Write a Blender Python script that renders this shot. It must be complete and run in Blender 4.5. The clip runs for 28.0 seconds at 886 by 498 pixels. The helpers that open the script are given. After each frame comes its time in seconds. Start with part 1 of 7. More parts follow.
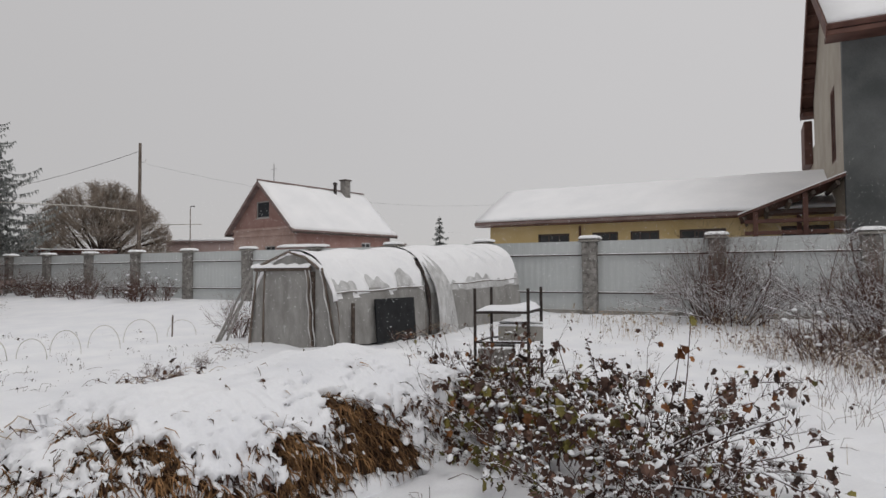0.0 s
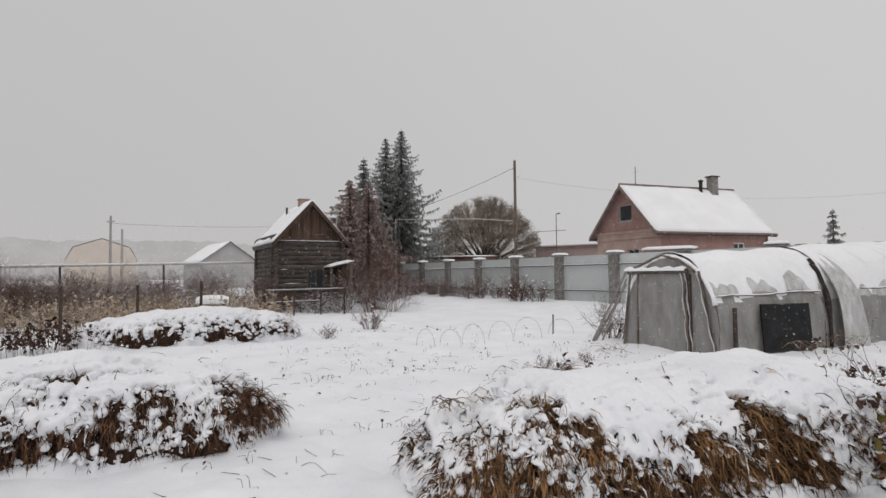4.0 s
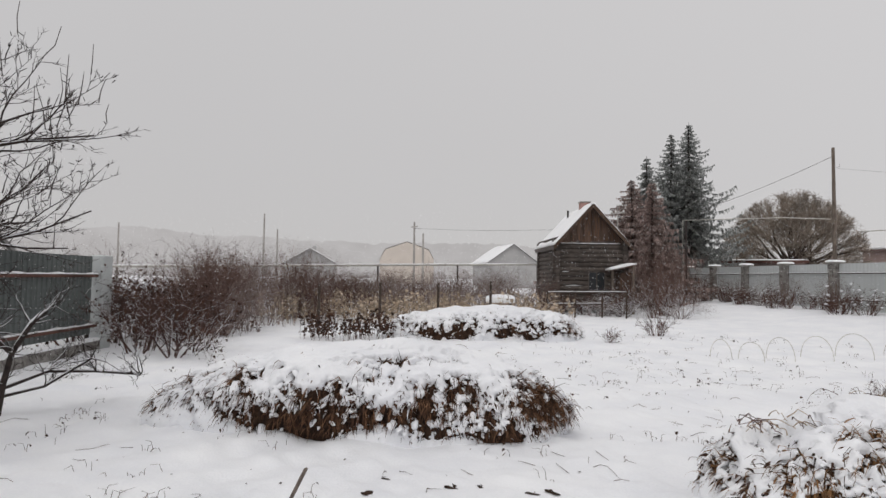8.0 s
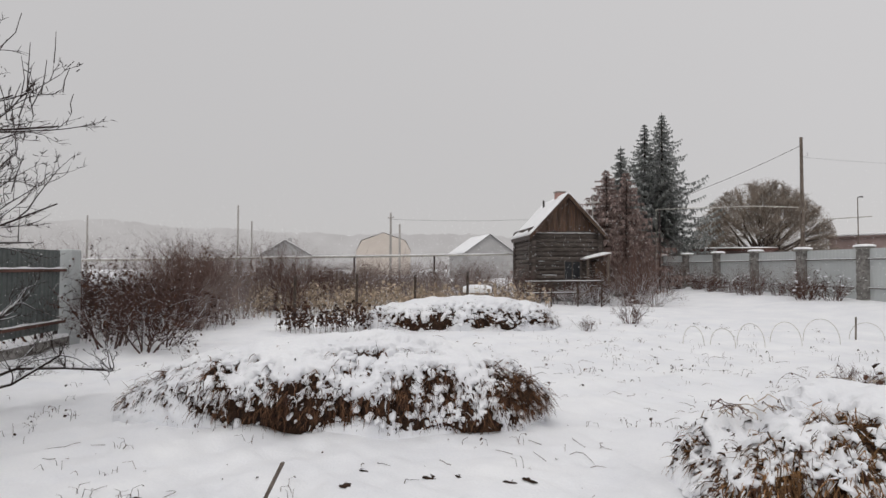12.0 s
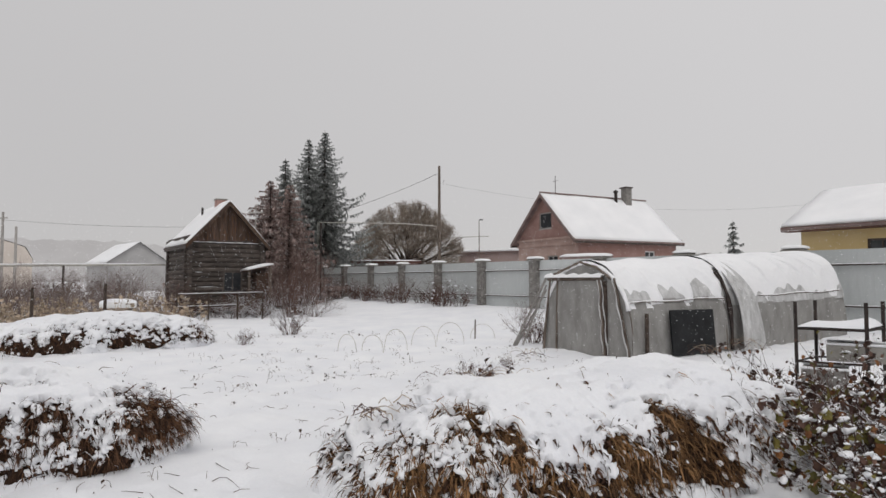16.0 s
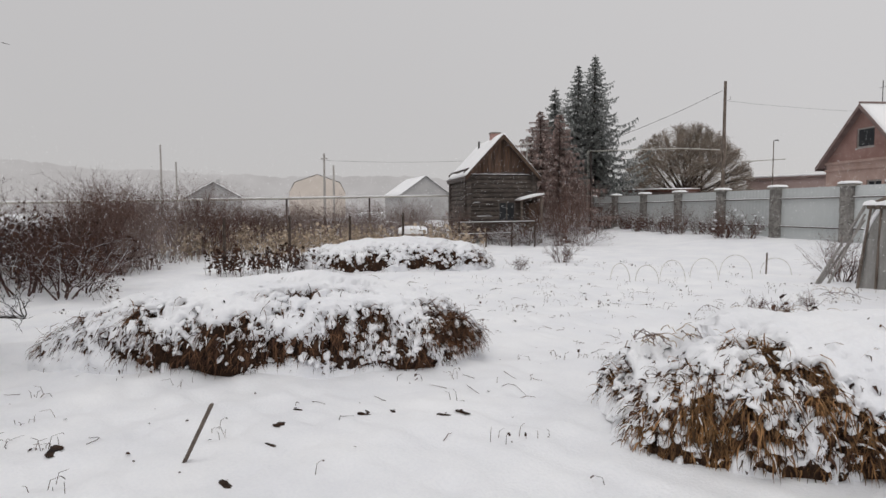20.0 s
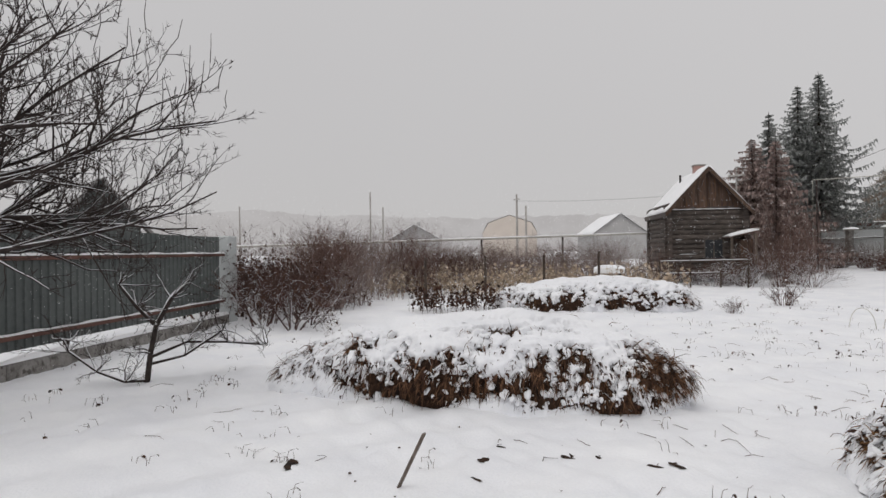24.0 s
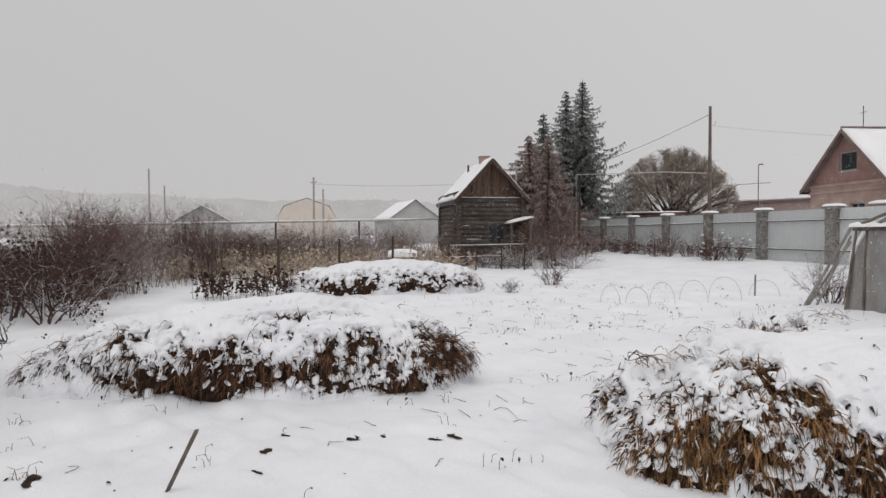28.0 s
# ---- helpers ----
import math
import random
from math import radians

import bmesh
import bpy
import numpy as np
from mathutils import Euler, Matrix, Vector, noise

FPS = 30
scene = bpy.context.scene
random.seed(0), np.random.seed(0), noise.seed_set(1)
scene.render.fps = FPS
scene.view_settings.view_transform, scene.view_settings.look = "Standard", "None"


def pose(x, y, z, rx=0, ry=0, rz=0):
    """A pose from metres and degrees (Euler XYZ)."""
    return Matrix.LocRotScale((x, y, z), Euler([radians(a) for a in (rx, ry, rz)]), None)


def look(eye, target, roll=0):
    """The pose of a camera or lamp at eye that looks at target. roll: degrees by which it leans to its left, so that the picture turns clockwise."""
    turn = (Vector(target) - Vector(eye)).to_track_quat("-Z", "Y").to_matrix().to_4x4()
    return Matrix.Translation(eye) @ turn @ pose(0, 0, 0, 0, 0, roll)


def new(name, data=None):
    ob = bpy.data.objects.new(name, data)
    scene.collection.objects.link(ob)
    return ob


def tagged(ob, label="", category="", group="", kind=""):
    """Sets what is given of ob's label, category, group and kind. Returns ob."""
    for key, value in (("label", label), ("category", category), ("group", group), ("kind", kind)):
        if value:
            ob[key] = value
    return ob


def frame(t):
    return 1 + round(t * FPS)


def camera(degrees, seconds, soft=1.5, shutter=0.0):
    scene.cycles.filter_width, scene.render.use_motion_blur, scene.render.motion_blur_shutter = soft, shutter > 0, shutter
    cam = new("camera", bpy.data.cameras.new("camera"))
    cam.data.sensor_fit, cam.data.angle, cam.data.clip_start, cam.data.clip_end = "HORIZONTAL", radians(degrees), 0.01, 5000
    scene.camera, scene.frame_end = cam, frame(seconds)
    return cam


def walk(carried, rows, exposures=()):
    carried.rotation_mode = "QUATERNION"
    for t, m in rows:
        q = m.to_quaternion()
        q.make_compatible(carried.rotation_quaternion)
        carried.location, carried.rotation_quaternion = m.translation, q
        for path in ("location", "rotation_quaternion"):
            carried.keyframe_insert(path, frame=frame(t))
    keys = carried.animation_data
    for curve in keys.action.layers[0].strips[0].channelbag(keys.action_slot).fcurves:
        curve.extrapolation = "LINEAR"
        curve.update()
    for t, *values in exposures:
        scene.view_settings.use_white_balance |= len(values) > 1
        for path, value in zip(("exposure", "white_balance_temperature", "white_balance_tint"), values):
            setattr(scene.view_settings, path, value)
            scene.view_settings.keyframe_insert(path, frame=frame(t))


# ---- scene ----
cam = camera(72.72, 28.0)
PATH = [
    (0, (-0.16, 0.109, 1.642), (0.09, 2.093, 1.709), -0.4),
    (0.5, (-0.189, 0.036, 1.651), (-0.034, 2.029, 1.702), -0.3),
    (1, (-0.217, -0.058, 1.649), (-0.157, 1.941, 1.674), 0.1),
    (1.5, (-0.24, -0.121, 1.658), (-0.255, 1.879, 1.688), 0.6),
    (2, (-0.285, -0.229, 1.646), (-0.373, 1.769, 1.678), 0.2),
    (2.5, (-0.264, -0.161, 1.665), (-0.426, 1.83, 1.754), 0.5),
    (3, (-0.312, -0.182, 1.655), (-0.699, 1.778, 1.749), 0.1),
    (3.5, (-0.386, -0.294, 1.653), (-1.062, 1.586, 1.744), -0.4),
    (5.5, (-0.441, -0.403, 1.658), (-1.592, 1.233, 1.694), 0.6),
    (6, (-0.464, -0.413, 1.643), (-1.726, 1.139, 1.65), 1.2),
    (6.5, (-0.491, -0.432, 1.635), (-1.873, 1.014, 1.636), 0.8),
    (7, (-0.527, -0.445, 1.633), (-1.988, 0.92, 1.659), 0.9),
    (7.5, (-0.45, -0.501, 1.659), (-2.01, 0.749, 1.7), 0.7),
    (8, (-0.446, -0.512, 1.665), (-2.02, 0.717, 1.758), 0.7),
    (8.5, (-0.468, -0.502, 1.672), (-2.035, 0.737, 1.758), 0.9),
    (9, (-0.474, -0.49, 1.66), (-2.033, 0.762, 1.713), 1.0),
    (9.5, (-0.488, -0.477, 1.653), (-2.035, 0.791, 1.682), 0.8),
    (10, (-0.498, -0.473, 1.653), (-2.038, 0.802, 1.683), 0.9),
    (10.5, (-0.493, -0.484, 1.656), (-2.05, 0.771, 1.699), 0.5),
    (11, (-0.477, -0.504, 1.658), (-2.05, 0.729, 1.731), 0.2),
    (11.5, (-0.451, -0.503, 1.664), (-1.982, 0.783, 1.73), 0.6),
    (13.5, (-0.481, -0.462, 1.672), (-2.018, 0.816, 1.727), -1.2),
    (14, (-0.467, -0.436, 1.672), (-1.87, 0.987, 1.752), -0.3),
    (14.5, (-0.467, -0.377, 1.657), (-1.679, 1.212, 1.738), 0.1),
    (15, (-0.468, -0.343, 1.661), (-1.454, 1.393, 1.789), 0.1),
    (15.5, (-0.459, -0.313, 1.662), (-1.254, 1.518, 1.789), 0.5),
    (16, (-0.453, -0.288, 1.663), (-1.092, 1.604, 1.763), -0.1),
    (16.5, (-0.459, -0.289, 1.658), (-1.099, 1.604, 1.754), -0.4),
    (17, (-0.471, -0.277, 1.652), (-1.131, 1.61, 1.721), -0.8),
    (17.5, (-0.475, -0.273, 1.659), (-1.165, 1.603, 1.74), -1.2),
    (18, (-0.495, -0.325, 1.645), (-1.43, 1.441, 1.73), -1.1),
    (18.5, (-0.479, -0.413, 1.623), (-1.629, 1.223, 1.579), 0.8),
    (19, (-0.476, -0.431, 1.621), (-1.793, 1.071, 1.522), 0.4),
    (19.5, (-0.469, -0.434, 1.621), (-1.82, 1.039, 1.529), 0.7),
    (20, (-0.486, -0.435, 1.627), (-1.866, 1.007, 1.498), -0.2),
    (20.5, (-0.492, -0.449, 1.625), (-1.921, 0.945, 1.49), -0.3),
    (21, (-0.502, -0.451, 1.625), (-1.954, 0.915, 1.48), -0.1),
    (21.5, (-0.513, -0.468, 1.629), (-2.006, 0.857, 1.503), -0.0),
    (22, (-0.513, -0.499, 1.637), (-2.109, 0.701, 1.53), -0.8),
    (22.5, (-0.521, -0.515, 1.635), (-2.234, 0.515, 1.554), -1.3),
    (24.5, (-0.535, -0.516, 1.613), (-2.295, 0.434, 1.632), -0.6),
    (25, (-0.543, -0.499, 1.611), (-2.242, 0.557, 1.581), -0.2),
    (25.5, (-0.567, -0.455, 1.594), (-2.176, 0.73, 1.513), -0.3),
    (26, (-0.538, -0.446, 1.6), (-2.061, 0.847, 1.516), 0.2),
    (26.5, (-0.529, -0.442, 1.608), (-1.989, 0.923, 1.542), 0.1),
    (27, (-0.504, -0.445, 1.618), (-1.875, 1.01, 1.548), 0.5),
    (27.5, (-0.514, -0.426, 1.609), (-1.857, 1.054, 1.532), 0.1),
    (28, (-0.525, -0.412, 1.606), (-1.882, 1.057, 1.555), -0.3),
]
walk(cam, [(t, look(eye, target, roll)) for t, eye, target, roll in PATH], [(0.0, -0.20), (1.5, -0.17), (3.0, -0.11), (6.0, -0.02), (8.5, 0.02), (11.0, 0.01), (15.0, -0.03), (20.0, -0.02), (28.0, 0.0)])

# ---- world and light: low snow cloud all over, a weak wide sun behind it ----
world = bpy.data.worlds.new("overcast")
scene.world = world
world.use_nodes = True
wn, wl = world.node_tree.nodes, world.node_tree.links
wn.clear()
w_out = wn.new("ShaderNodeOutputWorld")
w_bg = wn.new("ShaderNodeBackground")
w_sky = wn.new("ShaderNodeTexSky")
w_sky.sky_type, w_sky.sun_disc = "NISHITA", False
w_sky.sun_elevation, w_sky.sun_rotation = radians(38), radians(200)
w_mix = wn.new("ShaderNodeMix")
w_mix.data_type = "RGBA"
w_mix.inputs[0].default_value = 0.97
w_co = wn.new("ShaderNodeTexCoord")
w_sep = wn.new("ShaderNodeSeparateXYZ")
w_ramp = wn.new("ShaderNodeValToRGB")
w_ramp.color_ramp.elements[0].position, w_ramp.color_ramp.elements[0].color = 0.0, (5.60, 5.46, 5.47, 1)
w_ramp.color_ramp.elements[1].position, w_ramp.color_ramp.elements[1].color = 0.55, (6.05, 5.94, 5.98, 1)
w_no = wn.new("ShaderNodeTexNoise")
w_no.inputs["Scale"].default_value, w_no.inputs["Detail"].default_value = 1.6, 3
w_add = wn.new("ShaderNodeMath")
w_add.operation = "MULTIPLY_ADD"
w_add.inputs[1].default_value, w_add.inputs[2].default_value = 0.25, -0.12
w_sum = wn.new("ShaderNodeMath")
wl.new(w_co.outputs["Generated"], w_sep.inputs[0])
wl.new(w_co.outputs["Generated"], w_no.inputs["Vector"])
wl.new(w_no.outputs[0], w_add.inputs[0])
wl.new(w_sep.outputs["Z"], w_sum.inputs[0])
wl.new(w_add.outputs[0], w_sum.inputs[1])
wl.new(w_sum.outputs[0], w_ramp.inputs[0])
wl.new(w_sky.outputs[0], w_mix.inputs[6])
w_side = wn.new("ShaderNodeMath")
w_side.operation = "MULTIPLY_ADD"
w_side.inputs[1].default_value, w_side.inputs[2].default_value = 0.13, 1.075
w_scale = wn.new("ShaderNodeVectorMath")
w_scale.operation = "SCALE"
wl.new(w_sep.outputs["X"], w_side.inputs[0])
wl.new(w_ramp.outputs[0], w_scale.inputs[0])
wl.new(w_side.outputs[0], w_scale.inputs["Scale"])
wl.new(w_scale.outputs[0], w_mix.inputs[7])
wl.new(w_mix.outputs[2], w_bg.inputs[0])
w_bg.inputs[1].default_value = 0.1
wl.new(w_bg.outputs[0], w_out.inputs[0])

sun = new("sun", bpy.data.lights.new("sun", "SUN"))
sun.data.energy, sun.data.angle, sun.data.color = 0.78, radians(40), (1.0, 0.98, 0.95)
sun.matrix_world = look((0, 0, 30), (-6, 17, 0))

# ---- materials ----


def surf(name, c1, c2, scale=4.0, rough=0.85, bump=0.3, fine=60.0, each=0.0, island=0.0, metal=0.0, stretch=(1, 1, 1), c3=None, at3=0.62, sheen=0.0, dist=0.02):
    """A surface mottled from c1 to c2 at two scales, with fine relief; c3: a stain with an edge of its own."""
    m = bpy.data.materials.new(name)
    m.use_nodes = True
    n, l = m.node_tree.nodes, m.node_tree.links
    p = n["Principled BSDF"]
    geo = n.new("ShaderNodeNewGeometry")
    mp = n.new("ShaderNodeMapping")
    mp.inputs["Scale"].default_value = stretch
    l.new(geo.outputs["Position"], mp.inputs["Vector"])
    big, small = n.new("ShaderNodeTexNoise"), n.new("ShaderNodeTexNoise")
    big.inputs["Scale"].default_value, big.inputs["Detail"].default_value = scale, 5
    small.inputs["Scale"].default_value, small.inputs["Detail"].default_value = fine, 4
    l.new(mp.outputs[0], big.inputs["Vector"]), l.new(mp.outputs[0], small.inputs["Vector"])
    s = n.new("ShaderNodeMath")
    s.operation = "MULTIPLY_ADD"
    s.inputs[1].default_value = 0.45
    l.new(small.outputs[0], s.inputs[0]), l.new(big.outputs[0], s.inputs[2])
    r = n.new("ShaderNodeMapRange")
    r.inputs["From Min"].default_value, r.inputs["From Max"].default_value = 0.52, 0.95
    l.new(s.outputs[0], r.inputs["Value"])
    mix = n.new("ShaderNodeMix")
    mix.data_type = "RGBA"
    mix.inputs[6].default_value, mix.inputs[7].default_value = (*c1, 1), (*c2, 1)
    l.new(r.outputs[0], mix.inputs[0])
    col = mix.outputs[2]
    if c3:
        st = n.new("ShaderNodeTexNoise")
        st.inputs["Scale"].default_value, st.inputs["Detail"].default_value = scale * 1.7, 7
        l.new(mp.outputs[0], st.inputs["Vector"])
        sr = n.new("ShaderNodeMapRange")
        sr.inputs["From Min"].default_value, sr.inputs["From Max"].default_value = at3 - 0.05, at3 + 0.05
        l.new(st.outputs[0], sr.inputs["Value"])
        m3 = n.new("ShaderNodeMix")
        m3.data_type = "RGBA"
        m3.inputs[7].default_value = (*c3, 1)
        l.new(sr.outputs[0], m3.inputs[0]), l.new(col, m3.inputs[6])
        col = m3.outputs[2]
    for amount, node, sock in ((each, "ShaderNodeObjectInfo", "Random"), (island, "ShaderNodeNewGeometry", "Random Per Island")):
        if amount:
            ran = n.new(node)
            rr = n.new("ShaderNodeMapRange")
            rr.inputs["To Min"].default_value, rr.inputs["To Max"].default_value = 1 - amount, 1 + amount
            l.new(ran.outputs[sock], rr.inputs["Value"])
            hv = n.new("ShaderNodeHueSaturation")
            l.new(rr.outputs[0], hv.inputs["Value"]), l.new(col, hv.inputs["Color"])
            col = hv.outputs[0]
    l.new(col, p.inputs["Base Color"])
    p.inputs["Roughness"].default_value, p.inputs["Metallic"].default_value = rough, metal
    p.inputs["Specular IOR Level"].default_value = 0.3
    b = n.new("ShaderNodeBump")
    b.inputs["Strength"].default_value, b.inputs["Distance"].default_value = bump, dist
    l.new(s.outputs[0], b.inputs["Height"]), l.new(b.outputs[0], p.inputs["Normal"])
    return m


SNOW = surf("snow", (0.80, 0.81, 0.845), (0.90, 0.905, 0.92), 1.1, 0.7, 0.5, 45, dist=0.03)
SNOW_ROOF = surf("roof snow", (0.84, 0.845, 0.86), (0.92, 0.92, 0.93), 0.8, 0.7, 0.3, 12)
STRAW = surf("dry straw", (0.030, 0.013, 0.008), (0.19, 0.098, 0.052), 9, 0.8, 0.4, 90, island=0.8)
STRAW_GOLD = surf("golden dry straw", (0.050, 0.022, 0.010), (0.30, 0.165, 0.072), 7, 0.8, 0.4, 90, island=0.8)
LEAF = surf("withered leaves", (0.022, 0.011, 0.009), (0.10, 0.048, 0.028), 7, 0.8, 0.3, 60, island=0.6)
# Darker than the straw: shade between stalks is in the colour; also soil.
CORE = surf("stalks with gap shade, and soil", (0.010, 0.005, 0.004), (0.055, 0.028, 0.015), 11, 0.95, 0.9, 70, stretch=(1, 1, 0.25), dist=0.04)
BARK = surf("dark bark", (0.035, 0.026, 0.022), (0.11, 0.085, 0.07), 14, 0.9, 0.6, 90)
TWIG = surf("brown twigs", (0.045, 0.024, 0.020), (0.14, 0.080, 0.062), 3, 0.9, 0.2, 50, island=0.4)
TWIG_RED = surf("reddish twigs", (0.075, 0.043, 0.036), (0.19, 0.125, 0.105), 3, 0.9, 0.2, 50, island=0.4)
REED = surf("bleached dry grass", (0.25, 0.185, 0.13), (0.52, 0.43, 0.33), 4, 0.85, 0.2, 50, island=0.4)
# Needle tones are lightened well above real foliage to stand in for haze.
NEEDLE = surf("hazed spruce needles", (0.24, 0.25, 0.24), (0.39, 0.402, 0.39), 3, 0.8, 0.3, 40, island=0.4)
# Pale sprays: snow dusting on the boughs that doubles as haze.
FROST = surf("frosted twigs with haze", (0.42, 0.43, 0.43), (0.62, 0.63, 0.64), 4, 0.8, 0.2, 40, island=0.2)
TWIG_WET = surf("dark reddish crooked twigs", (0.038, 0.022, 0.020), (0.12, 0.070, 0.060), 3, 0.9, 0.2, 50, island=0.4)
# Twig brown paled towards grey, so haze sits in the colour.
TWIG_FAR = surf("hazed greyish-brown twigs", (0.16, 0.122, 0.110), (0.31, 0.255, 0.235), 3, 0.9, 0.2, 50, island=0.4)
# Larch twigs carry haze in their pale base colour too.
NEEDLE_RED = surf("hazed larch twigs", (0.225, 0.165, 0.150), (0.36, 0.28, 0.255), 3, 0.85, 0.3, 40, island=0.4)
# Log and board tones are lifted slightly, as haze over the hut.
LOG = surf("old grey logs", (0.046, 0.038, 0.034), (0.13, 0.108, 0.095), 3, 0.9, 0.6, 50, each=0.25, stretch=(1, 1, 4))
BOARD = surf("weathered boards", (0.050, 0.033, 0.027), (0.145, 0.095, 0.070), 4, 0.9, 0.5, 60, each=0.35, stretch=(4, 4, 0.4), c3=(0.16, 0.075, 0.032), at3=0.62)
WOOD = surf("grey raw wood", (0.075, 0.058, 0.047), (0.22, 0.18, 0.15), 5, 0.85, 0.4, 80, each=0.2, stretch=(3, 3, 0.5))
POLE = surf("bleached grey poles", (0.24, 0.225, 0.21), (0.42, 0.40, 0.375), 5, 0.9, 0.4, 80, each=0.2, stretch=(3, 3, 0.5))
FENCE = surf("blue-grey coated sheet", (0.475, 0.50, 0.50), (0.54, 0.562, 0.56), 0.7, 0.45, 0.08, 20, each=0.05)
FENCE_DARK = surf("dull green coated sheet", (0.070, 0.080, 0.078), (0.13, 0.142, 0.138), 0.7, 0.5, 0.1, 15, each=0.1)
STONE = surf("rough grey block", (0.17, 0.16, 0.15), (0.34, 0.325, 0.305), 6, 0.95, 0.9, 45, c3=(0.115, 0.105, 0.095), at3=0.60, dist=0.03)
CONCRETE = surf("weathered concrete", (0.20, 0.19, 0.17), (0.34, 0.325, 0.30), 3, 0.95, 0.5, 50)
STEEL = surf("rusty dark steel", (0.022, 0.018, 0.017), (0.06, 0.045, 0.04), 12, 0.7, 0.3, 90, metal=0.3)
# Red and brown brick are paled and greyed in place of haze.
BRICK = surf("hazed red brick", (0.31, 0.18, 0.155), (0.40, 0.255, 0.225), 2, 0.9, 0.4, 25, each=0.2)
BRICK_HAZED = surf("hazed brown brick", (0.30, 0.22, 0.205), (0.40, 0.31, 0.29), 1, 0.9, 0.3, 15)
BRICK_PALE = surf("pale brick", (0.35, 0.24, 0.205), (0.46, 0.34, 0.30), 2, 0.9, 0.3, 25)
# Barn and far-house boards have haze put into their base colour.
OCHRE = surf("hazed ochre boards", (0.56, 0.50, 0.445), (0.63, 0.565, 0.505), 0.5, 0.9, 0.2, 8)
PALE_GREY = surf("hazed grey boards", (0.36, 0.355, 0.35), (0.46, 0.45, 0.445), 0.6, 0.9, 0.2, 8)
TREE_BARK = surf("wet dark bark", (0.018, 0.013, 0.012), (0.060, 0.045, 0.040), 14, 0.85, 0.6, 90)
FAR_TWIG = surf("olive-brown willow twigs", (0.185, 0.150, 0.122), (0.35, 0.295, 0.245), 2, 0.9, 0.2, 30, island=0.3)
# Yellow is raised a little towards cream to imitate haze.
YELLOW = surf("yellow render", (0.56, 0.42, 0.20), (0.65, 0.51, 0.28), 0.8, 0.9, 0.2, 40)
RENDER_GREY = surf("grey cement render", (0.075, 0.08, 0.08), (0.15, 0.155, 0.155), 1.0, 0.9, 0.3, 40)
RENDER_PALE = surf("beige render", (0.33, 0.29, 0.24), (0.43, 0.39, 0.33), 1.0, 0.9, 0.2, 40)
EAVES = surf("brown painted eaves", (0.075, 0.035, 0.028), (0.15, 0.075, 0.058), 2, 0.7, 0.2, 40)
# Paler copy of the eaves brown that holds the haze of distance.
EAVES_FAR = surf("hazed brown roof edge", (0.17, 0.12, 0.11), (0.25, 0.19, 0.175), 2, 0.8, 0.2, 40)
DARKMETAL = surf("dark roof edge", (0.05, 0.035, 0.03), (0.09, 0.07, 0.06), 2, 0.6, 0.2, 40)
PANEL = surf("dirty white polythene", (0.215, 0.208, 0.197), (0.34, 0.332, 0.318), 2.6, 0.45, 0.4, 30, stretch=(2, 2, 0.7), c3=(0.43, 0.43, 0.43), at3=0.70)
FILM = surf("frosted film", (0.38, 0.377, 0.372), (0.66, 0.66, 0.66), 3.0, 0.38, 0.5, 25, stretch=(2.6, 2.6, 0.8))
TARP = surf("black board", (0.008, 0.009, 0.010), (0.022, 0.023, 0.025), 5, 0.5, 0.3, 60, c3=(0.07, 0.07, 0.075), at3=0.68)
GALV = surf("pale painted pipe", (0.42, 0.40, 0.36), (0.60, 0.58, 0.53), 3, 0.6, 0.2, 40)
WHITE = surf("white enamel", (0.66, 0.66, 0.66), (0.76, 0.76, 0.76), 3, 0.4, 0.1, 40)
GLASS = surf("dark window", (0.03, 0.032, 0.035), (0.06, 0.062, 0.066), 1, 0.12, 0.02, 5)
SLATE = surf("grey roof sheet", (0.17, 0.165, 0.16), (0.27, 0.265, 0.26), 1, 0.8, 0.2, 30)


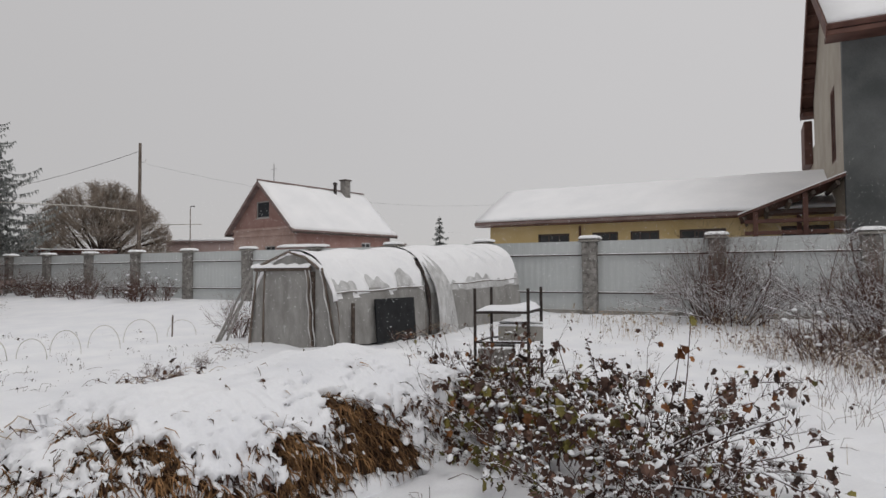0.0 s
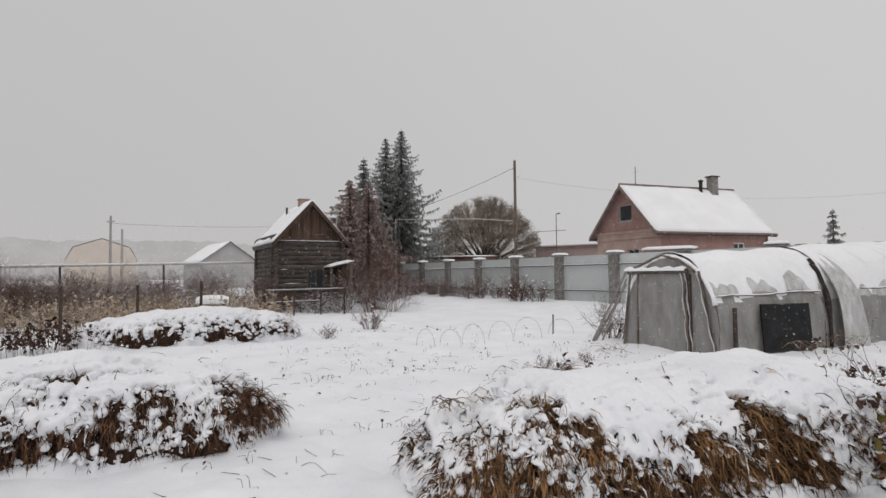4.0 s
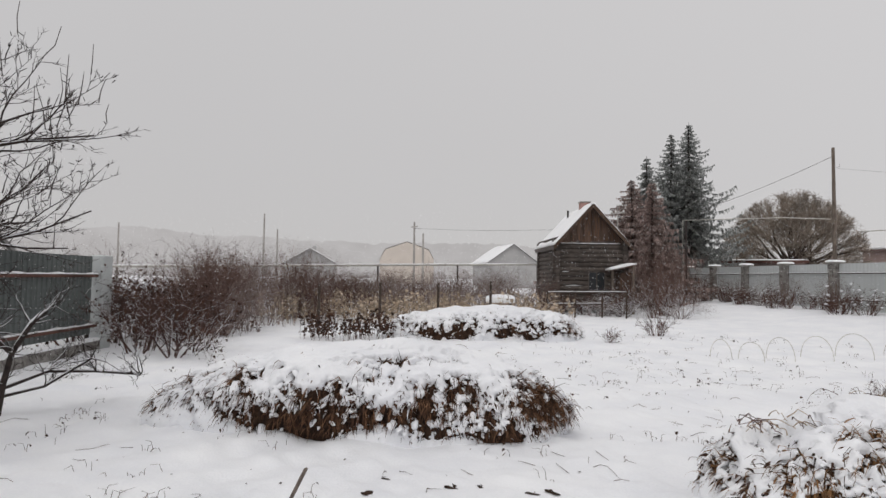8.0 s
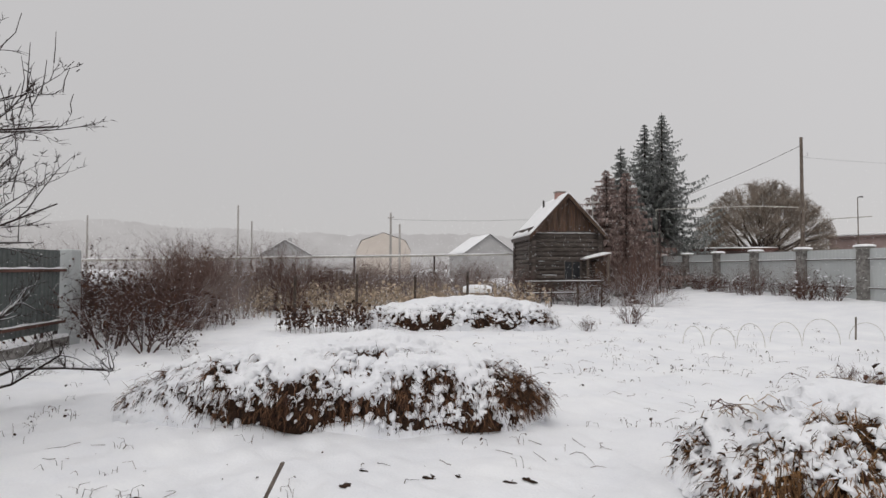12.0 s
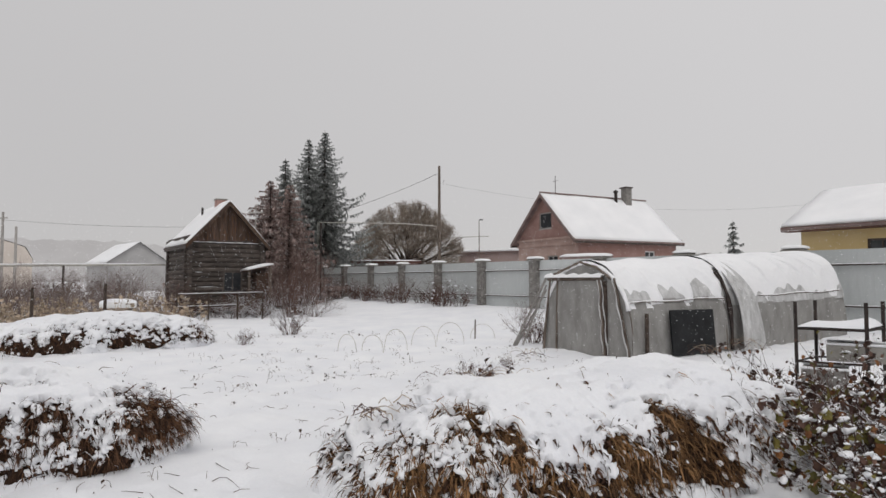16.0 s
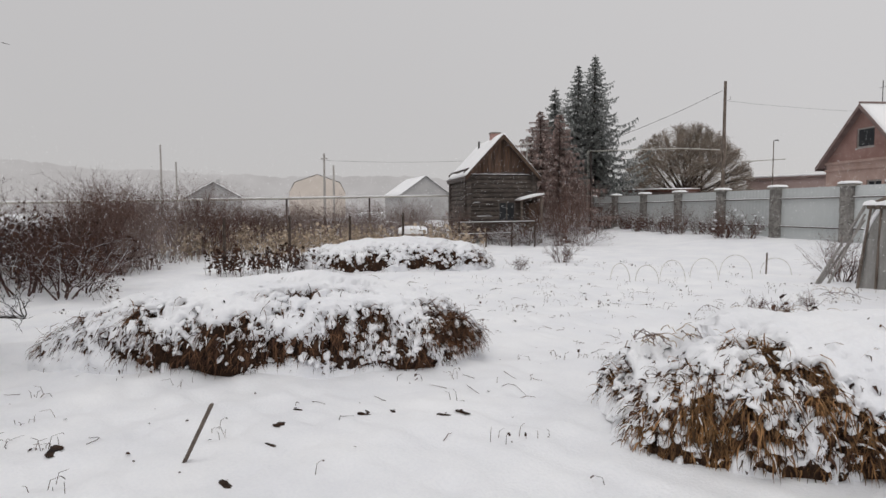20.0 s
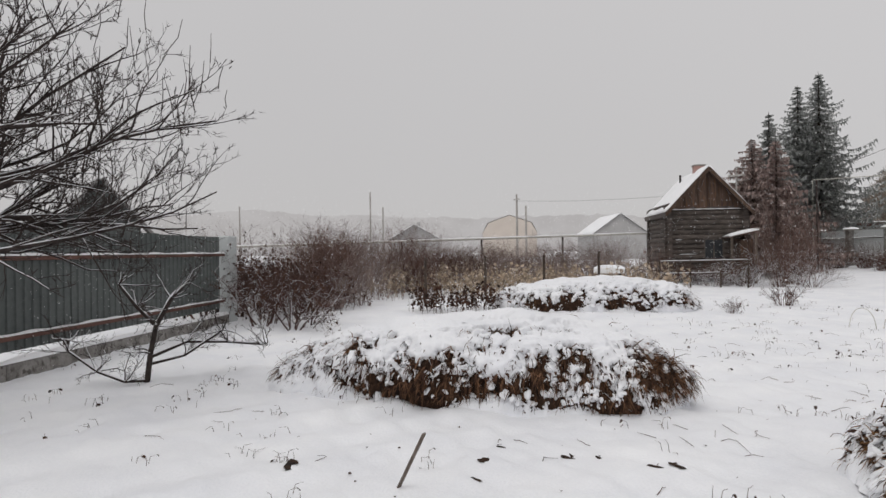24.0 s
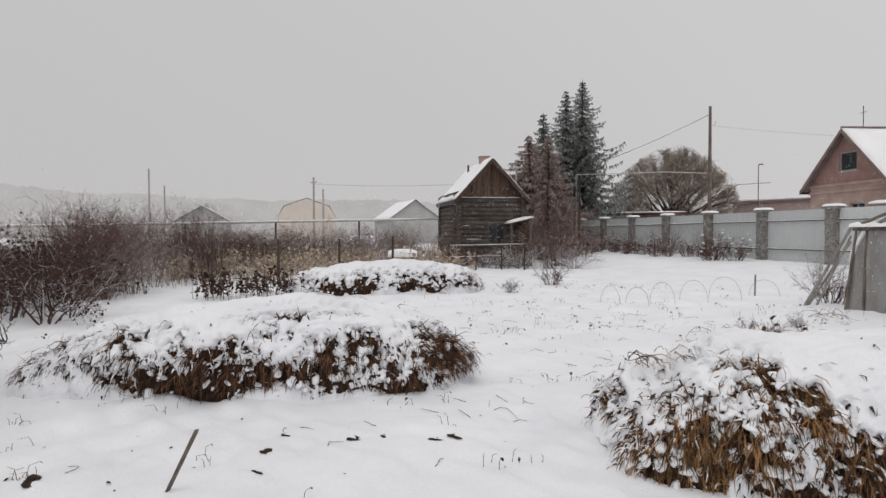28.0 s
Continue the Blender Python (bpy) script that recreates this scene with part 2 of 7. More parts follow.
# ---- building tools ----
class Geo:
    """Collects corners and faces of one mesh."""

    def __init__(self):
        self.v, self.f, self.weld = [], [], False

    def add(self, verts, faces):
        k = len(self.v)
        self.v.extend([tuple(p) for p in verts])
        self.f.extend([tuple(i + k for i in q) for q in faces])
        return self

    def box(self, lo, hi, c=0.0, m=None):
        """An upright box, its edges chamfered by c."""
        (x0, y0, z0), (x1, y1, z1) = lo, hi
        b = bmesh.new()
        bmesh.ops.create_cube(b, size=1.0)
        for q in b.verts:
            q.co = Vector((x0 if q.co.x < 0 else x1, y0 if q.co.y < 0 else y1, z0 if q.co.z < 0 else z1))
        if c:
            bmesh.ops.bevel(b, geom=b.edges[:], offset=c, segments=1, affect="EDGES")
        if m is not None:
            bmesh.ops.transform(b, matrix=m, verts=b.verts)
        b.verts.index_update()
        self.add([q.co.copy() for q in b.verts], [[q.index for q in f.verts] for f in b.faces])
        b.free()
        return self

    def tube(self, pts, radii, sides=6):
        """A tapered round bar along pts, closed at both ends."""
        pts = [Vector(p) for p in pts]
        k, rings = len(self.v), len(pts)
        ref = Vector((0.31, 0.23, 0.92))
        for i, p in enumerate(pts):
            a = (pts[min(i + 1, rings - 1)] - pts[max(i - 1, 0)]).normalized()
            if abs(a.dot(ref)) > 0.97:
                ref = Vector((0.9, 0.3, 0.2))
            u = a.cross(ref).normalized()
            w = a.cross(u)
            r = radii[i] if isinstance(radii, (list, tuple)) else radii
            for j in range(sides):
                t = math.tau * j / sides
                q = p + u * (r * math.cos(t)) + w * (r * math.sin(t))
                self.v.append((q.x, q.y, q.z))
        for i in range(rings - 1):
            for j in range(sides):
                a, b = k + i * sides + j, k + i * sides + (j + 1) % sides
                self.f.append((a, b, b + sides, a + sides))
        self.f.append(tuple(k + j for j in range(sides))[::-1])
        self.f.append(tuple(k + (rings - 1) * sides + j for j in range(sides)))
        return self

    def blade(self, pts, width, side):
        """A narrow leaf along pts, pointed at its end."""
        k, n = len(self.v), len(pts)
        for i, p in enumerate(pts):
            w = width * (1 - (i / (n - 1)) ** 1.5) * 0.5 + 0.0004
            self.v.append((p[0] - side[0] * w, p[1] - side[1] * w, p[2] - side[2] * w))
            self.v.append((p[0] + side[0] * w, p[1] + side[1] * w, p[2] + side[2] * w))
        for i in range(n - 1):
            a = k + 2 * i
            self.f.append((a, a + 1, a + 3, a + 2))
        return self

    def sheet(self, grid):
        """A surface through a grid of points, rows of equal length."""
        k, r, c = len(self.v), len(grid), len(grid[0])
        for row in grid:
            self.v.extend([tuple(p) for p in row])
        for i in range(r - 1):
            for j in range(c - 1):
                a = k + i * c + j
                self.f.append((a, a + 1, a + c + 1, a + c))
        return self


def mesh(name, g, material, smooth=False):
    me = bpy.data.meshes.new(name)
    me.from_pydata(g.v, [], g.f)
    if g.weld:
        b = bmesh.new()
        b.from_mesh(me)
        bmesh.ops.remove_doubles(b, verts=b.verts, dist=0.0005)
        b.to_mesh(me)
        b.free()
    me.materials.append(material)
    if smooth:
        me.polygons.foreach_set("use_smooth", [True] * len(me.polygons))
    me.update()
    return me


def part(name, g, material, parent=None, label="", smooth=False, kind=""):
    ob = new(name, g if isinstance(g, bpy.types.Mesh) else mesh(name, g, material, smooth))
    ob.parent = parent
    return tagged(ob, label, kind=kind)


def thing(name, m, label, category, group="", kind=""):
    ob = new(name)
    ob.empty_display_size = 0.2
    ob.matrix_world = m
    return tagged(ob, label, category, group, kind)


def grid_mesh(name, P, material, smooth=True, closed=False):
    """A mesh from an array of points (rows, columns, 3)."""
    r, c = P.shape[:2]
    me = bpy.data.meshes.new(name)
    i, j = np.meshgrid(np.arange(r - 1), np.arange(c - 1), indexing="ij")
    a = (i * c + j).ravel()
    F = np.stack([a, a + 1, a + c + 1, a + c], 1)
    me.vertices.add(r * c)
    me.vertices.foreach_set("co", P.reshape(-1, 3).astype(np.float32).ravel())
    me.loops.add(F.size)
    me.loops.foreach_set("vertex_index", F.ravel().astype(np.int32))
    me.polygons.add(len(F))
    me.polygons.foreach_set("loop_start", np.arange(0, F.size, 4, dtype=np.int32))
    if smooth:
        me.polygons.foreach_set("use_smooth", np.ones(len(F), bool))
    me.materials.append(material)
    me.update(calc_edges=True)
    me.validate()
    return me


def wave(P, size, seed, octaves=3):
    """Smooth random values, about -1 to 1, over an array of points: sums of turned waves."""
    rng = np.random.RandomState(seed)
    out, amp = np.zeros(P.shape[:-1]), 1.0
    for o in range(octaves):
        for _ in range(7):
            k = rng.normal(size=3)
            k *= (2.0 + rng.rand() * 3.0) / np.linalg.norm(k) / size
            out += amp * np.sin(P @ k + rng.rand() * math.tau) / 2.6
        size, amp = size * 0.5, amp * 0.6
    return out


rnd = random.Random(7)
D2 = Vector((0.823, -0.568))      # along both fences
N2 = Vector((0.568, 0.823))       # across the plot, towards the pale fence


def ground_z(x, y):
    """Height of the snow: level near by, rising a little towards the pale fence."""
    s = x * 0.568 + y * 0.823
    t = np.clip((s - 11.5) / 6.5, 0, 1)
    q = np.clip((-x * 0.823 + y * 0.568 - 6) / 25, 0, 1)
    lift = (0.30 + 0.25 * q) * t * t * (3 - 2 * t)
    u = np.clip((-x - 18) / 14, 0, 1)
    return lift + 0.25 * u * u * (3 - 2 * u) * (1 - t)


def gz(x, y):
    return float(ground_z(np.float64(x), np.float64(y)))


# ---- ground ----
def steps(lo, hi, fine_lo, fine_hi, d):
    out = list(np.arange(fine_lo, fine_hi + d / 2, d))
    k = d
    a = fine_lo
    while a > lo:
        k *= 1.22
        a -= k
        out.insert(0, a)
    k, a = d, fine_hi
    while a < hi:
        k *= 1.22
        a += k
        out.append(a)
    return np.array(out)


def relief(x, y):
    """Height of the snow with its small dents and drifts."""
    x, y = np.asarray(x, float), np.asarray(y, float)
    q = np.stack([x, y, x * 0], -1)
    near = np.exp(-((x + 3) ** 2 + (y - 6) ** 2) / 20.0 ** 2)
    z = ground_z(x, y) + near * (0.024 * wave(q, 1.6, 1, 2) + 0.018 * wave(q, 0.35, 2, 2))
    z += near * 0.007 * wave(q, 0.12, 8, 1)
    return z - near * 0.07 * np.clip(wave(q, 0.24, 5, 1) - 1.0, 0, 1)


gx, gy = steps(-1500, 1500, -15, 8, 0.06), steps(-1500, 1500, -3, 18, 0.06)
X, Y = np.meshgrid(gx, gy)
Z = relief(X, Y)


def top_of_snow(x, y):
    """The same height at one point, read from the sheet of ground."""
    i, j = int(np.searchsorted(gx, x)) - 1, int(np.searchsorted(gy, y)) - 1
    u, v = (x - gx[i]) / (gx[i + 1] - gx[i]), (y - gy[j]) / (gy[j + 1] - gy[j])
    return float((Z[j, i] * (1 - u) + Z[j, i + 1] * u) * (1 - v) + (Z[j + 1, i] * (1 - u) + Z[j + 1, i + 1] * u) * v)


tagged(part("ground", grid_mesh("ground", np.stack([X, Y, Z], -1), SNOW), SNOW), "flat garden ground under fresh white snow", "ground", kind="structure")


# ---- pale sheet fence with block pillars ----
def build_fence():
    sp, z_top = 3.446, 2.52
    x0, y0 = -10.58, 29.09
    ang = math.degrees(math.atan2(D2.y, D2.x))
    fence = thing("boundary_fence", pose(x0, y0, 0, 0, 0, ang), "pale blue-grey sheet metal fence between rough grey block pillars with snowy caps", "fence", kind="structure")
    cap = Geo()
    cap.box((-0.29, -0.29, 0), (0.29, 0.29, 0.06), 0.012).box((-0.24, -0.24, 0.06), (0.24, 0.24, 0.10), 0.012)
    cap_mesh = mesh("cap", cap, CONCRETE)
    sg = Geo()
    rows = []
    for i in range(9):
        a = i / 8
        rr = 0.29 * math.cos(a * math.pi / 2) ** 0.45
        rows.append([(rr * (1.05 * max(-1, min(1, 1.35 * math.cos(t)))), rr * 1.05 * max(-1, min(1, 1.35 * math.sin(t))), 0.10 * math.sin(a * math.pi / 2)) for t in [math.tau * j / 20 for j in range(21)]])
    sg.sheet(rows)
    snow_mesh = mesh("snow", sg, SNOW_ROOF, True)
    pr = random.Random(3)
    pillar_meshes = []
    for v in range(3):
        g = Geo()
        z = -0.4
        while z < 2.36:
            h = 0.19
            for sx in (0, 1):
                for sy in (0, 1):
                    j = [pr.uniform(-0.012, 0.012) for _ in range(4)]
                    split = pr.uniform(-0.05, 0.05)
                    xa, xb = ((-0.21 + j[0], split - 0.005), (split + 0.005, 0.21 + j[1]))[sx]
                    ya, yb = ((-0.21 + j[2], -0.004), (0.004, 0.21 + j[3]))[sy]
                    g.box((xa, ya, z + 0.006), (xb, yb, z + h - 0.006), 0.012)
            g.box((-0.19, -0.19, z), (0.19, 0.19, z + h))
            z += h
        pillar_meshes.append((mesh("pillar", g, STONE), z))
    rib = Geo()
    w = sp - 0.44
    n = 15
    top = []
    for i in range(n):
        a = -w / 2 + w * i / n
        b = w / n
        top += [(a, 0), (a + b * 0.42, 0), (a + b * 0.52, -0.006), (a + b * 0.9, -0.006)]
    top.append((w / 2, 0))
    for y_off in (0.0, 0.004):
        rib.sheet([[(x, y + y_off, z) for x, y in top] for z in (0, 2.05)])
    panel_mesh = mesh("panel", rib, FENCE)
    rail = Geo().box((-w / 2, -0.07, -0.02), (w / 2, -0.022, 0.02), 0.005)
    rail_mesh = mesh("rail", rail, DARKMETAL)
    rs = Geo()
    rs.sheet([[(-w / 2 + w * i / 40, y, 0.021 + (0.028 if abs(y + 0.046) < 0.01 else 0.002) * (0.6 + 0.4 * math.sin(i * 1.7) * math.sin(i * 0.6))) for i in range(41)] for y in (-0.07, -0.046, -0.022)])
    rail_snow = mesh("rail_snow", rs, SNOW_ROOF, True)
    plinth = Geo().box((-w / 2, -0.09, -0.5), (w / 2, 0.09, 0.02), 0.01)
    plinth_mesh = mesh("plinth", plinth, CONCRETE)
    for k in range(-6, 12):
        base = gz(x0 + D2.x * sp * k, y0 + D2.y * sp * k)
        me, z = pillar_meshes[k % 3]
        p = part("pillar", me, None, fence)
        p.location = (sp * k, 0, z_top - 0.10 - z)
        c = part("cap", cap_mesh, None, p)
        c.location = (0, 0, z)
        s = part("snow", snow_mesh, None, p)
        s.location = (0, 0, z + 0.1)
        xm = sp * (k + 0.5)
        bm_ = gz(x0 + D2.x * xm, y0 + D2.y * xm)
        for name, me, y, zz in (("panel", panel_mesh, 0.02, 0.40), ("rail", rail_mesh, 0.0, 2.03), ("rail", rail_mesh, 0.0, 0.91), ("snow", rail_snow, 0.0, 2.03), ("snow", rail_snow, 0.0, 0.91), ("plinth", plinth_mesh, 0.0, 0.37)):
            q = part(name, me, None, fence)
            q.location = (xm, y, zz)
    return fence


build_fence()


# ---- heaps of dry stalks under snow ----
def tri_mesh(name, V, F, material, smooth=True):
    """A mesh from an array of corners and an array of triangles."""
    me = bpy.data.meshes.new(name)
    me.vertices.add(len(V))
    me.vertices.foreach_set("co", np.asarray(V, np.float32).ravel())
    me.loops.add(F.size)
    me.loops.foreach_set("vertex_index", F.ravel().astype(np.int32))
    me.polygons.add(len(F))
    me.polygons.foreach_set("loop_start", np.arange(0, F.size, 3, dtype=np.int32))
    me.polygons.foreach_set("use_smooth", np.full(len(F), smooth))
    me.materials.append(material)
    me.update(calc_edges=True)
    return me


def ico(sub=1):
    b = bmesh.new()
    bmesh.ops.create_icosphere(b, subdivisions=sub, radius=1.0)
    b.verts.index_update()
    out = [v.co.copy() for v in b.verts], [[v.index for v in f.verts] for f in b.faces]
    b.free()
    return out


BALL_V, BALL_F = [np.array(k) for k in ico(2)]


def lumps(name, P, R, D, N, seed, material, thick=0.5, long=1.5):
    """Uneven pads of snow at P, of radius R, drawn out along D and flattened along N."""
    rng = np.random.RandomState(seed)
    P, R = np.asarray(P, float), np.asarray(R, float)
    N = np.asarray(N, float)
    N = N / (np.linalg.norm(N, axis=1, keepdims=True) + 1e-9)
    D = np.asarray(D, float)
    D = D - (D * N).sum(1, keepdims=True) * N
    D = D / (np.linalg.norm(D, axis=1, keepdims=True) + 1e-9)
    S = np.cross(N, D)
    n, v = len(P), BALL_V
    k, ph = rng.normal(size=(n, 3, 3)) * 2.2, rng.rand(n, 3) * math.tau
    w = 1 + 0.21 * np.sin(np.einsum("vc,nkc->nvk", v, k) + ph[:, None, :]).sum(-1)
    ln = (1 + (long - 1) * rng.rand(n) * 1.3)[:, None, None]
    V = P[:, None] + R[:, None, None] * w[..., None] * (v[None, :, :1] * ln * D[:, None] + v[None, :, 1:2] * S[:, None] + thick * v[None, :, 2:] * N[:, None])
    F = (BALL_F[None] + (np.arange(n) * len(v))[:, None, None]).reshape(-1, 3)
    return tri_mesh(name, V.reshape(-1, 3), F, material)


def heap(label, cx, cy, ang, L, W, H, seed, prof, blades, pads, taper=3.0, res=0.018, cover=0.0, straw=STRAW, bank_at=None, lean=0.0, foot=0.10, pad_size=1.0, bare=()):
    """A long loaf of cut stalks: a dark matted core, a broken layer of snow with loose pads, and dry blades hanging out of it."""
    nu, ns = int(2 * L / res), int((W * 2 + H * 1.6) / res)
    u = np.sin(np.linspace(-1, 1, nu) * math.pi / 2) * 0.35 + np.linspace(-1, 1, nu) * 0.65
    s = np.linspace(0, 1, ns)
    U, S = np.meshgrid(u, s, indexing="ij")
    end = np.clip(1 - np.abs(U) ** taper, 0, 1) ** 0.42
    cs, sn = np.cos(math.pi * S), np.sin(math.pi * S)
    hp = np.interp(U, [-1, -0.45, 0.0, 0.5, 1], prof)
    PX = L * U + 0.10 * np.sin(3 * S)
    PY = -W * (0.25 + 0.75 * end) * np.sign(cs) * np.abs(cs) ** 0.62
    PZ = H * hp * (0.05 + 0.95 * end) * np.abs(sn) ** 0.62 - 0.03
    B = np.stack([PX, PY, PZ], -1)
    ctr = np.stack([PX * 0.85, PY * 0, PZ * 0 + 0.1], -1)
    nrm = B - ctr
    nrm /= np.linalg.norm(nrm, axis=-1, keepdims=True) + 1e-6
    calm = 1 - 0.8 * np.clip((PZ / (H * np.maximum(hp, 0.3)) - 0.65) / 0.25, 0, 1)
    off = 0.06 * wave(B, 0.75, seed, 2) * (0.4 + 0.6 * calm) + 0.034 * wave(B, 0.20, seed + 1, 2) * calm
    off *= np.clip(PZ / 0.2, 0.2, 1)
    B = B + nrm * off[..., None]
    B[..., 2] = np.maximum(B[..., 2], -0.03) - 0.05 * (PZ < 0.0)
    hgt = B[..., 2] / (H * np.maximum(hp, 0.3))
    # snow lies thick on top, breaks into lobes down the flank and is drifted against the foot
    lobes = 0.62 * wave(B, 0.060, seed + 2, 2) + 0.62 * wave(B, 0.17, seed + 5, 2) + 0.5 * wave(B, 0.5, seed + 4, 2)
    bank = 0 * U if bank_at is None else np.exp(-((U - bank_at) / 0.17) ** 2)
    th = np.interp(hgt, [0.0, 0.15, 0.35, 0.55, 0.75, 0.9, 1.0], [0.9, 0.6, 0.15, -0.15, -0.6, -1.3, -2.2]) - cover
    for bu, bh, ru, rh, k in bare:
        th = th + k * np.exp(-((U - bu) / ru) ** 2 - ((hgt - bh) / rh) ** 2) * (cs > 0.25)
    th = th - 0.5 * (cs < -0.2) - lean * np.clip(-U - 0.1, 0, 1) - 2.6 * bank * np.clip(1.2 - 1.6 * hgt, 0, 1)
    drift = foot * (1 + 1.5 * wave(np.stack([U * L, 0 * U, 0 * U], -1), 0.8, seed + 9, 2)) + 0.30 * bank
    mask = np.clip(np.maximum((lobes - th) * 2.2, (drift - B[..., 2]) * 14), -1, 1)
    soft = mask * mask * np.sign(mask) * 0.4 + mask * 0.6
    thick = np.where(mask > 0, 0.004 + 0.042 * soft, 0.07 * soft)
    SNB = B + nrm * thick[..., None] + np.array([0, 0, 1.0]) * (0.030 * np.clip(mask, 0, 1))[..., None]
    SNB = SNB + nrm * (0.008 * wave(B, 0.06, seed + 12, 1) * (mask > 0))[..., None]
    ob = thing("stalk_heap", pose(cx, cy, 0, 0, 0, ang), label, "compost heap", "heaps of cut stalks")
    # core colour supplies the shade seen in gaps between stalks
    part("core", grid_mesh("core", B, CORE), CORE, ob, "matted brown stalks, darkened as shade in the gaps")
    part("snow", grid_mesh("snow", SNB, SNOW), SNOW, ob, "broken layer of fresh snow")
    rng = np.random.RandomState(seed)
    down = np.array([0, 0, -1.0])
    # pads of snow caught on the drooping leaves
    pp, pr_, pd, pn = [], [], [], []
    while len(pp) < pads:
        i, j = rng.randint(2, nu - 2), rng.randint(1, ns - 1)
        h, m = hgt[i, j], mask[i, j]
        if h < 0.08 or h > 0.95 or (m < -0.6 and rng.rand() < 0.86) or (m > 0.8 and rng.rand() < 0.8) or cs[i, j] < -0.5:
            continue
        nv = nrm[i, j]
        d = down + nv * (0.2 + 0.6 * rng.rand()) + rng.normal(size=3) * 0.45
        pp.append(B[i, j] + nv * (0.012 + 0.045 * rng.rand() * (m < 0.3)))
        pr_.append((0.010 + 0.036 * rng.rand() ** 2.2) * pad_size)
        pd.append(d)
        pn.append(nv * 0.7 + np.array([0, 0, 0.9]) + rng.normal(size=3) * 0.25)
    part("snow_cover", lumps("snow_cover", pp, pr_, pd, pn, seed, SNOW, 0.5, 1.5), None, ob, "pads of snow on the drooping leaves", kind="stuff")
    g, lf, ws = Geo(), Geo(), Geo()
    made = 0
    while made < blades:
        i, j = rng.randint(2, nu - 2), rng.randint(1, ns - 1)
        h, m = hgt[i, j], mask[i, j]
        if (m > 0.25 and rng.rand() > (0.12 if h > 0.7 else 0.30)) or (h > 0.88 and rng.rand() > 0.25):
            continue
        p, nv = B[i, j], nrm[i, j]
        side = np.cross(nv, (0, 0, 1.0)) + rng.normal(size=3) * 0.4
        side /= np.linalg.norm(side) + 1e-6
        long = rng.rand() < (0.10 if m > 0.25 else 0.8 if m < -0.6 else 0.4)
        ln = (0.09 + 0.19 * rng.rand() ** 1.3) if long else (0.05 + 0.08 * rng.rand())
        if h < 0.3:
            ln *= 0.4 + 2.0 * h
        d = nv * (0.5 + 0.5 * rng.rand()) + rng.normal(size=3) * (0.42 if long else 0.8) + np.array([0, 0, 0.2 * rng.rand()])
        pts, q = [], p - nv * (0.02 if m < 0.25 else -0.012)
        for k in range(5):
            pts.append(q.copy())
            d = d / (np.linalg.norm(d) + 1e-6)
            q = q + d * ln / 4
            d = d + down * (0.35 + 0.7 * rng.rand()) + rng.normal(size=3) * 0.24
        wide = (0.005 + 0.011 * rng.rand()) if long else (0.016 + 0.030 * rng.rand())
        (g if long else lf).blade(pts, wide, side)
        if m > -0.85 and rng.rand() < 0.22:
            k = rng.randint(3, 5)
            ws.blade([q + np.array([0, 0, 0.006]) + nv * 0.004 for q in pts[:k]], wide + 0.004 + 0.010 * rng.rand(), side)
        made += 1
    part("straw", g, straw, ob, "hanging golden-brown straw", kind="stuff")
    part("frost", ws, SNOW, ob, "stalks coated with snow", kind="stuff")
    part("leaves", lf, LEAF, ob, "curled dark withered leaves", kind="stuff")
    return ob


heap("long heap of brown dry stalks half covered with snow", -6.72, 3.06, 45.5, 2.36, 0.95, 0.82, 11, [0.74, 0.92, 1.0, 1.0, 0.95], 16000, 1150, bank_at=-0.62, foot=0.09, cover=0.24, bare=((-0.86, 0.5, 0.12, 0.36, 1.5), (-0.45, 0.72, 0.09, 0.14, 1.6), (-0.24, 0.2, 0.13, 0.28, 1.2), (0.10, 0.1, 0.22, 0.2, 1.4), (0.17, 0.8, 0.12, 0.1, 0.6), (-0.02, 0.62, 0.06, 0.1, 0.9), (0.40, 0.5, 0.06, 0.12, 0.9), (0.66, 0.3, 0.07, 0.2, 0.8), (0.93, 0.65, 0.1, 0.3, 1.6)))
heap("low far heap of dry stalks capped with snow", -13.2, 10.85, 55, 2.75, 1.1, 0.84, 23, [0.75, 0.9, 1.0, 0.95, 0.8], 7000, 800, res=0.03, cover=-0.1, pad_size=1.5)
heap("big heap of golden-brown dry stalks under thick snow", -1.03, 5.05, 40.5, 2.2, 0.88, 0.88, 37, [0.90, 0.92, 0.95, 1.02, 1.0], 22000, 1300, straw=STRAW_GOLD, lean=0.2, cover=0.36, foot=0.05, bare=((0.2, 0.36, 0.17, 0.38, 1.25), (-0.15, 0.25, 0.12, 0.24, 1.3), (-0.48, 0.62, 0.06, 0.14, 1.5), (-0.57, 0.78, 0.04, 0.10, 1.3), (-0.36, 0.38, 0.06, 0.12, 1.1), (-0.62, 0.25, 0.05, 0.12, 0.9), (0.72, 0.5, 0.22, 0.6, -0.9), (-0.93, 0.6, 0.06, 0.15, 0.9)))


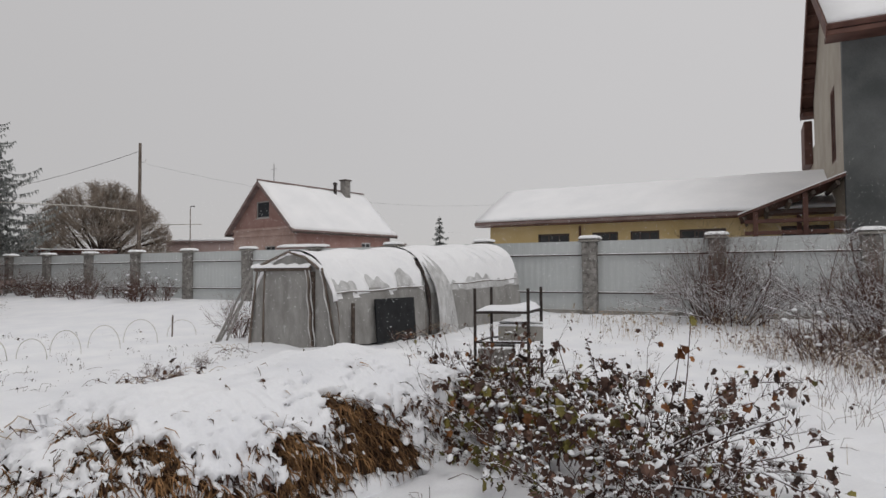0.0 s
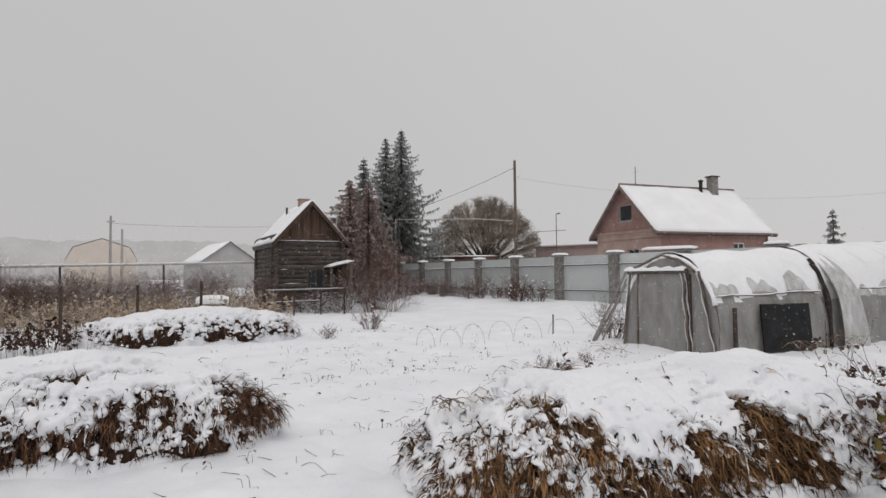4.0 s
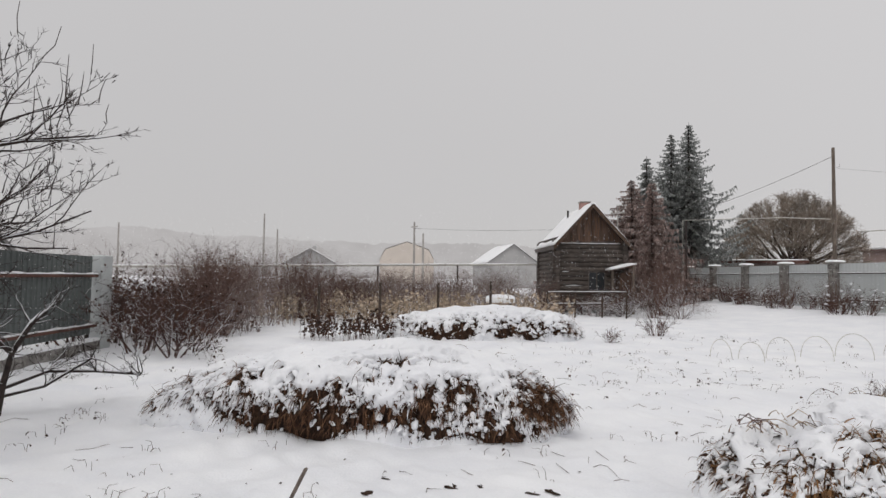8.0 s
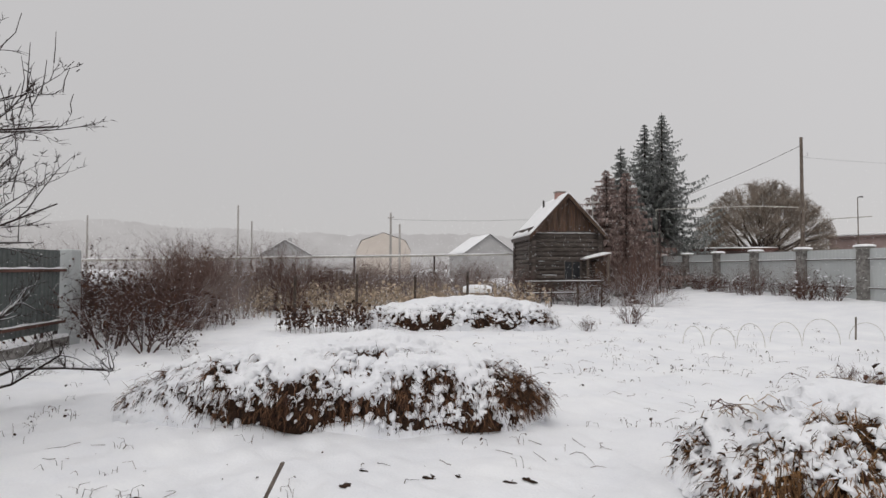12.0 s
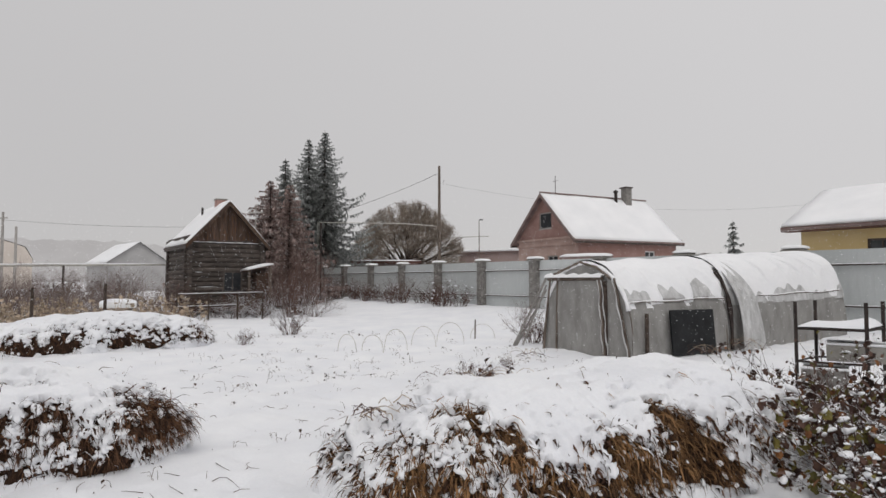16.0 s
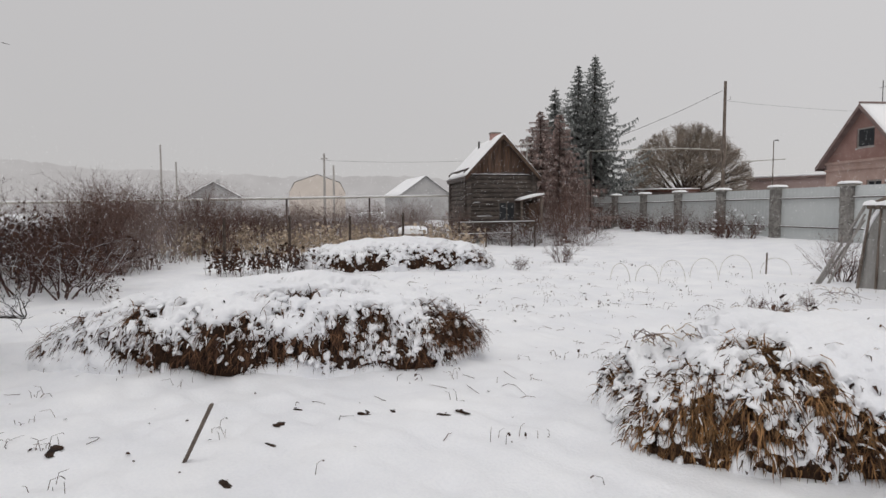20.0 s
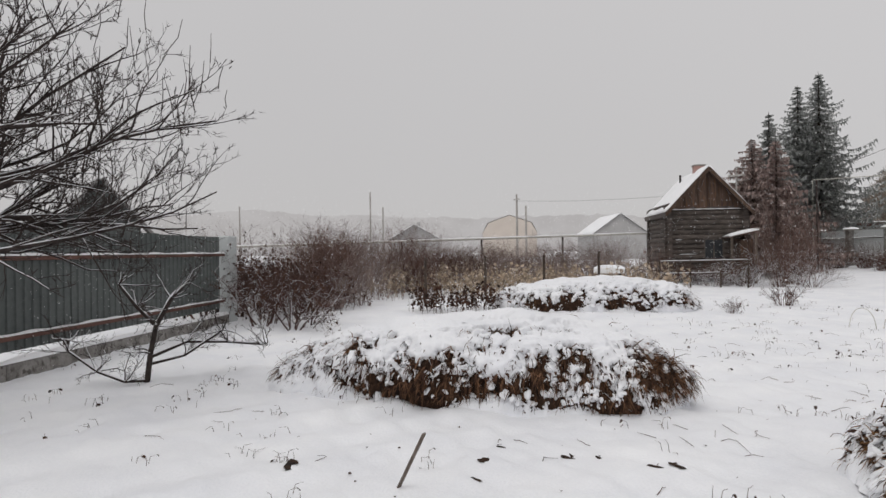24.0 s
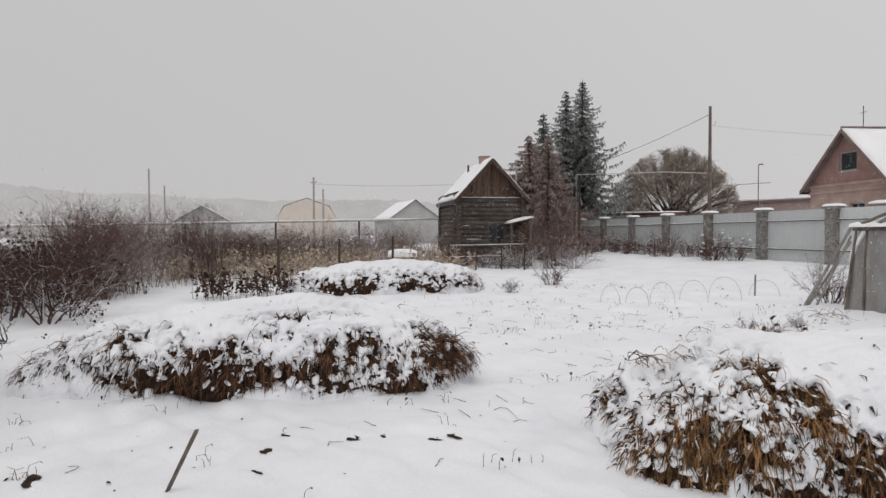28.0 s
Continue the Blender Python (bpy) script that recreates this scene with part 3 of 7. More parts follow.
# ---- greenhouse ----
def greenhouse():
    fl, fr = Vector((-2.80, 14.37, 0)), Vector((-0.75, 12.95, 0))
    ax = Vector((0.75, 0.66, 0)).normalized()
    wd = (fr - fl)
    W = wd.length
    wd.normalize()
    L = 6.7
    mid = (fl + fr) / 2
    M = Matrix.Translation(mid) @ Matrix(((wd.x, ax.x, 0, 0), (wd.y, ax.y, 0, 0), (0, 0, 1, 0), (0, 0, 0, 1)))
    ob = new("greenhouse")
    tagged(ob, "homemade film-covered tunnel greenhouse with snow on its sagging roof", "greenhouse")
    hw = W / 2

    def P(x, y, z):
        return M @ Vector((x, y, z))

    def section(y, a, swell=1.0):
        """A point of the arch at length y, a from 0 (one foot) to 1 (other foot)."""
        t = math.pi * a
        e = 1.15 - 0.42 * min(1.0, max(0.0, y / 3.2))
        x = -hw * swell * math.copysign(abs(math.cos(t)) ** e, math.cos(t))
        zt = 2.0 + 0.022 * y
        z = zt * math.sin(t) ** 0.62 + 0.02 * y
        return x, z

    # film over the arches, sagging between them, in two lengths
    def film(name, y0, y1, a0, a1, material, lift, seed, label, sag=0.05):
        ny, na = int((y1 - y0) / 0.06), int((a1 - a0) * 110)
        rows = []
        for i in range(ny + 1):
            y = y0 + (y1 - y0) * i / ny
            row = []
            for j in range(na + 1):
                a = a0 + (a1 - a0) * j / na
                x, z = section(y, a, 1.0)
                k = -sag * abs(math.sin(math.pi * (y / 1.34))) * math.sin(math.pi * a) + lift
                c = Vector((x, 0, z - 0.7)).normalized()
                wv = 0.03 * noise.noise(Vector((x * 2.0 + seed, y * 5 + z * 1.5, z * 1.2)))
                row.append(P(x + c.x * (k + wv), y, z + c.z * (k + wv)))
            rows.append(row)
        return part(name, Geo().sheet(rows), material, ob, label, True)

    film("film", 0.0, 2.79, 0.0, 0.86, FILM, 0.0, 1, "sagging translucent roof film")
    film("side_sheet", 0.0, 2.79, 0.855, 1.0, PANEL, -0.012, 3, "dirty grey film along the foot", 0.02)
    film("film", 2.73, L, 0.0, 0.90, FILM, 0.028, 5, "newer pale film")
    film("side_sheet", 2.73, L, 0.895, 1.0, PANEL, 0.018, 7, "dirty grey film along the foot", 0.02)
    # snow on the roof, with slack tongues of it in the sagging film and dark creases where the film is stretched
    for y0, y1, seed, lift, edge in ((0.02, 2.72, 2, 0.035, 0.735), (2.76, L - 0.05, 9, 0.065, 0.80)):
        ny, na = int((y1 - y0) / 0.025), 190
        rows = []
        for i in range(ny + 1):
            y = y0 + (y1 - y0) * i / ny
            row = []
            for j in range(na + 1):
                a = 0.12 + 0.77 * j / na
                x, z = section(y, a)
                c = Vector((x, 0, z - 0.7)).normalized()
                s1 = noise.noise(Vector((y * 1.1 + seed, a * 4, seed)))
                s2 = noise.noise(Vector((y * 4.2 + a * 5, a * 9 - y, seed * 3)))
                m = ((edge - a) * 12 + s1 * 0.7 + s2 * 0.35) if a > 0.5 else (a - 0.2) * 9 + s1
                if a > 0.5 and seed == 2:
                    for yc, w in ((0.70, 0.20), (1.58, 0.40), (2.42, 0.26)):
                        m = max(m, (w * (0.875 - a) / 0.17 - abs(y - yc - 1.4 * (a - 0.75))) * 6 + 1.1 * s2 + 0.4 * s1 if a < 0.875 else -1)
                if a > 0.5 and seed == 9:
                    for k in range(9):
                        yc = 3.35 + 0.36 * k + 0.1 * math.sin(k * 5.1)
                        u = abs(y - yc - (2.2 + 0.8 * math.sin(k * 2.7)) * (a - 0.72))
                        m -= max(0.0, 0.05 - u) * 60 * max(0.0, 1 - abs(a - 0.66 - 0.06 * math.sin(k * 3.9)) / 0.10)
                th = max(-0.05, min(0.045, m * 0.06)) - 0.05 * abs(math.sin(math.pi * (y / 1.34))) * math.sin(math.pi * a)
                k_ = lift + th
                row.append(P(x + c.x * k_, y, z + c.z * k_ + (0.02 if th > 0 else 0)))
            rows.append(row)
        part("snow", Geo().sheet(rows), SNOW_ROOF, ob, "thick snow lying on the film", True)
    # hem of the roof film, with a lath and a little snow on it
    for y0, y1 in ((0.05, 2.66), (3.75, L - 0.1)):
        pts = [P(section(y, 0.865)[0] + 0.03, y, section(y, 0.865)[1] - 0.01 + 0.015 * math.sin(y * 4)) for y in [y0 + (y1 - y0) * k / 16 for k in range(17)]]
        part("hem_lath", Geo().tube(pts, 0.014, 6), WOOD, ob, "lath along the lower hem of the film")
        part("snow", Geo().tube([p + Vector((0, 0, 0.016)) for p in pts], [0.010 + 0.012 * math.sin(k * 1.7) ** 2 for k in range(17)], 6), SNOW_ROOF, ob, "", True)
    # side posts, and a dark strip standing for shade in the slot between the two films
    for y in (0.32, 1.45):
        part("side_post", Geo().box((-0.03, -0.03, 0), (0.03, 0.03, 0.98), 0.006, M @ Matrix.Translation((hw * 1.045, y, -0.05))), BARK, ob, "dark weathered post")
    slot = [P(section(2.74, a)[0] * 1.015 + 0.045, 2.74, section(2.74, a)[1] + 0.01) for a in [0.72 + 0.28 * k / 12 for k in range(13)]]
    part("slot_shade", Geo().tube(slot, [0.045 + 0.012 * math.sin(k) for k in range(13)], 6), TREE_BARK, ob, "dark strip as post and shade in the slot between the films")
    # loose film hanging down beside the joint
    rows = []
    for i in range(15):
        f = i / 14
        a = 0.64 + 0.36 * f
        row = []
        for j in range(13):
            u = j / 12
            y = 2.84 + (0.30 + 0.42 * f) * u
            x, z = section(y, a)
            c = Vector((x, 0, z - 0.7)).normalized()
            k = 0.08 + (0.03 * math.sin(u * 13 + f * 3 + math.sin(f * 9)) + 0.05 * noise.noise(Vector((u * 4, f * 3, 5)))) * (0.5 + f) + 0.22 * f * f
            row.append(P(x + c.x * k, y, max(z + c.z * k - 0.05 * f, 0.03)))
        rows.append(row)
    part("loose_film", Geo().sheet(rows), FILM, ob, "slack pale film hanging in folds", True)
    part("joint_hem", Geo().tube([P(section(2.77, a)[0] * 1.02, 2.77, section(2.77, a)[1] + 0.045) for a in [0.15 + 0.55 * k / 24 for k in range(25)]], [0.035 + 0.02 * math.sin(k * 2.3) ** 2 for k in range(25)], 8), SNOW_ROOF, ob, "snow along the film joint", True)
    part("front_hem", Geo().tube([P(section(0, a)[0], -0.01, section(0, a)[1] + 0.02) for a in [0.10 + 0.80 * k / 24 for k in range(25)]], [0.035 + 0.02 * math.sin(k * 1.9) ** 2 for k in range(25)], 8), SNOW_ROOF, ob, "snow along the edge of the front arch", True)
    # arches
    for i in range(6):
        y = 0.03 + i * (L - 0.06) / 5
        pts = [P(section(y, a)[0] * 0.985, y, section(y, a)[1] - 0.03) for a in [k / 24 for k in range(25)]]
        part("arch", Geo().tube(pts, 0.016, 6), WOOD, ob)
    # dark gap with a slack edge between the two films
    pts = [P(section(2.77, a)[0] * 1.02, 2.77, section(2.77, a)[1] + 0.03) for a in [0.25 + 0.72 * k / 24 for k in range(25)]]
    part("seam_lath", Geo().tube(pts, 0.014, 6), WOOD, ob, "lath along the film joint")
    # front wall: sheets, door and posts
    top = 1.66

    def wall(name, x0, x1, t0, t1, y, material, label="", z0=-0.12):
        g = Geo()
        rows = []
        for i in range(9):
            z = z0 + (top - z0) * i / 8
            f = i / 8
            row = []
            for j in range(7):
                x = (x0 + (t0 - x0) * f) + ((x1 + (t1 - x1) * f) - (x0 + (t0 - x0) * f)) * j / 6
                row.append(P(x, y + 0.012 * math.sin(i * 0.9 + j), z))
            rows.append(row)
        g.sheet(rows)
        return part(name, g, material, ob, label, True)

    wall("front_sheet", -hw, -hw * 0.67, -hw * 0.80, -hw * 0.62, -0.01, PANEL)
    door = wall("door", -hw * 0.66, hw * 0.44, -hw * 0.62, hw * 0.33, -0.05, PANEL, "dirty grey polythene door")
    wall("front_sheet", hw * 0.43, hw, hw * 0.33, hw * 0.68, 0.0, PANEL)
    part("back_wall", Geo().sheet([[P(section(L, a)[0] * q, L, 0.1 + (section(L, a)[1] - 0.1) * q) for q in (0.01, 0.5, 1.0)] for a in [k / 20 for k in range(21)]]), FILM, ob)
    for xb, xt, r in ((-hw, -hw * 0.80, 0.03), (-hw * 0.66, -hw * 0.62, 0.028), (hw * 0.46, hw * 0.37, 0.045), (hw, hw * 0.68, 0.03)):
        part("post", Geo().tube([P(xb, -0.06, -0.15), P((xb + xt) / 2, -0.055, top / 2), P(xt, -0.05, top + 0.02)], [r, r * 0.9, r * 0.85], 7), WOOD, ob)
    for xb, xt, off in ((hw * 0.46, hw * 0.37, 0.05), (hw * 0.56, hw * 0.45, 0.03), (hw * 0.98, hw * 0.68, 0.02)):
        part("strip", Geo().tube([P(xb + off * math.sin(k), -0.10, -0.05 + (top - 0.02) * k / 9) if k == 0 else P(xb + (xt - xb) * k / 9 + 0.02 * math.sin(k * 1.9), -0.10, (top - 0.02) * k / 9) for k in range(10)], [0.006 + 0.012 * math.sin(k * 2.3) ** 2 for k in range(10)], 6), FILM, ob, "torn strip of pale film", True)
    part("door_post", Geo().box((-0.05, -0.04, 0), (0.05, 0.04, top), 0.008, M @ Matrix.Translation((hw * 0.46, -0.03, -0.05))), BARK, ob, "dark wooden door post")
    part("lintel", Geo().tube([P(-hw * 0.84, -0.07, top), P(hw * 0.45, -0.07, top + 0.01)], 0.045, 6), WOOD, ob)
    sl = []
    for i in range(15):
        x = -hw * 0.86 + (hw * 1.34) * i / 14
        sl.append([P(x, -0.07 + 0.09 * math.cos(t), top + 0.035 + 0.085 * math.sin(t) * (1 + 0.3 * math.sin(i * 2.1))) for t in [math.pi * k / 6 for k in range(7)]])
    part("snow", Geo().sheet(sl), SNOW_ROOF, ob, "ridge of snow on the door lintel", True)
    # gable above the lintel: two rafters and a film
    apex = P(-0.1, -0.03, 2.04)
    part("gable_film", Geo().sheet([[P(section(0, a)[0], -0.005, section(0, a)[1]) for a in [k / 24 for k in range(25)]], [P(section(0, a)[0] * 0.5, -0.005, min(section(0, a)[1], 0.9)) for a in [k / 24 for k in range(25)]]]), PANEL, ob, "torn film in the front gable")
    part("rafter", Geo().tube([P(-hw * 0.86, -0.06, top + 0.03), P(-hw * 0.4, -0.05, 1.90), apex], 0.032, 6), WOOD, ob)
    part("rafter", Geo().tube([apex, P(hw * 0.3, -0.05, 1.92), P(hw * 0.62, -0.06, top)], 0.032, 6), WOOD, ob)
    # leaning poles against the corner
    for i, (dx, dz) in enumerate(((-0.72, 1.72), (-0.86, 1.66), (-0.64, 1.52), (-0.95, 1.40))):
        part("leaning_pole", Geo().tube([P(-hw + dx, -0.30 + 0.08 * i, -0.05), P(-hw * 0.86, -0.1, dz)], [0.026, 0.020], 6), POLE, ob)
    # black board on the long side
    a_hi = 0.895
    g = Geo()
    for k, y_off in enumerate((0.0, 0.03)):
        g.sheet([[P(hw * 1.10 + y_off + 0.02 * math.sin(3 * q) - 0.07 * f, 0.92 + 1.22 * q, 0.02 + 0.97 * f) for q in [i / 8 for i in range(9)]] for f in [i / 6 for i in range(7)]])
    part("board", g, TARP, ob, "black board with specks of snow")
    return ob


greenhouse()


# ---- buildings ----
def slab(a, b, c, d, t, bumps=0.0, seed=0, n=1):
    """A slab between four corners, t thick, with an uneven upper side."""
    a, b, c, d = [Vector(p) for p in (a, b, c, d)]
    nv = (b - a).cross(d - a).normalized()
    if nv.z < 0:
        nv = -nv
    g = Geo()
    lo = [[a.lerp(b, i / n).lerp(d.lerp(c, i / n), j / n) for i in range(n + 1)] for j in range(n + 1)]

    def edge(i, j):
        return 0.55 if bumps and (i in (0, n) or j in (0, n)) else 1.0
    hi = [[p + nv * (t * edge(i, j) + bumps * noise.noise(p * 0.9 + Vector((seed, 0, 0)))) for i, p in enumerate(r)] for j, r in enumerate(lo)]
    g.sheet(hi)
    g.sheet([r[::-1] for r in lo])
    g.sheet([lo[0], hi[0]]), g.sheet([hi[-1], lo[-1]])
    g.sheet([[r[0] for r in hi], [r[0] for r in lo]]), g.sheet([[r[-1] for r in lo], [r[-1] for r in hi]])
    g.weld = True
    return g


def wall_with_holes(x0, x1, z0, z1, holes, y0=0.0, t=0.2):
    """An upright wall along x, t thick, with openings (xa, xb, za, zb) through it."""
    xs = sorted({x0, x1, *[h[0] for h in holes], *[h[1] for h in holes]})
    zs = sorted({z0, z1, *[h[2] for h in holes], *[h[3] for h in holes]})
    g = Geo()
    for a, b in zip(xs, xs[1:]):
        for c, d in zip(zs, zs[1:]):
            if not any(h[0] <= a and b <= h[1] and h[2] <= c and d <= h[3] for h in holes):
                g.box((a, y0, c), (b, y0 + t, d))
    g.weld = True
    return g


def window_at(ob, x0, x1, z0, z1, y, frame_mat, name="window", m=None, bars=1):
    """A framed window in the opening, with its pane set back."""
    g = Geo()
    w = 0.07
    g.box((x0, y + 0.03, z0), (x0 + w, y + 0.12, z1), 0.006, m).box((x1 - w, y + 0.03, z0), (x1, y + 0.12, z1), 0.006, m)
    g.box((x0 + w, y + 0.03, z0), (x1 - w, y + 0.12, z0 + w), 0.006, m).box((x0 + w, y + 0.03, z1 - w), (x1 - w, y + 0.12, z1), 0.006, m)
    for i in range(bars):
        xm = x0 + (x1 - x0) * (i + 1) / (bars + 1)
        g.box((xm - 0.025, y + 0.04, z0 + w), (xm + 0.025, y + 0.11, z1 - w), 0.004, m)
    f = part(name, g, frame_mat, ob)
    part("pane", Geo().box((x0 + w, y + 0.07, z0 + w), (x1 - w, y + 0.08, z1 - w), 0, m), GLASS, f)
    part("sill", Geo().box((x0 - 0.05, y - 0.04, z0 - 0.05), (x1 + 0.05, y + 0.03, z0), 0.006, m), frame_mat, f)
    return f


def gable_roof(ob, hw, L, ze, zr, over, front, back, snow_t, roof_mat, seed, snow_n=16):
    """Two roof slopes with snow on them; the ridge runs along local y."""
    sl = (zr - ze) / hw
    for sx in (-1, 1):
        e = (hw + over) * sx
        z_e = ze - over * sl
        r = part("roof", slab((0, -front, zr), (e, -front, z_e), (e, L + back, z_e), (0, L + back, zr), 0.07), roof_mat, ob)
        s = slab((0.0, -front + 0.02, zr + 0.075), (e * 0.985, -front + 0.02, z_e + 0.09), (e * 0.985, L + back - 0.02, z_e + 0.09), (0.0, L + back - 0.02, zr + 0.075), snow_t, snow_t * 0.35, seed, snow_n)
        part("snow", s, SNOW_ROOF, r, "smooth sheet of roof snow", True)
        part("fascia", Geo().box((e - 0.03 if sx > 0 else e, -front, z_e - 0.10), (e if sx > 0 else e + 0.03, L + back, z_e + 0.055), 0.004), DARKMETAL, r)


def gable_board(ob, hw, ze, zr, over, front, y0, name, mat, w=0.14):
    """Vertical boards that fill a gable, each one proud of its neighbour by a little."""
    br = random.Random(5)
    x = -hw
    while x < hw - 0.01:
        b = min(x + w, hw)
        za, zb = ze + (zr - ze) * (1 - abs(x) / hw), ze + (zr - ze) * (1 - abs(b) / hw)
        d = br.uniform(0, 0.02)
        g = Geo()
        g.add([(x + 0.004, y0 - d, ze - 0.05), (b - 0.004, y0 - d, ze - 0.05), (b - 0.004, y0 - d, zb - 0.02), (x + 0.004, y0 - d, za - 0.02),
               (x + 0.004, y0 + 0.03, ze - 0.05), (b - 0.004, y0 + 0.03, ze - 0.05), (b - 0.004, y0 + 0.03, zb - 0.02), (x + 0.004, y0 + 0.03, za - 0.02)],
              [(0, 1, 2, 3), (7, 6, 5, 4), (0, 4, 5, 1), (1, 5, 6, 2), (2, 6, 7, 3), (3, 7, 4, 0)])
        part(name, g, mat, ob)
        x = b


def log_house():
    ob = thing("log_bathhouse", pose(-19.10, 23.2, 0.1, 0, 0, 54), "small dark weathered log bathhouse with boarded gable and snowy roof", "hut")
    hw, L, ze, zr = 1.66, 4.0, 3.33, 5.12
    # the front and side walls are laid of logs, with crossing ends
    z = 0.1
    i = 0
    wx0, wx1, wz0, wz1 = -0.15, 0.75, 0.95, 1.95
    while z < ze - 0.05:
        h = 0.225
        if wz0 - 0.1 < z + h / 2 < wz1 + 0.05:
            spans = ((-hw - 0.2, wx0), (wx1, hw + 0.2))
        else:
            spans = ((-hw - 0.2, hw + 0.2),)
        for a, b in spans:
            part("log", Geo().tube([(a, 0.1, z + h / 2), ((a + b) / 2, 0.1, z + h / 2), (b, 0.1, z + h / 2)], [h * 0.54, h * 0.52, h * 0.54], 10), LOG, ob)
        for x in (-hw, hw):
            part("log", Geo().tube([(x, -0.12, z + h), (x, L / 2, z + h), (x, L + 0.2, z + h)], [h * 0.53] * 3, 10), LOG, ob)
        part("log", Geo().tube([(-hw - 0.2, L, z + h / 2), (hw + 0.2, L, z + h / 2)], h * 0.53, 8), LOG, ob)
        z += h
        i += 1
    gable_board(ob, hw, ze, zr, 0.2, 0.4, 0.0, "gable_board", BOARD, 0.15)
    gable_roof(ob, hw, L, ze, zr, 0.25, 0.45, 0.35, 0.12, DARKMETAL, 3)
    for sx in (-1, 1):
        sl = (zr - ze) / hw
        e = hw + 0.25
        part("bargeboard", slab((0, -0.47, zr - 0.02), (sx * e, -0.47, ze - 0.25 * sl - 0.02), (sx * e, -0.44, ze - 0.25 * sl - 0.02), (0, -0.44, zr - 0.02), 0.02), BOARD, ob)
        part("rake_board", Geo().add([(0, -0.46, zr + 0.06), (sx * e, -0.46, ze - 0.25 * sl + 0.06), (sx * e, -0.46, ze - 0.25 * sl - 0.13), (0, -0.46, zr - 0.14), (0, -0.42, zr + 0.06), (sx * e, -0.42, ze - 0.25 * sl + 0.06), (sx * e, -0.42, ze - 0.25 * sl - 0.13), (0, -0.42, zr - 0.14)],
                                     [(0, 1, 2, 3), (7, 6, 5, 4), (0, 4, 5, 1), (1, 5, 6, 2), (2, 6, 7, 3), (3, 7, 4, 0)]), BOARD, ob)
    window_at(ob, wx0, wx1, wz0, wz1, -0.02, LOG)
    rs = random.Random(8)
    for k in range(16):
        zz, a = 0.1 + 0.225 * rs.randint(2, 12), rs.uniform(-hw, hw - 0.5)
        b = a + rs.uniform(0.15, 0.9)
        if (wz0 - 0.2 < zz < wz1 + 0.2 and b > wx0 - 0.1 and a < wx1 + 0.1) or zz > ze:
            continue
        part("snow", Geo().tube([(a, -0.005, zz), ((a + b) / 2, -0.012, zz + 0.004), (b, -0.005, zz)], [0.008, 0.02, 0.006], 5), SNOW_ROOF, ob, "streak of snow between the logs", True)
    ch = part("chimney", Geo().box((-0.34, 0.55, zr - 0.5), (0.10, 0.99, zr + 0.24), 0.01), BRICK, ob, "short brick chimney stub")
    part("cap", Geo().box((-0.38, 0.51, zr + 0.24), (0.14, 1.03, zr + 0.30), 0.01), CONCRETE, ch)
    pole_ = part("vent_pipe", Geo().tube([(-0.5, 2.6, zr - 0.9), (-0.5, 2.6, zr + 0.05)], 0.05, 8), STEEL, ob)
    # low snowy porch roof at the corner
    px, pz = hw - 0.95, 0.32
    sh = part("porch_roof", slab((px, -0.9, 1.62 + pz), (px + 1.2, -0.9, 1.90 + pz), (px + 1.2, 0.0, 1.90 + pz), (px, 0.0, 1.62 + pz), 0.04), BOARD, ob)
    part("snow", slab((px - 0.02, -0.92, 1.665 + pz), (px + 1.22, -0.92, 1.945 + pz), (px + 1.22, -0.02, 1.945 + pz), (px - 0.02, -0.02, 1.665 + pz), 0.12, 0.03, 2, 6), SNOW_ROOF, sh, "", True)
    for x in (px + 0.1, px + 1.1):
        part("porch_post", Geo().box((x - 0.05, -0.85, -0.1), (x + 0.05, -0.75, 1.62 + pz + 0.23 * (x - px)), 0.008), WOOD, ob)
    part("porch_wall", Geo().box((px + 0.5, -0.7, -0.1), (px + 1.05, -0.05, 1.55 + pz), 0.01), BOARD, ob)
    # drifts of snow on the beam under the gable
    part("snow", Geo().tube([(-hw + 0.1 + 0.2 * k, -0.03, ze - 0.04 + 0.006 * math.sin(k * 2)) for k in range(16)], [0.008 + 0.02 * math.sin(k * 1.3) ** 2 for k in range(16)], 5), SNOW_ROOF, ob, "thin snow on the beam below the gable", True)
    return ob


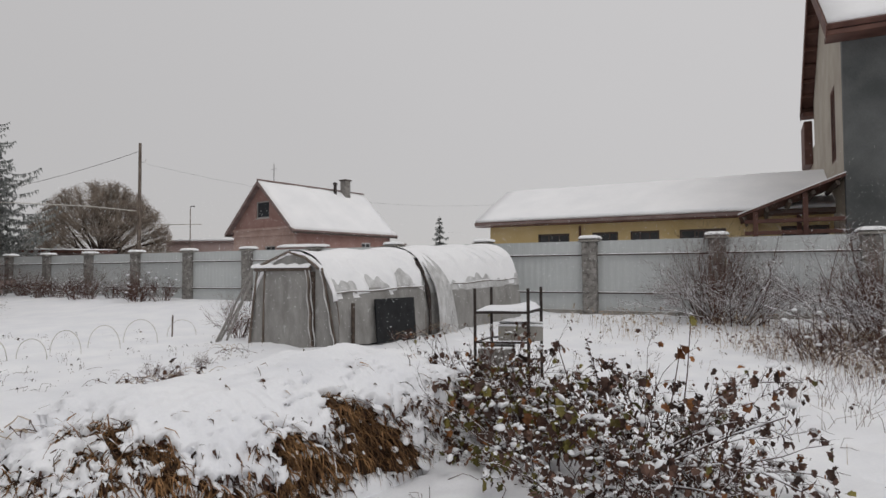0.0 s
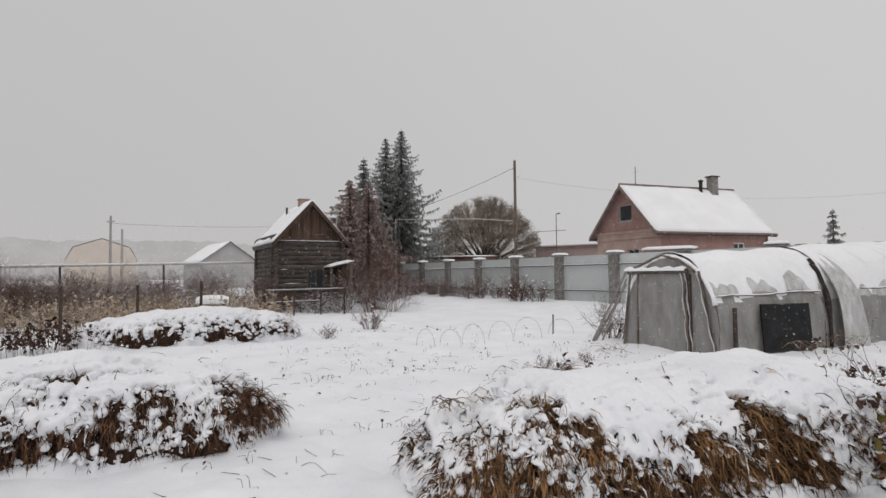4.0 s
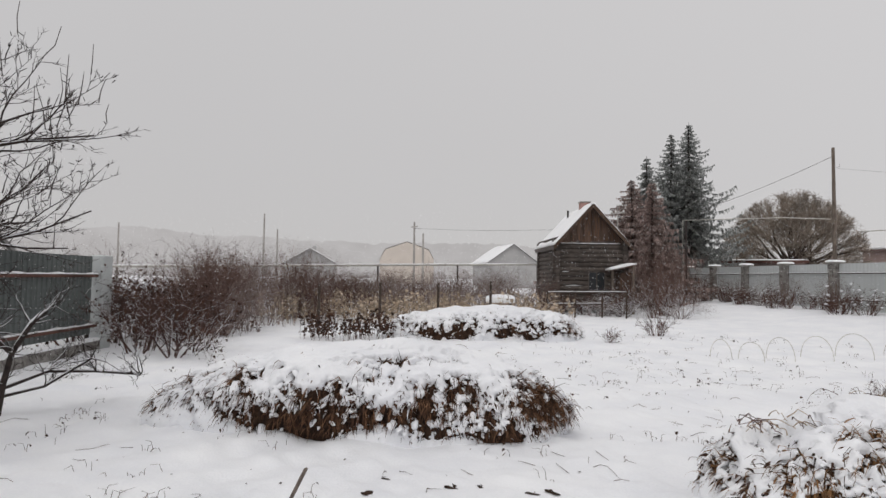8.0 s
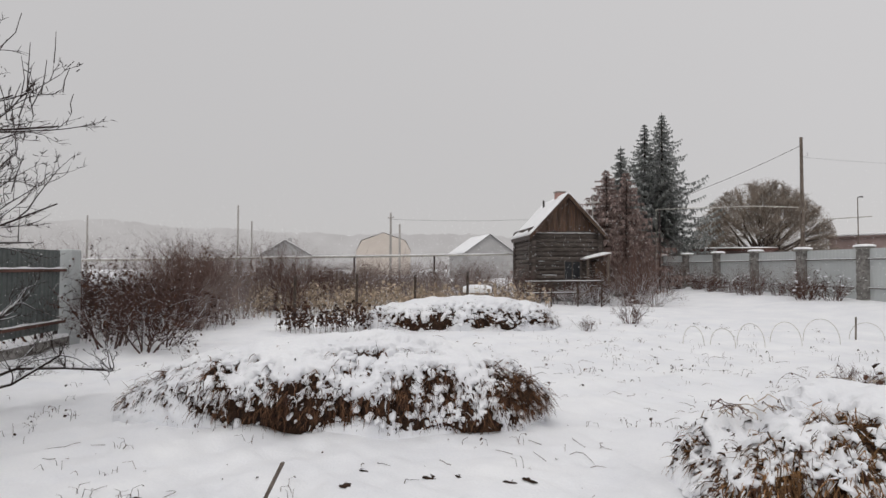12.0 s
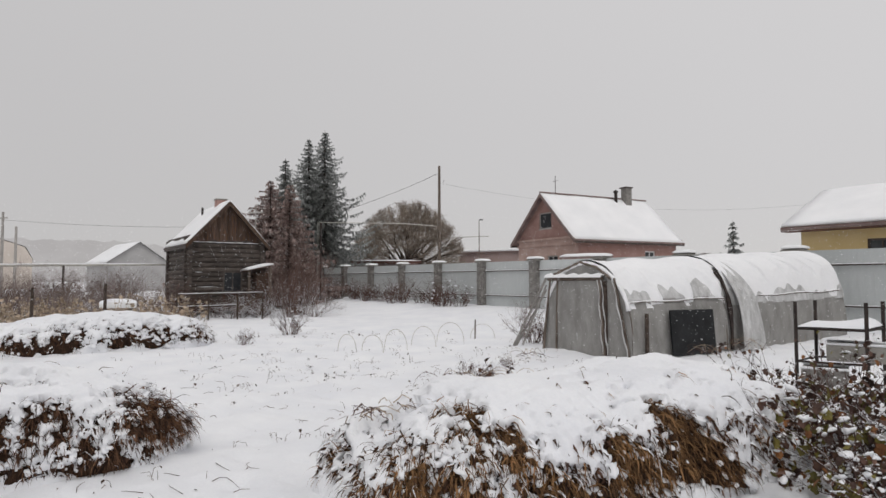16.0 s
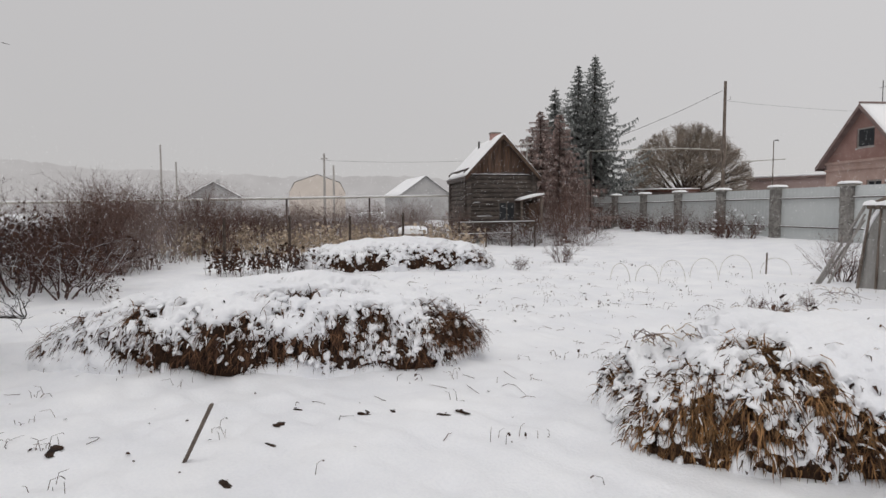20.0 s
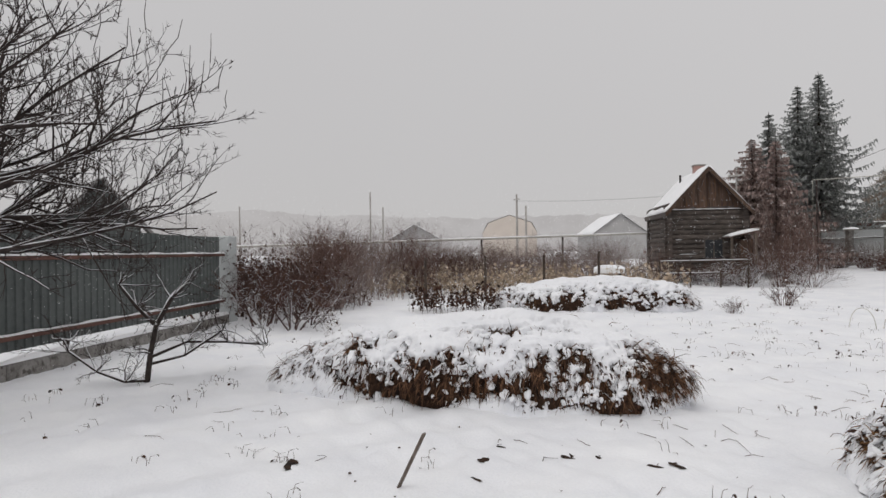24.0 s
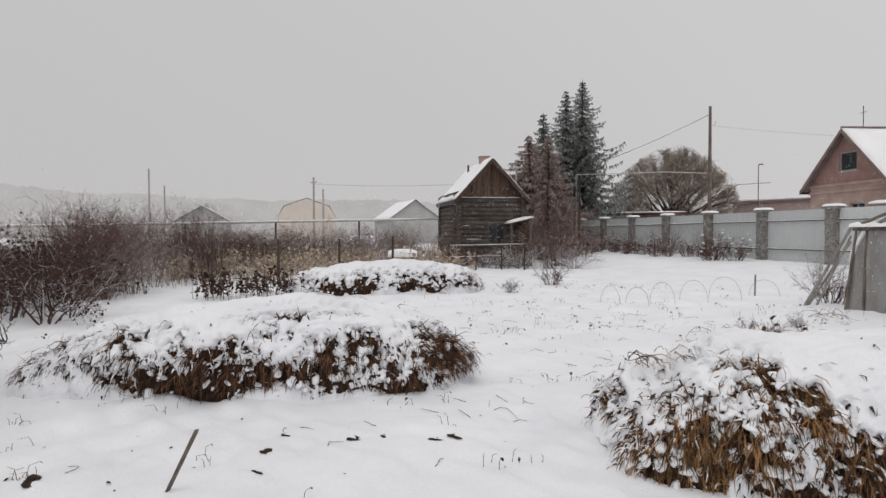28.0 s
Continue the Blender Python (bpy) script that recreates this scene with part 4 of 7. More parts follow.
def brick_house():
    ax, gd = Vector((0.682, 0.731)), Vector((0.731, -0.682))
    M = Matrix(((gd.x, ax.x, 0, -6.42), (gd.y, ax.y, 0, 37.40), (0, 0, 1, 0), (0, 0, 0, 1)))
    ob = thing("brick_house", M, "red brick house with snowy gable roof and two chimneys", "house")
    hw, L, ze, zr = 2.85, 8.4, 4.2, 6.92
    holes = [(-1.9, -0.9, 1.9, 3.1), (0.2, 1.2, 1.9, 3.1)]
    part("wall", wall_with_holes(-hw, hw, 0, ze, holes), BRICK_PALE, ob, "pale brick front wall")
    for h in holes:
        window_at(ob, *h, 0.02, POLE)
    # gable of red brick, with an attic window through it
    rise = zr - ze
    g = Geo()
    a, b, c, d = -0.62, 0.62, ze + 0.6, ze + 1.62

    def zx(x):
        return ze + rise * (1 - abs(x) / hw)
    for x0, x1, z0, z1 in ((-hw, a, None, None), (b, hw, None, None), (a, b, ze, c), (a, b, d, None)):
        n = 8
        for i in range(n):
            p, q = x0 + (x1 - x0) * i / n, x0 + (x1 - x0) * (i + 1) / n
            lo = ze if z0 is None else z0
            hp, hq = (zx(p), zx(q)) if z1 is None else (z1, z1)
            g.add([(p, 0.0, lo), (q, 0.0, lo), (q, 0.0, hq), (p, 0.0, hp), (p, 0.2, lo), (q, 0.2, lo), (q, 0.2, hq), (p, 0.2, hp)],
                  [(0, 1, 2, 3), (7, 6, 5, 4), (0, 4, 5, 1), (1, 5, 6, 2), (2, 6, 7, 3), (3, 7, 4, 0)])
    g.weld = True
    part("gable", g, BRICK, ob, "red brick gable")
    window_at(ob, a, b, c, d, 0.02, POLE, bars=0)
    for z in (ze - 0.05, ze - 0.42):
        part("cornice", Geo().box((-hw - 0.06, -0.07, z - 0.09), (hw + 0.06, 0.0, z + 0.05), 0.01), BRICK_PALE, ob)
    side_holes = [(1.0, 1.9, 2.0, 3.2), (5.6, 6.5, 2.4, 3.4)]
    m_side = Matrix.Translation((hw, 0, 0)) @ Matrix.Rotation(radians(90), 4, "Z")
    w = part("wall", wall_with_holes(0.2, L, 0, ze, side_holes), BRICK, ob, "red brick side wall")
    w.matrix_local = m_side
    for h in side_holes:
        window_at(ob, *h, 0.02, WHITE).matrix_local = m_side
    w = part("wall", wall_with_holes(0.2, L, 0, ze, []), BRICK, ob)
    w.matrix_local = Matrix.Translation((-hw + 0.2, 0, 0)) @ Matrix.Rotation(radians(90), 4, "Z")
    part("wall", wall_with_holes(-hw, hw, 0, ze, [], L - 0.2), BRICK, ob)
    part("gable", Geo().add([(-hw, L, ze), (hw, L, ze), (0, L, zr), (-hw, L - 0.2, ze), (hw, L - 0.2, ze), (0, L - 0.2, zr)], [(0, 1, 2), (5, 4, 3), (0, 3, 4, 1), (1, 4, 5, 2), (2, 5, 3, 0)]), BRICK, ob)
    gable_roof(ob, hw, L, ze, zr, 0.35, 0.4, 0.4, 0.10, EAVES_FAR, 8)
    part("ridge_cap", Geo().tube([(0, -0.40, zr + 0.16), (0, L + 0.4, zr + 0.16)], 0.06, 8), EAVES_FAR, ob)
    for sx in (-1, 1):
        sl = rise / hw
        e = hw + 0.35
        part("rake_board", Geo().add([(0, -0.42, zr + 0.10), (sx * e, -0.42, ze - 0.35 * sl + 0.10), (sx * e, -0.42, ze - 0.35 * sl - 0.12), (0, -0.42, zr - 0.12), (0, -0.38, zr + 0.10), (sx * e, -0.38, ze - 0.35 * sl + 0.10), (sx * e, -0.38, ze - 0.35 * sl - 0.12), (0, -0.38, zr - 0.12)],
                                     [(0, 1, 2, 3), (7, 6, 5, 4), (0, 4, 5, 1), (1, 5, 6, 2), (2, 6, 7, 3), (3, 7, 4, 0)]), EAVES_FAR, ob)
    c1 = part("chimney", Geo().box((0.05, 6.43, zr - 0.8), (0.55, 6.93, zr + 0.85), 0.015), STONE, ob, "square grey chimney")
    part("cap", Geo().box((-0.02, 6.36, zr + 0.85), (0.62, 7.00, zr + 0.93), 0.01), DARKMETAL, c1)
    c2 = part("flue", Geo().tube([(0.3, 5.71, zr - 0.5), (0.3, 5.71, zr + 0.5)], 0.11, 10), STEEL, ob, "dark metal flue pipe")
    part("cowl", Geo().tube([(0.3, 5.71, zr + 0.52), (0.3, 5.71, zr + 0.6), (0.3, 5.71, zr + 0.68)], [0.17, 0.16, 0.02], 10), STEEL, c2)
    an = part("aerial", Geo().tube([(0, 0.84, zr), (0, 0.84, zr + 1.3)], 0.02, 6), STEEL, ob)
    part("crossbar", Geo().tube([(-0.25, 0.84, zr + 0.95), (0.25, 0.84, zr + 0.95)], 0.012, 5), STEEL, an)
    return ob


def yellow_building():
    ang = math.degrees(math.atan2(D2.y, D2.x))
    ob = thing("yellow_outbuilding", pose(4.31, 24.89, 0, 0, 0, ang), "long low yellow rendered building with a smooth snowy roof", "building")
    L = 26.0
    holes = [(2.55, 3.85, 2.2, 3.03), (4.75, 5.75, 2.2, 3.03), (6.2, 7.25, 2.2, 3.03), (7.95, 9.5, 2.2, 3.03), (11.2, 12.6, 2.2, 3.03)]
    part("wall", wall_with_holes(0.45, L, 0, 3.42, holes, 0.6), YELLOW, ob)
    for h in holes:
        window_at(ob, *h, 0.62, DARKMETAL, bars=2)
    part("wall", Geo().add([(0.45, 0.8, 0), (0.45, 6.8, 0), (0.45, 6.8, 3.4), (0.45, 3.6, 4.98), (0.45, 0.8, 3.5), (0.65, 0.8, 0), (0.65, 6.8, 0), (0.65, 6.8, 3.4), (0.65, 3.6, 4.98), (0.65, 0.8, 3.5)],
                           [(4, 3, 2, 1, 0), (5, 6, 7, 8, 9), (0, 1, 6, 5), (1, 2, 7, 6), (2, 3, 8, 7), (3, 4, 9, 8), (4, 0, 5, 9)]), YELLOW, ob)
    for y0, y1 in ((0.0, 3.6), (7.2, 3.6)):
        r = part("roof", slab((0, y0, 3.46), (L, y0, 3.46), (L, y1, 5.10), (0.1, y1, 5.10), 0.08), EAVES, ob)
        part("snow", slab((0.02, y0 + 0.02 * (1 if y0 < 4 else -1), 3.56), (L, y0, 3.56), (L, y1, 5.19), (0.1, y1, 5.19), 0.13, 0.02, 4, 48), SNOW_ROOF, r, "", True)
    part("fascia", Geo().box((0, -0.03, 3.42), (L, 0.0, 3.54), 0.005), EAVES_FAR, ob, "brown fascia board")
    part("soffit", Geo().box((0.0, 0.0, 3.38), (L, 0.6, 3.41)), EAVES, ob)
    part("downpipe", Geo().tube([(4.3, 0.5, 0), (4.3, 0.5, 3.3)], 0.05, 8), EAVES, ob)
    return ob


def tall_house():
    ang = math.degrees(math.atan2(D2.y, D2.x))
    # local x along the fence, y away from it
    ob = thing("two_storey_house", pose(13.36, 15.6, 0, 0, 0, ang), "tall unfinished house with grey cement front and brown eaves", "house")
    part("wall", Geo().box((0, 0, 0), (9, 0.3, 8.6), 0.01), RENDER_GREY, ob, "grey cement rendered wall")
    hole = [(2.0, 3.2, 5.0, 7.4)]
    w = part("wall", wall_with_holes(0.3, 9.0, 0, 8.6, hole), RENDER_PALE, ob, "beige rendered side wall")
    m_side = Matrix.Translation((0.2, 0, 0)) @ Matrix.Rotation(radians(90), 4, "Z")
    w.matrix_local = m_side
    window_at(ob, *hole[0], 0.08, EAVES).matrix_local = m_side @ Matrix.Translation((0, 0.0, 0))
    part("wall", Geo().box((0, 9.0, 0), (9, 9.3, 8.6)), RENDER_PALE, ob)
    part("wall", Geo().box((8.7, 0.3, 0), (9, 9.0, 8.6)), RENDER_PALE, ob)
    for x in (0.0, 8.8):
        part("gable", Geo().add([(x, 0, 8.6), (x, 9.3, 8.6), (x, 4.65, 11.7), (x + 0.2, 0, 8.6), (x + 0.2, 9.3, 8.6), (x + 0.2, 4.65, 11.7)], [(0, 1, 2), (5, 4, 3), (0, 3, 4, 1), (1, 4, 5, 2), (2, 5, 3, 0)]), RENDER_PALE, ob)
    for y0 in (-0.75, 10.05):
        r = part("roof", slab((-0.42, y0, 8.25), (9.7, y0, 8.25), (9.7, 4.65, 11.85), (-0.42, 4.65, 11.85), 0.14), EAVES, ob, "brown boarded eaves")
        part("snow", slab((-0.40, y0 * 0.98, 8.40), (9.7, y0 * 0.98, 8.40), (9.7, 4.65, 12.0), (-0.40, 4.65, 12.0), 0.14, 0.03, 6, 10), SNOW_ROOF, r, "", True)
        sy = 1 if y0 < 0 else -1
        part("rake_board", slab((-0.46, y0, 8.02), (-0.42, y0, 8.02), (-0.42, 4.65, 11.62), (-0.46, 4.65, 11.62), 0.36), EAVES, r)
        for i in range(8):
            f = (i + 0.5) / 8
            y, z = y0 + (4.65 - y0) * f, 8.25 + 3.6 * f
            part("soffit_board", Geo().box((-0.41, y - 0.05, z - 0.16), (0.0, y + 0.05, z - 0.03), 0.006), EAVES, r)
    part("front_eave", Geo().box((-0.42, -0.77, 8.08), (9.7, 0.0, 8.22), 0.01), EAVES, ob)
    part("back_eave", Geo().box((-0.42, 9.3, 8.05), (9.7, 10.08, 8.22), 0.01), EAVES, ob)
    part("lower_eave", Geo().box((-0.32, 10.1, 6.1), (0.0, 12.0, 8.0), 0.03), EAVES, ob)
    part("lower_wall", Geo().box((0.0, 9.3, 0), (4, 12.0, 6.8), 0.01), RENDER_PALE, ob)
    # lean-to canopy
    c = part("canopy_roof", slab((-2.75, -0.2, 3.14), (0.0, -0.2, 4.22), (0.0, 3.2, 4.22), (-2.75, 3.2, 3.14), 0.07), EAVES, ob)
    part("snow", slab((-2.77, -0.22, 3.215), (0.0, -0.22, 4.295), (0.0, 3.2, 4.295), (-2.77, 3.2, 3.215), 0.06, 0.015, 3, 8), SNOW_ROOF, c, "", True)
    for x, h in ((-2.3, 3.3), (-1.0, 3.8)):
        for y in (0.0, 2.9):
            part("canopy_post", Geo().box((x - 0.07, y - 0.07, 0), (x + 0.07, y + 0.07, h), 0.01), EAVES, ob)
    for z in (2.95, 2.6):
        part("canopy_beam", Geo().box((-2.6, -0.05, z), (-0.02, 0.05, z + 0.12), 0.01), EAVES, ob)
    for i in range(5):
        x = -2.6 + 0.6 * i
        part("canopy_rafter", slab((x, 0, 3.1 + 0.39 * (x + 2.75) - 0.12), (x + 0.08, 0, 3.1 + 0.39 * (x + 2.83) - 0.12), (x + 0.08, 3.2, 3.1 + 0.39 * (x + 2.83) - 0.12), (x, 3.2, 3.1 + 0.39 * (x + 2.75) - 0.12), 0.12), WOOD, ob)
    return ob


def small_house(x, y, yaw, hw, L, ze, zr, wall_mat, label, category="house", snow=True, name="small_house"):
    ob = thing(name, pose(x, y, 0, 0, 0, yaw), label, category)
    for i, (lo, hi) in enumerate((((-hw, 0, -2), (hw, 0.2, ze)), ((-hw, L - 0.2, -2), (hw, L, ze)), ((-hw, 0.2, -2), (-hw + 0.2, L - 0.2, ze)), ((hw - 0.2, 0.2, -2), (hw, L - 0.2, ze)))):
        part("wall", Geo().box(lo, hi), wall_mat, ob)
    for y0 in (0.0, L - 0.2):
        part("gable", Geo().add([(-hw, y0, ze), (hw, y0, ze), (0, y0, zr), (-hw, y0 + 0.2, ze), (hw, y0 + 0.2, ze), (0, y0 + 0.2, zr)], [(0, 1, 2), (5, 4, 3), (0, 3, 4, 1), (1, 4, 5, 2), (2, 5, 3, 0)]), wall_mat, ob)
    if snow:
        gable_roof(ob, hw, L, ze, zr, 0.3, 0.3, 0.3, 0.1, SLATE, 2, 6)
    else:
        for sx in (-1, 1):
            part("roof", slab((0, -0.3, zr), ((hw + 0.3) * sx, -0.3, ze - 0.3 * (zr - ze) / hw), ((hw + 0.3) * sx, L + 0.3, ze - 0.3 * (zr - ze) / hw), (0, L + 0.3, zr), 0.08), SLATE, ob)
    return ob


log_house()
brick_house()
yellow_building()
tall_house()
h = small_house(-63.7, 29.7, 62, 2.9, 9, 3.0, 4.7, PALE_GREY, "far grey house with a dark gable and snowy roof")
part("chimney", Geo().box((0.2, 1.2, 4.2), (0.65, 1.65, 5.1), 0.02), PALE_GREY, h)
barn = thing("yellow_barn", pose(-91.2, 62.0, 0, 0, 0, 55), "far ochre barn with a broken-pitch roof, haze in its colour", "barn")
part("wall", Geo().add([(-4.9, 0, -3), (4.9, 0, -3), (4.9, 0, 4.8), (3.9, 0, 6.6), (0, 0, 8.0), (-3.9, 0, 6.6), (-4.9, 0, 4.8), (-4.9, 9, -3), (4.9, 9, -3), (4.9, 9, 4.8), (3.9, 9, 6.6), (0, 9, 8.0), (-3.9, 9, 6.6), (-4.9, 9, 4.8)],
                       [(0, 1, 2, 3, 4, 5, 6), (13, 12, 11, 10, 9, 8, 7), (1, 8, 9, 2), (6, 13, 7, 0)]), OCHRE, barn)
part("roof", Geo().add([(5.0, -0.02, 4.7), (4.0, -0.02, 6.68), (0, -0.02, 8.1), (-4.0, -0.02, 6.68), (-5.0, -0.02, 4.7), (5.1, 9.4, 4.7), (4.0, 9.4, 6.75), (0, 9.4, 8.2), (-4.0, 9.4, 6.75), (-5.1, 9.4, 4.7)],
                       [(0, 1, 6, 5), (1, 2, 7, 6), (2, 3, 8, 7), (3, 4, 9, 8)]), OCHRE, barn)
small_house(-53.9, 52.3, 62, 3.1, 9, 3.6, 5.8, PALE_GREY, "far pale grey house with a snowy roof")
small_house(-19.6, -0.95, 88, 0.95, 2.5, 2.55, 3.7, FENCE_DARK, "dark green sheet-clad shed behind the fence", "shed", False, "garden_shed")
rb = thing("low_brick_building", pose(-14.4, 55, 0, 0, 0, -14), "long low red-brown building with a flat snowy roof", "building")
part("wall", Geo().box((-3.5, 0, 0), (7, 6, 4.1), 0.02), BRICK_HAZED, rb)
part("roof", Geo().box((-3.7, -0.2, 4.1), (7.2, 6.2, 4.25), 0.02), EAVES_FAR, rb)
part("snow", Geo().box((-3.68, -0.18, 4.255), (7.18, 6.18, 4.45), 0.06), SNOW_ROOF, rb)

shed = thing("low_shed", pose(-4.9, 32.6, 0, 0, 0, 5), "low brown shed behind the fence with a flat snowy roof", "shed")
part("wall", Geo().box((0.15, 0.15, 0), (2.65, 2.2, 2.72), 0.01), BRICK_HAZED, shed)
part("roof", slab((0, 0, 2.74), (2.8, 0, 2.80), (2.8, 2.5, 2.95), (0, 2.5, 2.89), 0.09), EAVES_FAR, shed)
part("snow", slab((0.02, 0.02, 2.835), (2.78, 0.02, 2.895), (2.78, 2.48, 3.045), (0.02, 2.48, 2.985), 0.12, 0.03, 5, 10), SNOW_ROOF, shed, "", True)
wd = thing("woodshed", pose(-24.4, 45.2, 0, 0, 0, -25.5), "long low dark plank shed with a thinly snowed roof", "shed")
part("wall", Geo().box((0.1, 0.1, 0), (7.1, 1.6, 2.98), 0.01), EAVES_FAR, wd)
part("roof", slab((0, 0, 3.02), (7.2, 0, 2.84), (7.2, 1.8, 2.90), (0, 1.8, 3.08), 0.2), EAVES, wd)
part("snow", slab((0.02, 0.02, 3.225), (7.18, 0.02, 3.045), (7.18, 1.78, 3.105), (0.02, 1.78, 3.285), 0.06, 0.02, 6, 12), SNOW_ROOF, wd, "", True)
for x, y, w, h in ((1.45, 32.8, 0.62, 3.08), (2.6, 34.6, 0.5, 3.0)):
    bp = thing("brick_pillar", pose(x, y, 0, 0, 0, -30), "squat brick pillar behind the fence with a cap of snow", "pillar", "brick pillars")
    part("shaft", Geo().box((-w / 2, -w / 2, 0), (w / 2, w / 2, h - 0.12), 0.01), BRICK_HAZED, bp)
    part("cap", Geo().box((-w / 2 - 0.08, -w / 2 - 0.08, h - 0.12), (w / 2 + 0.08, w / 2 + 0.08, h - 0.04), 0.01), EAVES_FAR, bp)
    part("snow", lumps("snow", [(0, 0, h)], [w * 0.62], [(1, 0, 0)], [(0, 0, 1)], 4, SNOW_ROOF, 0.22, 1.0), None, bp)

# distant wooded hills: a glowing sheet with the haze painted into its grey
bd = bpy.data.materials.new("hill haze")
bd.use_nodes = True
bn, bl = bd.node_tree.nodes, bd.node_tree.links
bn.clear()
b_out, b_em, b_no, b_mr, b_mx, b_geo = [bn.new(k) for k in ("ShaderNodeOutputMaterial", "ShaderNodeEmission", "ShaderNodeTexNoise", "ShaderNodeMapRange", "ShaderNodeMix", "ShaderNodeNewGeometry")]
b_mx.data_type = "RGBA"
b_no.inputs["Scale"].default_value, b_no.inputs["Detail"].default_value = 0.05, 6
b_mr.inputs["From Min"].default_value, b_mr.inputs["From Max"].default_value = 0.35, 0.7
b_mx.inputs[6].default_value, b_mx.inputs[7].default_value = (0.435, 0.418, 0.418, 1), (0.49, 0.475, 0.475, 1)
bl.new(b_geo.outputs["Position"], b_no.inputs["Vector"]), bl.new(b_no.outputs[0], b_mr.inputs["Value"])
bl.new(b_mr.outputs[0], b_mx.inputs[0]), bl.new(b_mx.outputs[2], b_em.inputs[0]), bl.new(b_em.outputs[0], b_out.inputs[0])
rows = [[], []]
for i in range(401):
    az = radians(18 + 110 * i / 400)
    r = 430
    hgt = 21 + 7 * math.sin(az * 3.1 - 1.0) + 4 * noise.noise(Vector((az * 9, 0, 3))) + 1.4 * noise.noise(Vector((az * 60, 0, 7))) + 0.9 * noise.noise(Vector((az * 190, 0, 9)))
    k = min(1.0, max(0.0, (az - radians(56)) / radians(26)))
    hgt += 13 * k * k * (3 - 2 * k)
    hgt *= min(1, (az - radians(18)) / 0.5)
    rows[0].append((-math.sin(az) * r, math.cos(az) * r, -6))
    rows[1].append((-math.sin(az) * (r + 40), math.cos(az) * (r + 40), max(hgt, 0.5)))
tagged(part("backdrop", Geo().sheet(rows), bd), "wooded hills as a glowing sheet in painted haze grey", "hills", kind="structure")


# ---- dark fence of the neighbour ----
def dark_fence():
    ang = math.degrees(math.atan2(D2.y, D2.x))
    ob = thing("neighbour_fence", pose(-15.75, 1.78, 0.0, 0, 0, ang), "dull green ribbed sheet fence with rusty snowy rails on a concrete base", "fence", kind="structure")
    L = 15.0
    x = 0.45
    for k in range(6):
        w = 2.4
        pts = []
        n = 16
        for i in range(n):
            a, b = x + w * i / n, w / n
            pts += [(a, 0.0), (a + b * 0.45, 0.0), (a + b * 0.55, 0.022), (a + b * 0.92, 0.022)]
        pts.append((x + w - 0.01, 0.0))
        g = Geo()
        for off in (0.0, 0.004):
            g.sheet([[(px, py + off, z + 0.015 * math.sin(k * 2.0)) for px, py in pts] for z in (0.35, 2.02)])
        part("sheet", g, FENCE_DARK, ob)
        part("post", Geo().tube([(x + 0.02, -0.05, -0.3), (x + 0.02, -0.05, 1.98)], 0.045, 8), STEEL, ob)
        x += w
    for z in (1.60, 0.52):
        part("rail", Geo().box((0.3, 0.028, z - 0.03), (L, 0.075, z + 0.03), 0.006), EAVES, ob, "rust-brown rail")
        part("snow", Geo().sheet([[(0.3 + (L - 0.3) * i / 120, y, z + 0.031 + (0.045 if y == 0.05 else 0.004) * (0.75 + 0.35 * math.sin(i * 0.9) * math.sin(i * 0.37))) for i in range(121)] for y in (0.08, 0.05, 0.026)]), SNOW_ROOF, ob, "", True)
    x = 0.3
    for k in range(7):
        part("base_slab", Geo().box((x + 0.005, -0.10, -0.35), (x + 2.09, 0.16, 0.20), 0.015), STONE, ob)
        x += 2.1
    part("snow", Geo().sheet([[(0.3 + (L - 0.3) * i / 120, y, 0.202 + (0.08 if abs(y - 0.08) < 0.05 else 0.004) * (0.75 + 0.3 * math.sin(i * 0.7) * math.sin(i * 0.41))) for i in range(121)] for y in (0.165, 0.11, 0.05, 0.0)]), SNOW_ROOF, ob, "", True)
    part("end_post", Geo().box((-0.14, -0.12, -0.3), (0.30, 0.16, 2.05), 0.02), FENCE, ob, "broad pale sheet-clad end post")
    return ob


dark_fence()


# ---- poles, wires and pipes ----
# Poles default to the paler wood, which imitates haze on the far ones.
def utility_pole(x, y, h, label, arms=True, r=0.11, mat=POLE):
    ob = thing("utility_pole", pose(x, y, gz(x, y)), label, "pole", "utility poles")
    part("shaft", Geo().tube([(0, 0, -0.5), (0, 0, h)], [r * 1.25, r * 0.8], 10), mat, ob)
    if arms:
        part("crossarm", Geo().box((-0.5, -0.05, h - 0.55), (0.5, 0.05, h - 0.45), 0.01), mat, ob)
        for sx in (-0.42, 0.42):
            part("insulator", Geo().tube([(sx, 0, h - 0.45), (sx, 0, h - 0.38), (sx, 0, h - 0.33)], [0.035, 0.05, 0.02], 8), WHITE, ob)
    return ob


def wire(a, b, sag, r=0.012):
    a, b = Vector(a), Vector(b)
    pts = [a.lerp(b, i / 20) - Vector((0, 0, sag * 4 * (i / 20) * (1 - i / 20))) for i in range(21)]
    return tagged(part("overhead_wire", Geo().tube(pts, r, 5), STEEL), "thin dark overhead wire hanging between poles", "wire", "overhead wires")


